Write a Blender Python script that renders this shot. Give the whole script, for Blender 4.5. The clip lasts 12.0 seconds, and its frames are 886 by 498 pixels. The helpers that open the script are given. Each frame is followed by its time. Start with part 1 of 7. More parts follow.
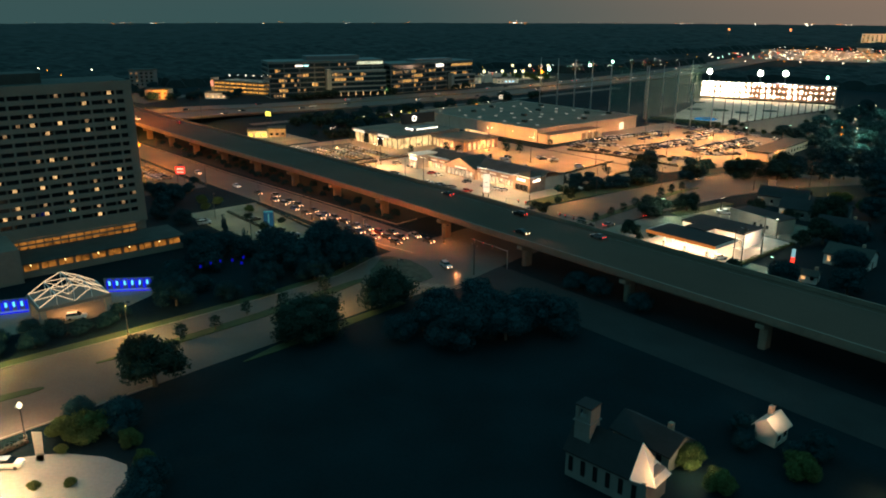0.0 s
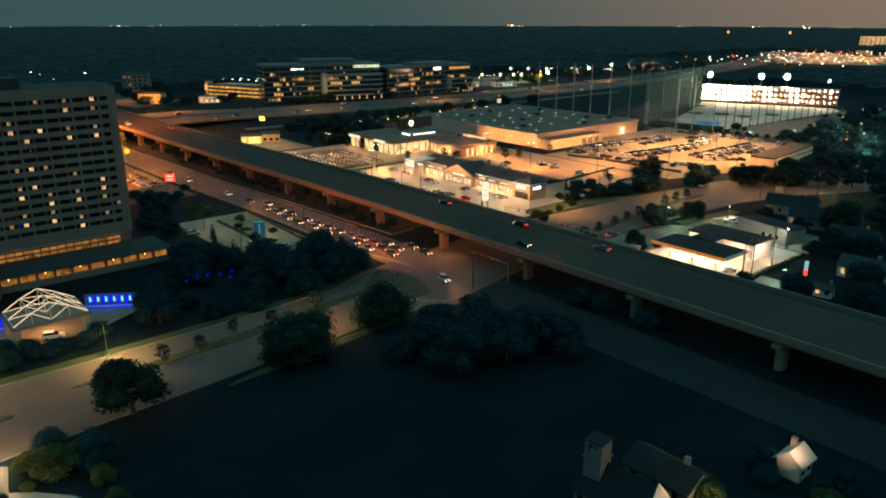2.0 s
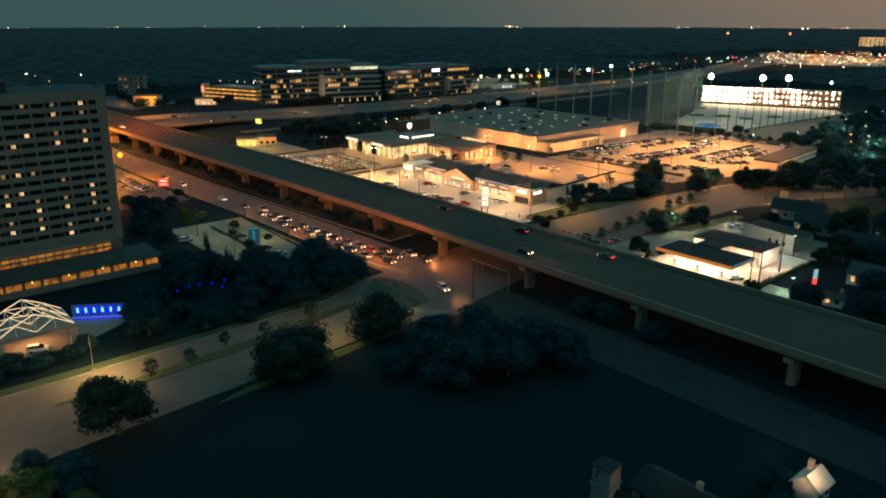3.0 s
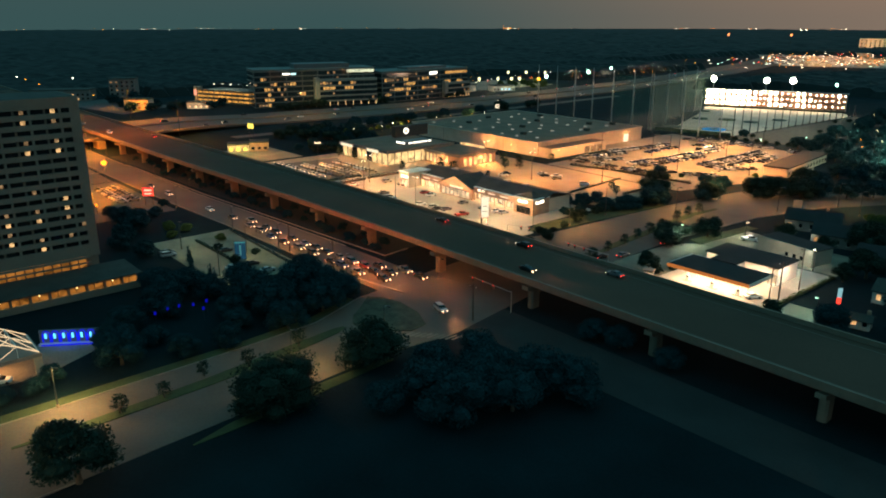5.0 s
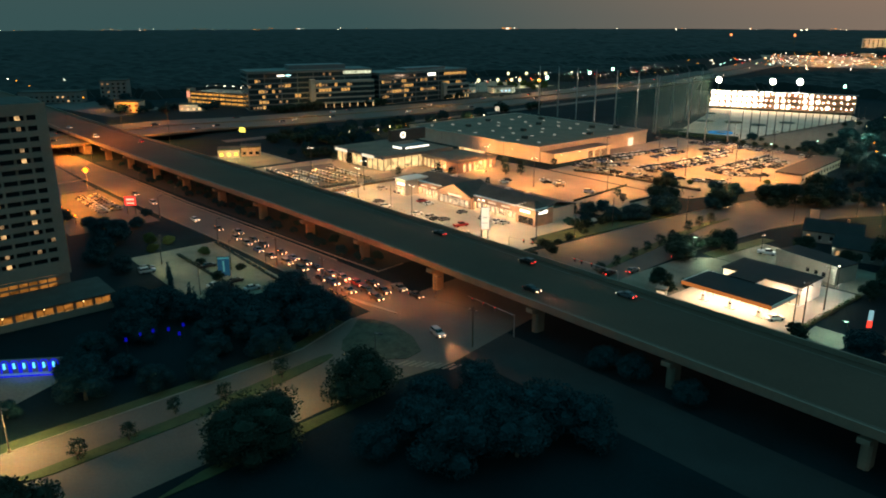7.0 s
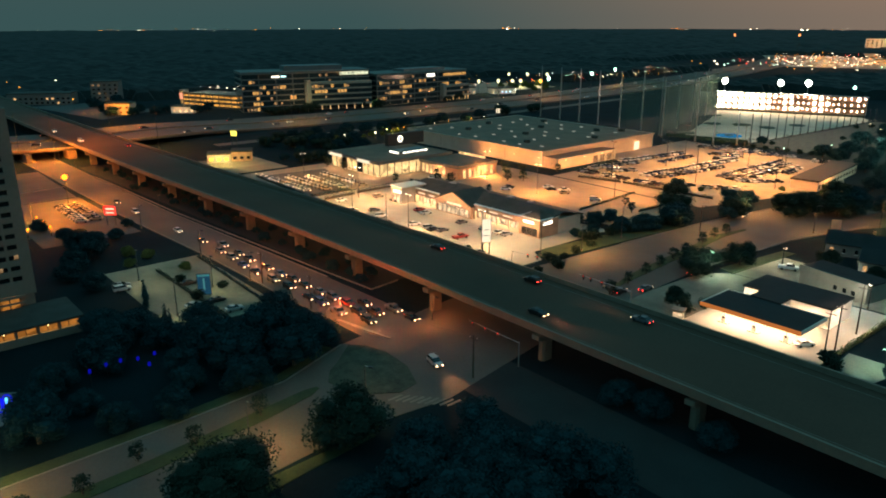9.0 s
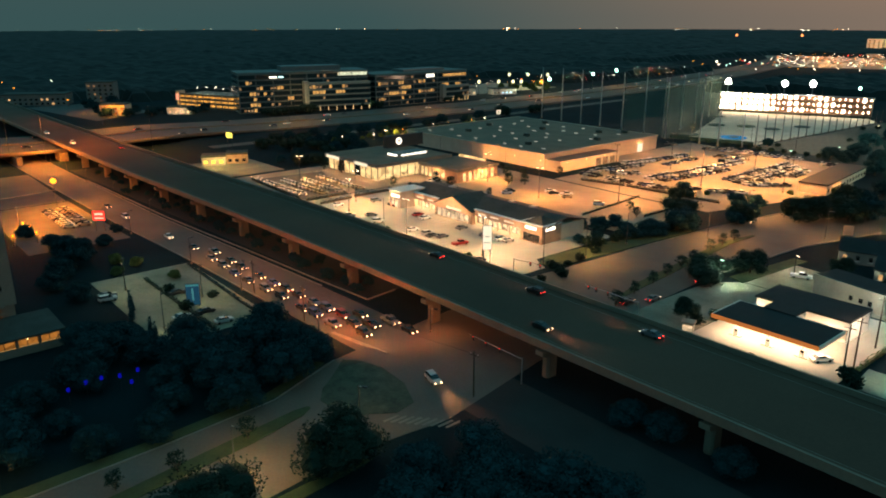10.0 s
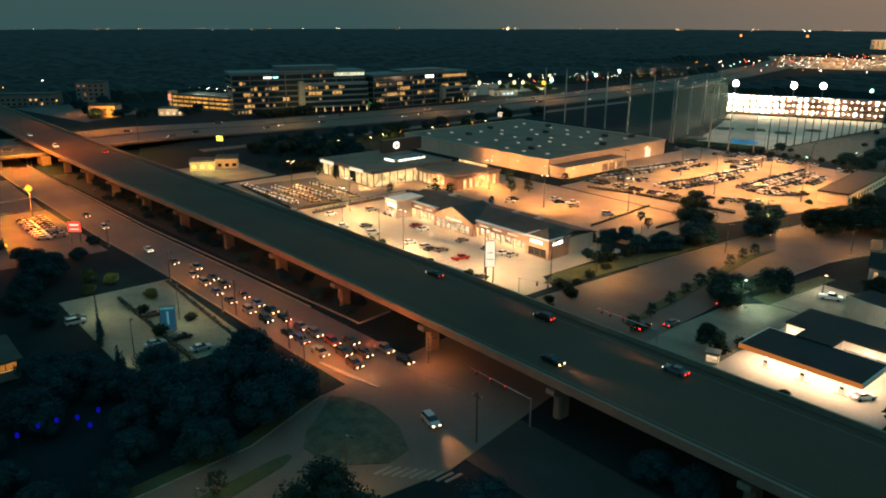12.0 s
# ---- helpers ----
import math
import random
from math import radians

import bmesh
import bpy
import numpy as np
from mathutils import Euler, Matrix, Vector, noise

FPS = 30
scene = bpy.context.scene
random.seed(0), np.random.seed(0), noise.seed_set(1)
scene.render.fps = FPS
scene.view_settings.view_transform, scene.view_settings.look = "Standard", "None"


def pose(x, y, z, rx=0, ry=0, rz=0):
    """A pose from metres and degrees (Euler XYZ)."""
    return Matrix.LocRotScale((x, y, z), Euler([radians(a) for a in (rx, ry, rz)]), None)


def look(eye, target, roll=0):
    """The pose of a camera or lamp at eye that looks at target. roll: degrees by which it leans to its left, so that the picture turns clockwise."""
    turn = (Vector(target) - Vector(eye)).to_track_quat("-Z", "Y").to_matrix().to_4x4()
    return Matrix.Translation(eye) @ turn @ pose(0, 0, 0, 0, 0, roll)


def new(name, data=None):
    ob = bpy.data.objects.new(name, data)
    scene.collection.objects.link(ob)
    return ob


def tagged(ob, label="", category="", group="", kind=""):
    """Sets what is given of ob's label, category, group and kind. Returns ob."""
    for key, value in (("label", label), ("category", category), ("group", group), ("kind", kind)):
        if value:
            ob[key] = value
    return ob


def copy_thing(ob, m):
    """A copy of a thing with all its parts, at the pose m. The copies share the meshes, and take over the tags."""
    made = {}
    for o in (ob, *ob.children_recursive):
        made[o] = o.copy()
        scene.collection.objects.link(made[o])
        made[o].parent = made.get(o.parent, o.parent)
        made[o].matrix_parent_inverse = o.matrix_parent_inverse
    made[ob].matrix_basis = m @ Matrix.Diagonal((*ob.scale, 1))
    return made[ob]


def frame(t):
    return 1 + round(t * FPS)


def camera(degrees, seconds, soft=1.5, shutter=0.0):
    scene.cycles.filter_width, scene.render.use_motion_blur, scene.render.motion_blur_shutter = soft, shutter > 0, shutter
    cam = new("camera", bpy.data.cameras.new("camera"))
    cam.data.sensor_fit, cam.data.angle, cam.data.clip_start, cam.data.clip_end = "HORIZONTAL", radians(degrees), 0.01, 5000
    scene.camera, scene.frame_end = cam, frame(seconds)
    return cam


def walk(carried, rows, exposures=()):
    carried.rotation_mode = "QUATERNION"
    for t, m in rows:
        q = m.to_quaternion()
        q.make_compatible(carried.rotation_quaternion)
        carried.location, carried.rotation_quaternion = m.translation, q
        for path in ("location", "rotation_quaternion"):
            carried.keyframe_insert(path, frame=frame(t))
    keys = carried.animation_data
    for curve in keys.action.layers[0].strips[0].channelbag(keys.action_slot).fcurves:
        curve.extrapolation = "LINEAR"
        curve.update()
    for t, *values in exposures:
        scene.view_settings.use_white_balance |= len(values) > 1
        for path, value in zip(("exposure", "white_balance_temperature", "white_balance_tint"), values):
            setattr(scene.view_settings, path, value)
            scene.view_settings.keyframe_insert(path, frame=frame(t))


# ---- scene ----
cam = camera(62.0, 12.0, 1.9)
PATH = [
    (0, (-0.05, -0.00, 69.99), (-73.01, 61.17, 39.42), 0.12),
    (0.5, (-1.54, 1.29, 69.95), (-74.48, 62.53, 39.47), 0.11),
    (1, (-3.26, 2.74, 69.91), (-76.17, 64.06, 39.52), 0.11),
    (1.5, (-5.15, 4.35, 69.90), (-78.03, 65.75, 39.57), 0.10),
    (2, (-7.27, 6.10, 69.90), (-80.12, 67.58, 39.66), 0.08),
    (2.5, (-9.49, 7.94, 69.93), (-82.30, 69.49, 39.76), 0.07),
    (3, (-11.88, 9.92, 69.98), (-84.65, 71.55, 39.88), 0.05),
    (5, (-22.35, 18.91, 69.94), (-95.00, 80.78, 40.03), -0.02),
    (5.5, (-25.05, 21.31, 69.93), (-97.68, 83.21, 40.04), -0.04),
    (6, (-27.83, 23.87, 69.88), (-100.44, 85.79, 40.00), -0.05),
    (6.5, (-30.61, 26.44, 69.86), (-103.22, 88.37, 39.98), -0.06),
    (7, (-33.44, 29.10, 69.79), (-106.05, 91.03, 39.91), -0.06),
    (9, (-45.29, 39.84, 69.24), (-117.89, 101.79, 39.39), -0.07),
    (9.5, (-48.27, 42.56, 69.07), (-120.88, 104.51, 39.24), -0.07),
    (10, (-51.34, 45.29, 68.91), (-123.94, 107.25, 39.09), -0.06),
    (10.5, (-54.59, 48.06, 68.75), (-127.18, 110.04, 38.94), -0.02),
    (11, (-57.80, 50.77, 68.63), (-130.37, 112.78, 38.80), 0.02),
    (11.5, (-60.93, 53.43, 68.55), (-133.48, 115.45, 38.71), 0.06),
    (12, (-64.03, 56.08, 68.51), (-136.55, 118.12, 38.66), 0.11),
]
walk(cam, [(t, look(eye, target, roll)) for t, eye, target, roll in PATH], ((0, 0.42, 6700, 7), (12, 0.42, 6700, 7)))

def sky_world(world):
    """Dusk over a city: a last trace of sunset low on the right, a deep teal sky overhead, grey haze at the horizon."""
    world.use_nodes = True
    nt = world.node_tree
    nt.nodes.clear()
    sky = nt.nodes.new("ShaderNodeTexSky")
    sky.sky_type, sky.sun_disc = "NISHITA", False
    sky.sun_elevation, sky.sun_rotation = radians(-3.0), radians(SUN_TURN)
    scale = nt.nodes.new("ShaderNodeMix")
    scale.data_type, scale.blend_type = "RGBA", "MULTIPLY"
    scale.inputs[0].default_value = 1.0
    scale.inputs[7].default_value = (SKY_GAIN, SKY_GAIN * 0.8, SKY_GAIN * 0.7, 1)
    coord, split = nt.nodes.new("ShaderNodeTexCoord"), nt.nodes.new("ShaderNodeSeparateXYZ")
    side = nt.nodes.new("ShaderNodeVectorMath")
    side.operation = "DOT_PRODUCT"
    side.inputs[1].default_value = (0.5, 0.866, 0)
    west = nt.nodes.new("ShaderNodeMapRange")
    west.interpolation_type = "SMOOTHSTEP"
    west.inputs[1].default_value, west.inputs[2].default_value = 0.02, 0.92
    band = nt.nodes.new("ShaderNodeMix")
    band.data_type = "RGBA"
    band.inputs[6].default_value, band.inputs[7].default_value = HAZE, AFTERGLOW
    rise = nt.nodes.new("ShaderNodeMapRange")
    rise.inputs[1].default_value, rise.inputs[2].default_value = 0.06, 0.5
    dome = nt.nodes.new("ShaderNodeMix")
    dome.data_type = "RGBA"
    dome.inputs[7].default_value = ZENITH
    nt.links.new(coord.outputs["Generated"], side.inputs[0])
    nt.links.new(side.outputs["Value"], west.inputs[0])
    nt.links.new(west.outputs[0], band.inputs[0])
    nt.links.new(band.outputs[2], dome.inputs[6])
    both = nt.nodes.new("ShaderNodeMix")
    both.data_type, both.blend_type = "RGBA", "ADD"
    both.inputs[0].default_value = 1.0
    back, outp = nt.nodes.new("ShaderNodeBackground"), nt.nodes.new("ShaderNodeOutputWorld")
    nt.links.new(sky.outputs[0], scale.inputs[6])
    nt.links.new(coord.outputs["Generated"], split.inputs[0])
    nt.links.new(split.outputs[2], rise.inputs[0])
    nt.links.new(rise.outputs[0], dome.inputs[0])
    nt.links.new(scale.outputs[2], both.inputs[6])
    nt.links.new(dome.outputs[2], both.inputs[7])
    nt.links.new(both.outputs[2], back.inputs[0])
    nt.links.new(back.outputs[0], outp.inputs[0])


SKY_GAIN, SUN_TURN = 0.08, 8
HAZE, AFTERGLOW, ZENITH = (0.029, 0.064, 0.067, 1), (0.195, 0.136, 0.104, 1), (0.046, 0.205, 0.262, 1)
scene.world = bpy.data.worlds.new("dusk")
sky_world(scene.world)

# ---- colours of light ----
SODIUM, WARM, NEUTRAL, WHITE, ORANGE = (1, 0.44, 0.14), (1, 0.40, 0.12), (1, 0.55, 0.26), (0.95, 1.0, 0.92), (1, 0.30, 0.03)


def lamp_light(kind, x, y, z, power, colour, size=1.0, target=None, spread=120):
    data = bpy.data.lights.new("lamp_light", kind)
    data.energy, data.color = power, colour
    if kind == "AREA":
        data.shape, data.size = "DISK", size
        data.spread = radians(spread)
    elif kind == "SPOT":
        data.spot_size, data.spot_blend, data.shadow_soft_size = radians(spread), 0.6, size
    else:
        data.shadow_soft_size = size
    ob = new("lamp_light", data)
    ob.matrix_basis = look((x, y, z), target if target else (x, y + 0.001, z - 5))
    return ob


def panel_light(x0, x1, y0, y1, z, power, colour):
    """A flat downward light that fills a luminous ceiling."""
    data = bpy.data.lights.new("lamp_light", "AREA")
    data.energy, data.color, data.shape, data.size, data.size_y = power, colour, "RECTANGLE", x1 - x0, y1 - y0
    ob = new("lamp_light", data)
    ob.location = ((x0 + x1) / 2, (y0 + y1) / 2, z)
    return ob


# ---- materials ----
def surface(name, colour, rough=0.8, vary=0.25, grain=0.6, patch=6.0, bump=0.3, metal=0.0, second=None, island=0.0, gloss=0.5):
    """A solid surface whose colour varies by patches and by grain, in metres of the world."""
    m = bpy.data.materials.new(name)
    m.use_nodes = True
    nt = m.node_tree
    bsdf = nt.nodes["Principled BSDF"]
    geo = nt.nodes.new("ShaderNodeNewGeometry")
    big, small = nt.nodes.new("ShaderNodeTexNoise"), nt.nodes.new("ShaderNodeTexNoise")
    big.inputs["Scale"].default_value, small.inputs["Scale"].default_value = 1 / patch, 1 / grain
    big.inputs["Detail"].default_value, small.inputs["Detail"].default_value = 5, 3
    nt.links.new(geo.outputs["Position"], big.inputs["Vector"])
    nt.links.new(geo.outputs["Position"], small.inputs["Vector"])
    add = nt.nodes.new("ShaderNodeMath")
    add.operation = "MULTIPLY_ADD"
    add.inputs[1].default_value, add.inputs[2].default_value = 0.35, 0.0
    nt.links.new(small.outputs["Fac"], add.inputs[0])
    both = nt.nodes.new("ShaderNodeMath")
    both.operation = "MULTIPLY_ADD"
    both.inputs[1].default_value = 0.65
    nt.links.new(big.outputs["Fac"], both.inputs[0])
    nt.links.new(add.outputs[0], both.inputs[2])
    ramp = nt.nodes.new("ShaderNodeMapRange")
    ramp.inputs[1].default_value, ramp.inputs[2].default_value = 0.32, 0.68
    nt.links.new(both.outputs[0], ramp.inputs[0])
    low = tuple(c * (1 - vary) for c in colour)
    high = tuple(min(0.95, c * (1 + vary)) for c in (second or colour))
    mix = nt.nodes.new("ShaderNodeMix")
    mix.data_type = "RGBA"
    mix.inputs[6].default_value, mix.inputs[7].default_value = (*low, 1), (*high, 1)
    nt.links.new(ramp.outputs[0], mix.inputs[0])
    last = mix.outputs[2]
    if island:
        hsv = nt.nodes.new("ShaderNodeHueSaturation")
        rng = nt.nodes.new("ShaderNodeMapRange")
        rng.inputs[3].default_value, rng.inputs[4].default_value = 1 - island, 1 + island
        nt.links.new(geo.outputs["Random Per Island"], rng.inputs[0])
        nt.links.new(rng.outputs[0], hsv.inputs["Value"])
        nt.links.new(last, hsv.inputs["Color"])
        last = hsv.outputs[0]
    nt.links.new(last, bsdf.inputs["Base Color"])
    bsdf.inputs["Roughness"].default_value, bsdf.inputs["Metallic"].default_value = rough, metal
    bsdf.inputs["Specular IOR Level"].default_value = gloss
    if bump:
        relief = nt.nodes.new("ShaderNodeBump")
        relief.inputs["Strength"].default_value, relief.inputs["Distance"].default_value = bump, 0.05
        nt.links.new(small.outputs["Fac"], relief.inputs["Height"])
        nt.links.new(relief.outputs[0], bsdf.inputs["Normal"])
    return m


def glowing(name, colour, strength):
    m = bpy.data.materials.new(name)
    m.use_nodes = True
    nt = m.node_tree
    nt.nodes.clear()
    e, o = nt.nodes.new("ShaderNodeEmission"), nt.nodes.new("ShaderNodeOutputMaterial")
    e.inputs[0].default_value, e.inputs[1].default_value = (*colour, 1), strength
    nt.links.new(e.outputs[0], o.inputs[0])
    return m


def lit_room(name, colour, strength, cell=1.4):
    """Window glass onto a lit room: brighter and darker patches as of lamps, blinds and furniture behind it."""
    m = glowing(name, colour, strength)
    nt = m.node_tree
    e = nt.nodes["Emission"]
    geo, tex = nt.nodes.new("ShaderNodeNewGeometry"), nt.nodes.new("ShaderNodeTexVoronoi")
    tex.inputs["Scale"].default_value = 1 / cell
    rng = nt.nodes.new("ShaderNodeMapRange")
    rng.inputs[3].default_value, rng.inputs[4].default_value = strength * 0.25, strength * 1.6
    nt.links.new(geo.outputs["Position"], tex.inputs["Vector"])
    nt.links.new(tex.outputs["Color"], rng.inputs[0])
    nt.links.new(rng.outputs[0], e.inputs[1])
    return m


def pane(name, colour, rough=0.08):
    m = bpy.data.materials.new(name)
    m.use_nodes = True
    b = m.node_tree.nodes["Principled BSDF"]
    b.inputs["Base Color"].default_value, b.inputs["Roughness"].default_value = (*colour, 1), rough
    b.inputs["Specular IOR Level"].default_value = 0.7
    return m


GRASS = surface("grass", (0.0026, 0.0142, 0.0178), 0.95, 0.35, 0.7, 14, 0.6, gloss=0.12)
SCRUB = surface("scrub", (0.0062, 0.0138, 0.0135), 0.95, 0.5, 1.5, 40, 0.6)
VERGE = surface("verge_grass", (0.04, 0.06, 0.02), 0.95, 0.35, 0.5, 5, 0.6)
SCRUB_GRASS = surface("dry_grass", (0.05, 0.058, 0.036), 0.95, 0.55, 0.6, 2.6, 0.6)
ASPHALT = surface("asphalt", (0.075, 0.07, 0.065), 0.85, 0.25, 0.4, 9, 0.3)
# road surface where no lamp reaches: the dark is put into its colour
ROAD_UNLIT = surface("unlit_road", (0.03, 0.031, 0.03), 0.9, 0.25, 0.4, 9, 0.3, gloss=0.2)
ROADTOP = surface("worn_concrete_road", (0.112, 0.087, 0.069), 0.85, 0.22, 0.5, 12, 0.3)
DECKTOP = surface("deck_asphalt", (0.10, 0.056, 0.038), 0.9, 0.18, 0.5, 22, 0.3, gloss=0.25)
LOT = surface("lot_concrete", (0.36, 0.32, 0.27), 0.85, 0.16, 0.6, 10, 0.2)
LOT_OLD = surface("stained_lot_concrete", (0.28, 0.225, 0.165), 0.9, 0.34, 0.6, 16, 0.2)
KERB = surface("kerb_concrete", (0.22, 0.19, 0.16), 0.9, 0.2, 0.4, 3, 0.2)
CONCRETE = surface("cast_concrete", (0.21, 0.16, 0.115), 0.85, 0.2, 0.7, 5, 0.3)
PARAPET = surface("parapet_concrete", (0.20, 0.148, 0.108), 0.85, 0.18, 0.6, 4, 0.2)
HOTELWALL = surface("hotel_concrete", (0.24, 0.185, 0.14), 0.85, 0.14, 0.7, 8, 0.2)
FACADE = surface("office_facade", (0.17, 0.17, 0.155), 0.8, 0.15, 0.6, 8, 0.2)
FACADE_PALE = surface("pale_office_facade", (0.33, 0.30, 0.25), 0.8, 0.15, 0.6, 8, 0.2)
# white boards out of the lamplight: their dimness is put into the colour
DIM_BOARDS = surface("dim_white_boards", (0.16, 0.155, 0.138), 0.85, 0.15, 0.3, 3, 0.2)
STUCCO = surface("beige_stucco", (0.55, 0.46, 0.36), 0.9, 0.12, 0.4, 4, 0.2)
PALEWALL = surface("pale_painted_wall", (0.66, 0.62, 0.54), 0.85, 0.1, 0.4, 4, 0.15)
BRICK = surface("brick_veneer", (0.42, 0.26, 0.18), 0.9, 0.25, 0.22, 2, 0.4)
ROOFGREY = surface("grey_roof_membrane", (0.215, 0.122, 0.08), 0.85, 0.28, 0.8, 9, 0.2)
ROOFDARK = surface("dark_shingle_roof", (0.055, 0.054, 0.046), 0.95, 0.3, 0.5, 4, 0.4)
ROOFBLACK = surface("tarred_roof", (0.017, 0.018, 0.019), 0.9, 0.3, 0.6, 5, 0.3)
CREAMWALL = surface("cream_render", (0.30, 0.28, 0.22), 0.85, 0.18, 0.5, 5, 0.15)
OLIVELOT = surface("worn_dark_concrete", (0.19, 0.17, 0.12), 0.9, 0.4, 0.6, 9, 0.2)
WHITEPAINT = surface("white_paint", (0.78, 0.76, 0.70), 0.5, 0.06, 0.3, 3, 0.1)
CLADDING = surface("grey_metal_cladding", (0.17, 0.17, 0.17), 0.45, 0.12, 0.5, 6, 0.05, metal=0.5)
STEEL = surface("galvanised_steel", (0.45, 0.44, 0.42), 0.45, 0.15, 0.3, 2, 0.05, metal=0.8)
DARKSTEEL = surface("dark_painted_steel", (0.04, 0.04, 0.04), 0.55, 0.2, 0.3, 2, 0.05)
TIMBER = surface("creosoted_timber", (0.08, 0.055, 0.04), 0.9, 0.3, 0.15, 1.5, 0.4)
BARK = surface("bark", (0.09, 0.07, 0.05), 0.95, 0.3, 0.15, 1, 0.6)
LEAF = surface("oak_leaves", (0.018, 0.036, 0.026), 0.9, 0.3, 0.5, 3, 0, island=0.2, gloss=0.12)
# lit and shaded copies of the leaf colour, for trees near lamps and in the dark
LEAF_PALE = surface("lit_leaves", (0.08, 0.11, 0.038), 0.9, 0.3, 0.5, 3, 0, island=0.25, gloss=0.12)
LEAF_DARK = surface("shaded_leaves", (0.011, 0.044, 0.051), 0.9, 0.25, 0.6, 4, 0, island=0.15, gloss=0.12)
TYRE = surface("tyre_rubber", (0.02, 0.02, 0.02), 0.8, 0.2, 0.1, 1, 0)
PAINTLINE = surface("road_paint", (0.17, 0.14, 0.11), 0.7, 0.25, 0.3, 2, 0)
NET = surface("green_windscreen_mesh", (0.03, 0.06, 0.045), 0.9, 0.2, 0.5, 3, 0)
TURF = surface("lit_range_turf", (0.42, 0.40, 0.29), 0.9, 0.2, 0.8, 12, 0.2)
def netting(name, colour, cover):
    """A fine net: light passes between its threads."""
    m = surface(name, colour, 0.9, 0.2, 0.5, 6, 0)
    nt = m.node_tree
    clear, mix = nt.nodes.new("ShaderNodeBsdfTransparent"), nt.nodes.new("ShaderNodeMixShader")
    mix.inputs[0].default_value = cover
    nt.links.new(clear.outputs[0], mix.inputs[1])
    nt.links.new(nt.nodes["Principled BSDF"].outputs[0], mix.inputs[2])
    nt.links.new(mix.outputs[0], nt.nodes["Material Output"].inputs[0])
    return m


# its pale green cover also stands in for haze glowing in the floodlight
NETTING = netting("safety_netting", (0.10, 0.26, 0.19), 0.13)
GLASS_DARK = pane("dark_window_glass", (0.012, 0.014, 0.016))
GLASS_BLUE = pane("tinted_glass", (0.02, 0.035, 0.04))

GLOW_DIM = lit_room("dim_lit_room", (1, 0.60, 0.30), 0.22, 0.7)
GLOW_ROOM = lit_room("lit_room_warm", (1, 0.58, 0.25), 0.65, 0.7)
GLOW_OFFICE = lit_room("lit_office", (1, 0.52, 0.16), 0.5, 0.9)
GLOW_AMBER = lit_room("lit_amber_hall", (1, 0.37, 0.07), 0.24, 1.6)
GLOW_SHOP = lit_room("lit_shop", (1, 0.70, 0.42), 0.8, 1.5)
GLOW_SHOWROOM = lit_room("lit_showroom", (1, 0.62, 0.27), 0.9, 2.2)
GLOW_SIGN = glowing("white_sign", (1, 0.93, 0.82), 2.2)
GLOW_SIGNDIM = glowing("cream_sign", (1, 0.84, 0.62), 0.85)
GLOW_LETTER = glowing("letter_sign", (1, 0.8, 0.58), 0.7)
GLOW_YELLOW = glowing("yellow_sign", (1, 0.80, 0.12), 1.4)
GLOW_RED = glowing("red_sign", (1, 0.05, 0.03), 1.5)
GLOW_BLUE = glowing("blue_tube", (0.006, 0.012, 1.0), 0.8)
TARGET_BLUE = glowing("target_blue", (0.02, 0.22, 0.5), 0.7)
GLOW_BLUEDIM = glowing("dim_blue_lantern", (0.008, 0.012, 1.0), 0.22)
GLOW_CYAN = glowing("cyan_lamp", (0.08, 0.42, 1.0), 2.2)
GLOW_TOTEM = glowing("totem_blue", (0.02, 0.09, 0.16), 0.4)
GLOW_TOTEMCAP = glowing("totem_pale_blue", (0.12, 0.45, 0.5), 0.3)
GLOW_LAMP = glowing("lamp_lens", (1, 0.82, 0.60), 9)
GLOW_SODIUM = glowing("sodium_lens", (1, 0.30, 0.02), 3.2)
GLOW_FLOOD = glowing("floodlight_lens", (1, 0.80, 0.62), 55)
GLOW_BAY = glowing("bay_lamp_glow", (1, 0.68, 0.46), 16)
GLOW_MAST = glowing("mast_lens", (1, 0.24, 0.07), 2.6)
GLOW_GLOBE = glowing("lamp_globe", (1, 0.85, 0.58), 1.7)
GLOW_YARD = glowing("yard_lamp_globe", (1, 0.93, 0.52), 1.5)
GLOW_GREEN = glowing("mercury_lens", (0.45, 1.0, 0.75), 8)
GLOW_TUBE = glowing("tube_light", (1, 0.84, 0.60), 3)
GLOW_HEAD = glowing("headlight_on", (1, 0.62, 0.36), 7)
GLOW_TAIL = glowing("taillight_on", (1, 0.04, 0.03), 6)
GLOW_SIGNAL = glowing("red_signal", (1, 0.05, 0.03), 1.6)
GLOW_SKYLIGHT = glowing("skylight", (0.9, 0.9, 0.75), 0.28)
GLOW_COVE = glowing("cove_light", (1, 0.5, 0.14), 0.6)
GLOW_LOBBY = glowing("lobby_lantern", (1, 0.62, 0.22), 2.5)
GLOW_COLUMN = glowing("column_glow", (1, 0.62, 0.28), 1.1)
GLOW_CORAL = glowing("coral_sign", (1, 0.36, 0.22), 0.9)
TARGET_CYAN = glowing("cyan_sign", (0.5, 0.95, 1), 1.6)
GLOW_GARAGE = lit_room("lit_garage_deck", (1, 0.47, 0.1), 0.62, 2.2)
GLOW_FASCIA = glowing("lit_fascia", (1, 0.32, 0.08), 0.35)
# emission stands in for lamplight falling on the canopy truss
GLOW_TRUSS = glowing("truss_glow", (1, 0.72, 0.44), 0.75)
LENS_OFF = pane("clear_lens", (0.5, 0.5, 0.5), 0.2)
LENS_RED = pane("red_lens", (0.25, 0.01, 0.01), 0.2)
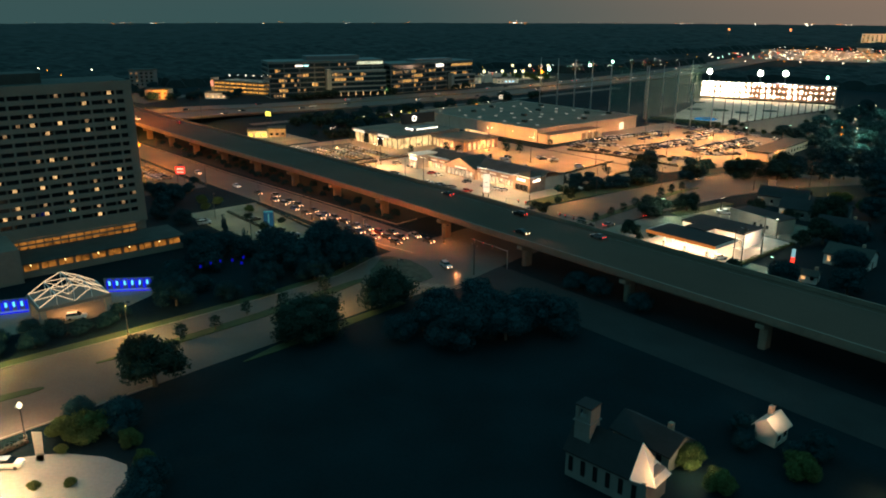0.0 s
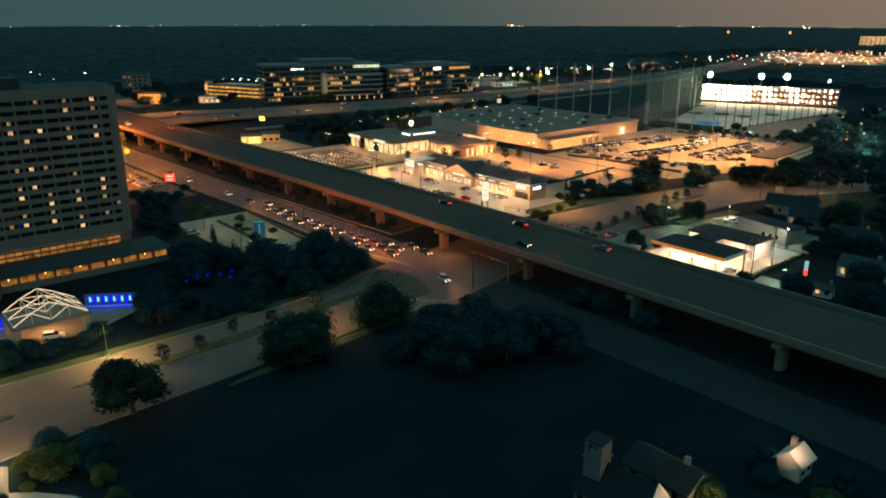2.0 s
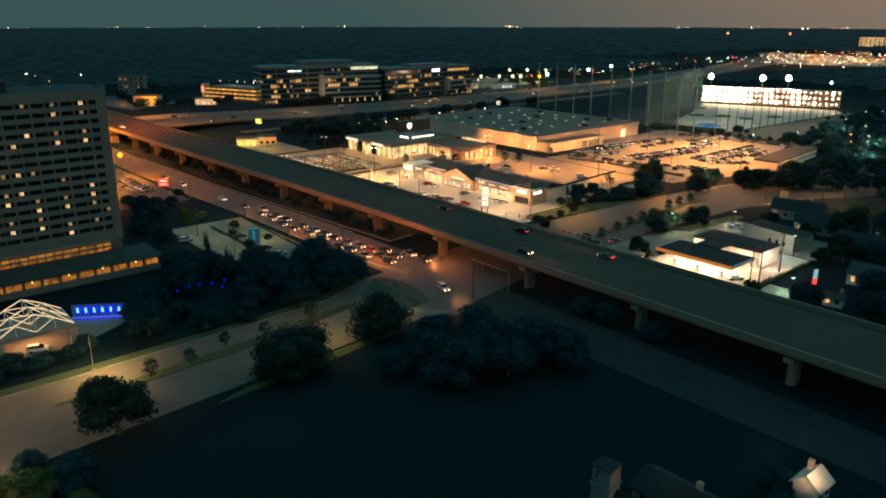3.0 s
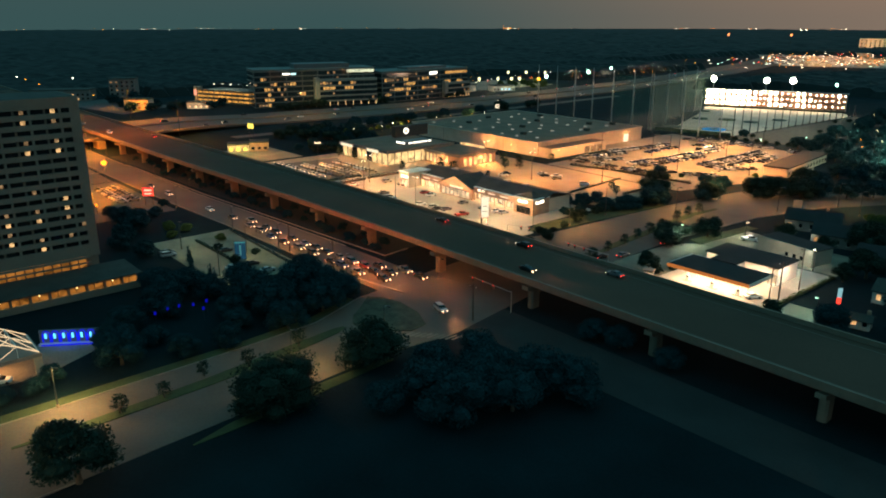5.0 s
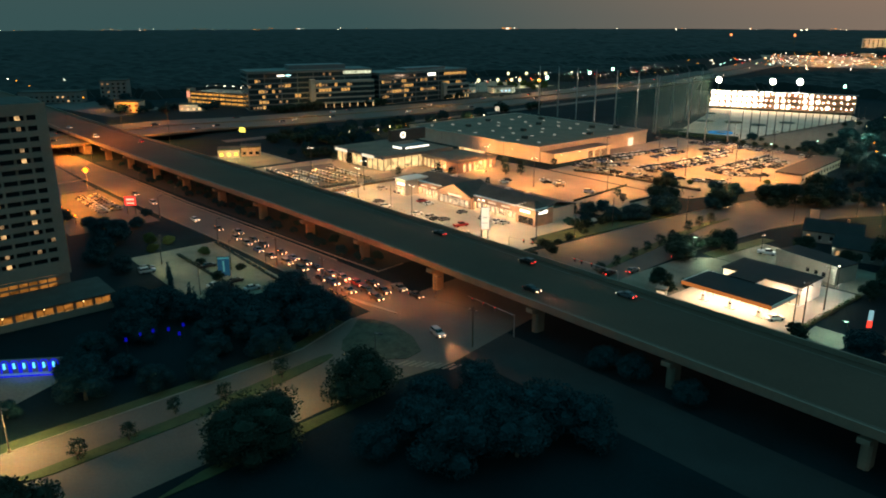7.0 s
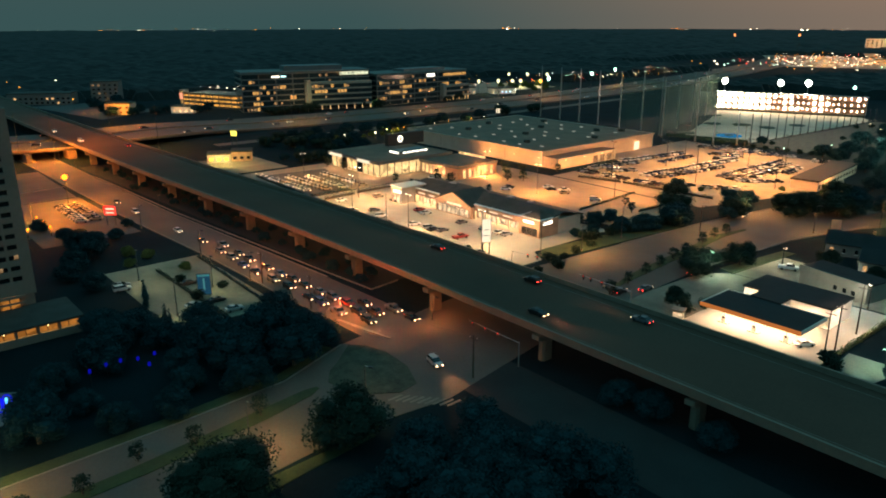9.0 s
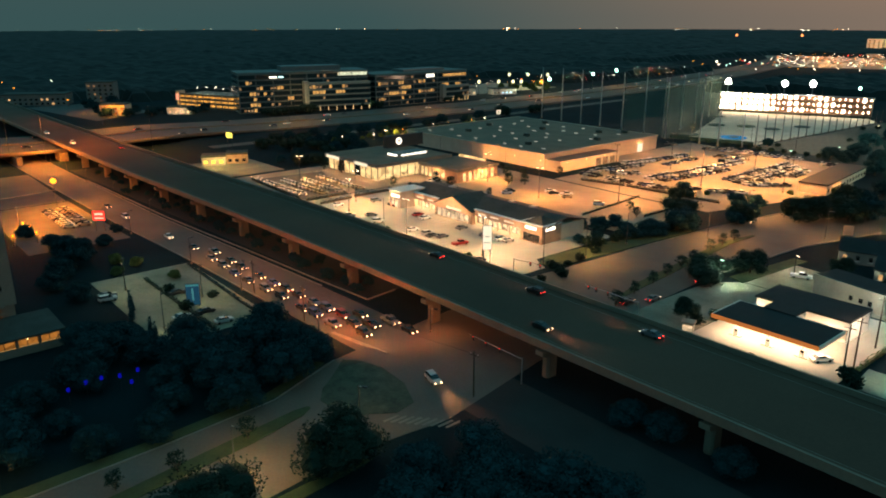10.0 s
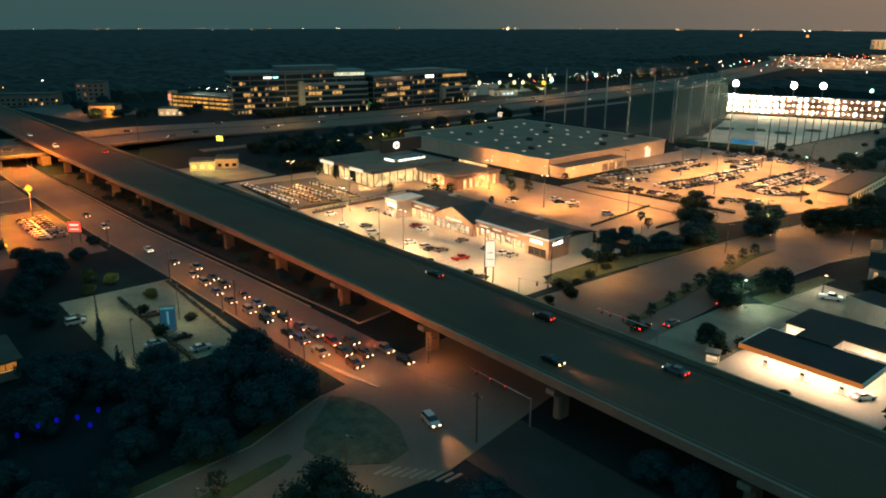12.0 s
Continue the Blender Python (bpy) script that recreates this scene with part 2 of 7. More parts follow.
PAINTS = [surface("car_paint_" + n, c, 0.3, 0.05, 0.4, 3, 0, metal=0.2) for n, c in (
    ("white", (0.75, 0.75, 0.72)), ("silver", (0.42, 0.42, 0.42)), ("black", (0.015, 0.015, 0.016)), ("grey", (0.12, 0.12, 0.13)),
    ("red", (0.32, 0.02, 0.018)), ("blue", (0.03, 0.06, 0.16)), ("tan", (0.36, 0.29, 0.2)))]


# ---- building helpers ----
class Shape:
    """Collects vertices and faces of one mesh."""

    def __init__(self):
        self.v, self.f = [], []

    def add(self, verts, faces):
        n = len(self.v)
        self.v += [tuple(p) for p in verts]
        self.f += [tuple(n + i for i in face) for face in faces]
        return self

    def box(self, x0, x1, y0, y1, z0, z1):
        return self.add([(x, y, z) for x in (x0, x1) for y in (y0, y1) for z in (z0, z1)],
                        [(0, 1, 3, 2), (4, 6, 7, 5), (0, 4, 5, 1), (2, 3, 7, 6), (0, 2, 6, 4), (1, 5, 7, 3)])

    def turned(self, cx, cy, z0, z1, lx, ly, degrees):
        c, s = math.cos(radians(degrees)), math.sin(radians(degrees))
        return self.prism([(cx + c * a - s * b, cy + s * a + c * b) for a, b in ((-lx / 2, -ly / 2), (lx / 2, -ly / 2), (lx / 2, ly / 2), (-lx / 2, ly / 2))], z0, z1)

    def prism(self, outline, z0, z1):
        n = len(outline)
        self.add([(x, y, z0) for x, y in outline] + [(x, y, z1) for x, y in outline],
                 [tuple(range(n))[::-1], tuple(range(n, 2 * n))] + [(i, (i + 1) % n, n + (i + 1) % n, n + i) for i in range(n)])
        return self

    def tube(self, a, b, r0, r1=None, n=6, caps=True):
        a, b = Vector(a), Vector(b)
        r1 = r0 if r1 is None else r1
        axis = (b - a).normalized()
        u = axis.orthogonal().normalized()
        w = axis.cross(u)
        ring = [(math.cos(2 * math.pi * i / n), math.sin(2 * math.pi * i / n)) for i in range(n)]
        verts = [a + r0 * (c * u + s * w) for c, s in ring] + [b + r1 * (c * u + s * w) for c, s in ring]
        faces = [(i, (i + 1) % n, n + (i + 1) % n, n + i) for i in range(n)]
        if caps:
            faces += [tuple(range(n))[::-1], tuple(range(n, 2 * n))]
        return self.add(verts, faces)

    def gable(self, x0, x1, y0, y1, z0, z1, along="x", over=0.0, thick=0.25):
        """A pitched roof slab over a rectangle, its ridge along x or y."""
        x0, x1, y0, y1 = x0 - over, x1 + over, y0 - over, y1 + over
        if along == "x":
            m = (y0 + y1) / 2
            prof = [(y0, z0), (m, z1), (y1, z0), (y1, z0 - thick), (m, z1 - thick), (y0, z0 - thick)]
            v = [(x, y, z) for x in (x0, x1) for y, z in prof]
        else:
            m = (x0 + x1) / 2
            prof = [(x0, z0), (m, z1), (x1, z0), (x1, z0 - thick), (m, z1 - thick), (x0, z0 - thick)]
            v = [(x, y, z) for y in (y0, y1) for x, z in prof]
        return self.add(v, [(0, 1, 4, 5), (1, 2, 3, 4), (6, 11, 10, 7), (7, 10, 9, 8)] + [(i, (i + 1) % 6, 6 + (i + 1) % 6, 6 + i) for i in range(6)])

    def ribbon(self, points, thick, side0=None, side1=None):
        """A strip along points (x, y, z, width); side0 and side1 cut it at fractions of its width."""
        rows = []
        for i, (x, y, z, w) in enumerate(points):
            a, b = points[max(0, i - 1)], points[min(len(points) - 1, i + 1)]
            d = Vector((b[0] - a[0], b[1] - a[1], 0)).normalized()
            n = Vector((-d.y, d.x, 0))
            s0, s1 = (-0.5 * w if side0 is None else side0), (0.5 * w if side1 is None else side1)
            p = Vector((x, y, z))
            rows.append([p + n * s0, p + n * s1, p + n * s1 - Vector((0, 0, thick)), p + n * s0 - Vector((0, 0, thick))])
        m = len(rows)
        self.add([p for row in rows for p in row],
                 [(4 * i + k, 4 * i + (k + 1) % 4, 4 * i + 4 + (k + 1) % 4, 4 * i + 4 + k) for i in range(m - 1) for k in range(4)]
                 + [(0, 1, 2, 3), (4 * m - 1, 4 * m - 2, 4 * m - 3, 4 * m - 4)])
        return self

    def mesh(self, name, material):
        data = bpy.data.meshes.new(name)
        data.from_pydata(self.v, [], self.f)
        bm = bmesh.new()
        bm.from_mesh(data)
        bmesh.ops.recalc_face_normals(bm, faces=bm.faces)
        bm.to_mesh(data)
        bm.free()
        data.materials.append(material)
        return data


def part(name, shape, material, parent=None, label="", kind="", category=""):
    data = shape if isinstance(shape, bpy.types.Mesh) else shape.mesh(name, material)
    ob = new(name, data)
    ob.parent = parent
    return tagged(ob, label, category, "", kind)


def thing(name, x, y, z, turn, label, category, group=""):
    ob = new(name)
    ob.empty_display_size = 0.5
    ob.matrix_basis = pose(x, y, z, 0, 0, turn)
    return tagged(ob, label, category, group)


def bar(x0, x1, y0, y1, z0, z1):
    return Shape().box(x0, x1, y0, y1, z0, z1)


def setting(name, shape, material, label, category=""):
    return part(name, shape, material, None, label, "structure", category)

# ---- ground, roads and pavements ----
def ground_sheet():
    xs = [-4600, -3000, -1800, -1100, -750, -500, -350, -250, -150, -50, 80, 300, 900, 2000]
    ys = [-1500, -600, -200, -50, 50, 150, 250, 400, 600, 900, 1400, 2200, 3400, 4700]
    s = Shape()
    s.add([(x, y, 0) for x in xs for y in ys],
          [(i * len(ys) + j, (i + 1) * len(ys) + j, (i + 1) * len(ys) + j + 1, i * len(ys) + j + 1) for i in range(len(xs) - 1) for j in range(len(ys) - 1)])
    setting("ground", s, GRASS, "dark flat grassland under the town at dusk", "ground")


ground_sheet()

# the long bridge: its centre line, gently bent
DECK = [(160, 158.3), (40, 158.3), (-60, 158.4), (-130, 158.5), (-200, 158.9), (-264, 158.0), (-310, 156.3), (-350, 154.6), (-440, 152.6), (-530, 151.5), (-640, 151.0), (-900, 150.5)]
DECK_Z, DECK_W = 7.7, 25.0
PIERS = [112, 76, 40, 4, -32, -68, -104, -140, -176.5, -211, -242, -274, -306, -338, -370, -402, -434]


def deck_y(x):
    for (xa, ya), (xb, yb) in zip(DECK, DECK[1:]):
        if xb <= x <= xa:
            return ya + (yb - ya) * (x - xa) / (xb - xa)
    return DECK[-1][1]


def long_bridge():
    root = thing("road_bridge", DECK[4][0], DECK[4][1], 0, 0, "long concrete road bridge on wide piers, dark asphalt deck", "bridge")
    ox, oy = DECK[4]
    line = [(x - ox, y - oy, DECK_Z, DECK_W) for x, y in DECK]
    h = DECK_W / 2
    part("deck", Shape().ribbon(line, 0.35), DECKTOP, root, "dark asphalt carriageway")
    for k in (-10.4, -5.2, 0.0, 5.2, 10.4):
        part("girder", Shape().ribbon([(x, y, z - 0.354, w) for x, y, z, w in line], 1.35, k - 0.5, k + 0.5), CONCRETE, root)
    for s in (-1, 1):
        low, high = sorted((s * (h - 0.1), s * (h + 0.32)))
        part("parapet", Shape().ribbon([(x, y, z + 0.95, w) for x, y, z, w in line], 1.55, low, high), PARAPET, root, "pale concrete parapet")
        part("coping", Shape().ribbon([(x, y, z + 1.07, w) for x, y, z, w in line], 0.118, low - 0.05, high + 0.05), PARAPET, root)
    for k in (-h + 2.6, h - 2.6):
        part("edge_line", Shape().ribbon([(x, y, z + 0.012, w) for x, y, z, w in line], 0.008, k - 0.06, k + 0.06), PAINTLINE, root)
    column = cap = None
    for x in PIERS:
        cx, cy = x - ox, deck_y(x) - oy
        if column is None:
            column = Shape().prism([(-0.9, -1.1), (-0.5, -1.5), (0.5, -1.5), (0.9, -1.1), (0.9, 1.1), (0.5, 1.5), (-0.5, 1.5), (-0.9, 1.1)], -0.2, 4.9).mesh("column", CONCRETE)
            c = Shape().box(-1.0, 1.0, -h + 1.2, h - 1.2, 4.9, 5.98)
            for s in (-1, 1):
                c.add([(a, s * b, z) for a in (-1.0, 1.0) for b, z in ((h - 1.2, 4.9), (h + 0.2, 5.35), (h + 0.2, 6.35), (h - 0.4, 6.35), (h - 0.4, 5.98), (h - 1.2, 5.98))],
                      [(0, 1, 2, 3, 4, 5), (6, 7, 8, 9, 10, 11)] + [(i, (i + 1) % 6, 6 + (i + 1) % 6, 6 + i) for i in range(6)])
            cap = c.mesh("pier_cap", CONCRETE)
        part("pier_cap", cap, CONCRETE, root).location = (cx, cy, 0)
        for k in (-9.4, 9.4):
            part("column", column, CONCRETE, root).location = (cx, cy + k, 0)


long_bridge()

# frontage road on the near side of the bridge, and the wide cross street
FRONTAGE = [(160, 133, 0.05, 17), (-100, 134.5, 0.05, 17), (-170, 134.8, 0.05, 17), (-215, 133.2, 0.05, 17), (-256, 131.5, 0.05, 15.5), (-315, 128, 0.05, 15), (-400, 126, 0.05, 15), (-520, 124, 0.05, 15), (-800, 121, 0.05, 15)]
BACKROAD = [(160, 178, 0.045, 8), (-130, 180, 0.045, 8), (-260, 181, 0.045, 8), (-420, 177, 0.045, 8), (-560, 172, 0.045, 8)]
CROSS = [(-148, -160, 0.06, 28), (-148, -10, 0.06, 30), (-148, 10, 0.06, 29.5), (-149.5, 40, 0.06, 27), (-152.3, 80, 0.06, 25), (-154.5, 102, 0.06, 24.5), (-157, 120, 0.06, 34), (-162, 150, 0.06, 33), (-166, 190, 0.06, 34), (-165.5, 230, 0.06, 30), (-162, 275, 0.06, 30), (-154, 312, 0.06, 34), (-132, 352, 0.06, 34), (-90, 392, 0.06, 30), (-20, 430, 0.06, 26), (200, 500, 0.06, 22)]
# same road as the next strip, in the colour darkened for shade
setting("road", Shape().ribbon([(160, 133, 0.05, 15), (-60, 134.2, 0.05, 15), (-146, 134.7, 0.05, 16)], 0.1), ROAD_UNLIT, "dark end of the frontage road, shade put into its colour", "road")
setting("road", Shape().ribbon([(-144, 134.7, 0.054, 17)] + FRONTAGE[2:], 0.1), ROADTOP, "worn concrete frontage road beside the bridge", "road")
setting("road", Shape().ribbon(BACKROAD, 0.1), ROADTOP, "narrow frontage road behind the bridge", "road")
setting("road", Shape().ribbon(CROSS, 0.12), ROADTOP, "wide concrete cross street passing under the bridge", "road")


def kerbed(points, label, width=0.3):
    setting("kerb", Shape().ribbon(points, 0.3, -width / 2, width / 2), KERB, label, "kerb")


kerbed([(x, y - w / 2 + 0.2, 0.2, 1) for x, y, z, w in FRONTAGE[3:]], "pale kerb along the frontage road")
kerbed([(x, y + w / 2 + 0.2, 0.2, 1) for x, y, z, w in FRONTAGE[3:]], "pale kerb along the frontage road")
kerbed([(x + w / 2 + 0.1, y, 0.2, 1) for x, y, z, w in CROSS[:4]], "pale kerb along the cross street")
kerbed([(x - w / 2 - 0.1, y, 0.2, 1) for x, y, z, w in CROSS[:7]], "pale kerb along the cross street")
kerbed([(x - w / 2 - 0.1, y, 0.2, 1) for x, y, z, w in CROSS[9:12]], "pale kerb along the cross street")
kerbed([(x + w / 2 + 0.1, y, 0.2, 1) for x, y, z, w in CROSS[9:12]], "pale kerb along the cross street")
setting("verge", Shape().ribbon([(-164.6, 12, 0.14, 3), (-165, 45, 0.14, 3.4), (-166.6, 80, 0.14, 2.6), (-168.8, 102, 0.14, 2.6), (-175, 117, 0.14, 2)], 0.12), VERGE, "grass verge along the hotel side of the street", "verge")
setting("verge", Shape().ribbon([(-153.2, 34, 0.2, 0.6), (-153, 48, 0.2, 2.8), (-154.6, 70, 0.2, 3.2), (-157.6, 92, 0.2, 3.6), (-159.6, 103, 0.2, 2.6), (-160.2, 105.5, 0.2, 0.8)], 0.16), VERGE, "planted grass median in the street", "verge")
setting("verge", Shape().ribbon([(-134.2, 58, 0.14, 0.4), (-135.6, 66, 0.14, 2.5), (-137.4, 80, 0.14, 3.5), (-139.5, 104, 0.14, 2)], 0.1), VERGE, "grass verge along the street", "verge")
setting("verge", Shape().ribbon([(-157, 194, 0.2, 1), (-159.5, 210, 0.2, 3), (-162.3, 240, 0.2, 3.4), (-164.5, 262, 0.2, 3), (-163, 276, 0.2, 1)], 0.16), VERGE, "grass median with young trees in the street", "verge")
setting("verge", Shape().prism([(-189, 199), (-184, 205), (-181, 240), (-179, 268), (-185, 268), (-190, 235), (-193, 208)], 0.02, 0.16), VERGE, "planted strip beside the shopping lot", "verge")
setting("verge", Shape().prism([(-147, 232), (-143, 262), (-139, 262), (-142, 230)], 0.02, 0.16), VERGE, "grass strip behind the filling station", "verge")
setting("verge", Shape().ribbon([(-150, 4, 0.2, 1.5), (-149.4, 12, 0.2, 2.6), (-148.8, 20, 0.2, 2.4), (-148.6, 23, 0.2, 0.8)], 0.16), VERGE, "short grass island in the street", "verge")
ISLAND = [(-173.0, 121.2), (-170.0, 123.8), (-164.5, 125.4), (-156.0, 124.6), (-149.0, 121.4), (-148.0, 116.6), (-151.5, 111.6), (-156.2, 108.6), (-161.0, 108.4), (-164.8, 111.2), (-167.4, 114.8), (-170.2, 118.0)]
setting("verge", Shape().prism(ISLAND, 0.05, 0.17), SCRUB_GRASS, "dark grass island at the street corner", "verge")
kerbed([(-379.5, 117, 2.2, 1), (-376, 100, 2.2, 1), (-375.4, 92, 2.2, 1)], "low rendered wall behind the car lot", 0.4)
# dark sheet over the planted ground, standing in for shade under the deck
setting("planting_bed", Shape().prism([(-199.8, 145.6), (-199.8, 162), (-430, 158), (-430, 135)], -0.05, 0.09), SCRUB, "planted ground under the bridge, shade put into its dark colour", "planting bed")
# low wall and kerb round the planting under the bridge
kerbed([(-199.5, 155, 0.35, 1), (-198.3, 145.2, 0.35, 1)], "low concrete wall under the bridge", 0.35)
kerbed([(-198.3, 145.2, 0.35, 1), (-222, 143.4, 0.35, 1), (-251, 141.6, 0.35, 1), (-314, 137.2, 0.35, 1), (-400, 134.5, 0.35, 1)], "low concrete wall beside the bridge", 0.35)

# freeway beyond, climbing to its bridge over the frontage road
FREEWAY = [(-540, -160, 5.2, 66), (-508, 60, 5.2, 66), (-492, 135, 5.2, 64), (-500, 172, 4.8, 64), (-518, 215, 2.5, 66), (-518, 270, 0.3, 62), (-508, 360, 0.12, 60), (-502, 470, 0.12, 60), (-507, 600, 0.12, 60), (-525, 760, 0.12, 62), (-560, 950, 0.12, 64), (-620, 1200, 0.12, 66), (-760, 1650, 0.12, 70)]
setting("road", Shape().ribbon(FREEWAY, 0.9), ROADTOP, "wide multi-lane freeway lit by passing traffic", "road")
setting("barrier", Shape().ribbon([(x, y, z + 0.9, 1) for x, y, z, w in FREEWAY], 0.95, -0.3, 0.3), CONCRETE, "concrete barrier in the middle of the freeway", "barrier")
setting("barrier", Shape().ribbon([(x, y, z + 0.9, w) for x, y, z, w in FREEWAY], 1.0, -33, -32.5), PARAPET, "concrete side barrier of the freeway", "barrier")
setting("abutment", Shape().box(-468, -458, 118.5, 121, 0, 4.2).box(-468, -458, 138, 142, 0, 4.2), PARAPET, "pale concrete bridge abutment under the freeway", "abutment")
setting("road", Shape().ribbon([(-450, 214, 0.05, 9), (-446, 300, 0.05, 9), (-446, 420, 0.05, 9), (-452, 600, 0.05, 9)], 0.1), ROADTOP, "service road along the freeway", "road")


def lot(outline, material, label):
    s = Shape().prism(outline, -0.05, 0.035)
    return setting("pavement", s, material, label, "pavement")


lot([(-302, 185.5), (-186, 185.5), (-186, 199), (-193, 203), (-193, 240), (-302, 240)], LOT, "pale concrete shopping-centre parking lot")
lot([(-362, 187), (-303, 187), (-303, 240), (-300, 243), (-195, 246), (-188, 268), (-196, 292), (-262, 294), (-362, 294)], LOT_OLD, "concrete dealership forecourt and parking lot")
lot([(-267, 295.5), (-190, 293), (-178, 334), (-170, 374), (-190, 422), (-284, 432), (-284, 351), (-267, 350)], LOT_OLD, "concrete storage lot full of parked cars")
lot([(-133, 184.5), (-100.5, 184.5), (-100.5, 230), (-133, 230)], LOT, "pale concrete filling-station forecourt")
lot([(-142, 231), (-100, 231), (-100, 252), (-140, 256)], OLIVELOT, "stained concrete yard behind the filling station")
lot([(-258, 95), (-205, 95), (-205, 121.5), (-258, 122.5)], OLIVELOT, "stained concrete parking lot with hedges")
lot([(-364, 88), (-296, 88), (-296, 118.5), (-364, 117)], ASPHALT, "sodium-lit asphalt car lot")
lot([(-432, 90), (-365, 88.5), (-365, 116.5), (-432, 117.5)], ASPHALT, "sodium-lit asphalt yard beside the car lot")
lot([(-128, -14), (-112, -18), (-98, 10), (-102.5, 25), (-112, 27), (-116.5, 25), (-121.5, 20.5), (-124, 17), (-127, 10)], LOT, "pale concrete parking lot beside the street")
lot([(-196, 14), (-181, 16), (-179, 45), (-187, 60), (-196, 58)], LOT_OLD, "hotel forecourt paving")
lot([(-132.8, 17.4), (-131.6, 18.8), (-121.5, 17.0), (-122.3, 16.0)], LOT_OLD, "short concrete path between hedge and trees")
lot([(-150, 187), (-133.2, 186), (-133.2, 230.6), (-142.2, 230.6), (-148.5, 224)], OLIVELOT, "worn concrete apron beside the cross street")
lot([(-98, 190), (-90, 190), (-88, 201), (-99, 201)], LOT_OLD, "small paved yard")
lot([(-408, 180), (-366, 180), (-366, 214), (-408, 214)], OLIVELOT, "restaurant parking lot")
lot([(-640, 515), (-575, 540), (-575, 650), (-660, 640)], LOT_OLD, "lit filling-station yard beyond the freeway")
lot([(-735, 180), (-610, 200), (-640, 250), (-735, 240)], ASPHALT, "asphalt yard beyond the freeway")
setting("pavement", Shape().prism([(-354, 192), (-306, 188.5), (-304, 209), (-350, 225)], -0.05, 0.05), ASPHALT, "dark asphalt display lot with close rows of cars", "pavement")
setting("verge", Shape().prism([(-252, 442), (-212, 444), (-222, 600), (-243, 606)], -0.05, 0.07), SCRUB_GRASS, "grass bank beside the driving range", "verge")
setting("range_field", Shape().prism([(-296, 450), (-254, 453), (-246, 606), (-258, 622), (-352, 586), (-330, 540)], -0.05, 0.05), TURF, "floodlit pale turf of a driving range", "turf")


def stripes(x0, y0, dx, dy, count, length, along):
    """Painted parking bays."""
    s = Shape()
    for i in range(count):
        x, y = x0 + dx * i, y0 + dy * i
        if along == "y":
            s.box(x - 0.06, x + 0.06, y, y + length, 0.03, 0.045)
        else:
            s.box(x, x + length, y - 0.06, y + 0.06, 0.03, 0.045)
    part("bay_lines", s, PAINTLINE, None, "faded painted parking bay lines", "stuff", "markings")


stripes(-296, 206.5, 2.7, 0, 34, 5, "y")
stripes(-292, 190, 2.7, 0, 34, 5, "y")
stripes(-264, 300, 2.7, 0, 26, 5, "y")
stripes(-252, 96, 2.7, 0, 16, 4.6, "y")
for k in range(9):
    setting("crosswalk_bar", bar(-147.4 + 1.1 * k, -146.8 + 1.1 * k, 113.0 + 0.9 * k, 116.4 + 0.9 * k, 0.064, 0.078), PAINTLINE, "faded painted crosswalk bar", "markings")


# ---- trees and hedges ----
rng = random.Random(7)


def clump(s, r, x, y, z, rx, ry, rz):
    """The dense inside of a leafy lobe, an uneven closed lump."""
    rows, cols = 4, 9
    verts = [(x, y, z - rz)]
    for i in range(1, rows):
        a = math.pi * i / rows
        for j in range(cols):
            b, k = 6.2832 * (j + 0.5 * (i % 2)) / cols, r.uniform(0.8, 1.1)
            verts.append((x + rx * k * math.sin(a) * math.cos(b), y + ry * k * math.sin(a) * math.sin(b), z - rz * k * math.cos(a)))
    verts.append((x, y, z + rz))
    last = len(verts) - 1
    faces = [(0, 1 + (j + 1) % cols, 1 + j) for j in range(cols)]
    for i in range(rows - 2):
        p, q = 1 + i * cols, 1 + (i + 1) * cols
        faces += [(p + j, p + (j + 1) % cols, q + (j + 1) % cols, q + j) for j in range(cols)]
    faces += [(last, last - cols + j, last - cols + (j + 1) % cols) for j in range(cols)]
    s.add(verts, faces)


def leaf_cloud(lobes, count, size, seed):
    """Many small leaf blades scattered through lobes (x, y, z, rx, ry, rz)."""
    r = random.Random(seed)
    s = Shape()
    total = sum(a[3] * a[4] * a[5] for a in lobes)
    for x, y, z, rx, ry, rz in lobes:
        for _ in range(max(12, int(count * rx * ry * rz / total))):
            d = Vector((r.gauss(0, 1), r.gauss(0, 1), r.gauss(0, 1))).normalized() * (r.random() ** 0.42)
            c = Vector((x + d.x * rx, y + d.y * ry, z + d.z * rz))
            u = Vector((r.gauss(0, 1), r.gauss(0, 1), r.gauss(0, 0.6))).normalized()
            w = u.orthogonal().normalized()
            w.rotate(Matrix.Rotation(r.random() * 6.28, 3, u))
            k = size * (0.6 + 0.8 * r.random())
            s.add([c - u * k, c + w * k * 0.55, c + u * k, c - w * k * 0.55], [(0, 1, 2, 3)])
        if rx > 1.2:
            clump(s, r, x, y, z, rx * 0.64, ry * 0.64, rz * 0.64)
    return s


def leaf_mesh(shape, material):
    data = bpy.data.meshes.new("crown")
    data.from_pydata(shape.v, [], shape.f)
    data.materials.append(material)
    return data


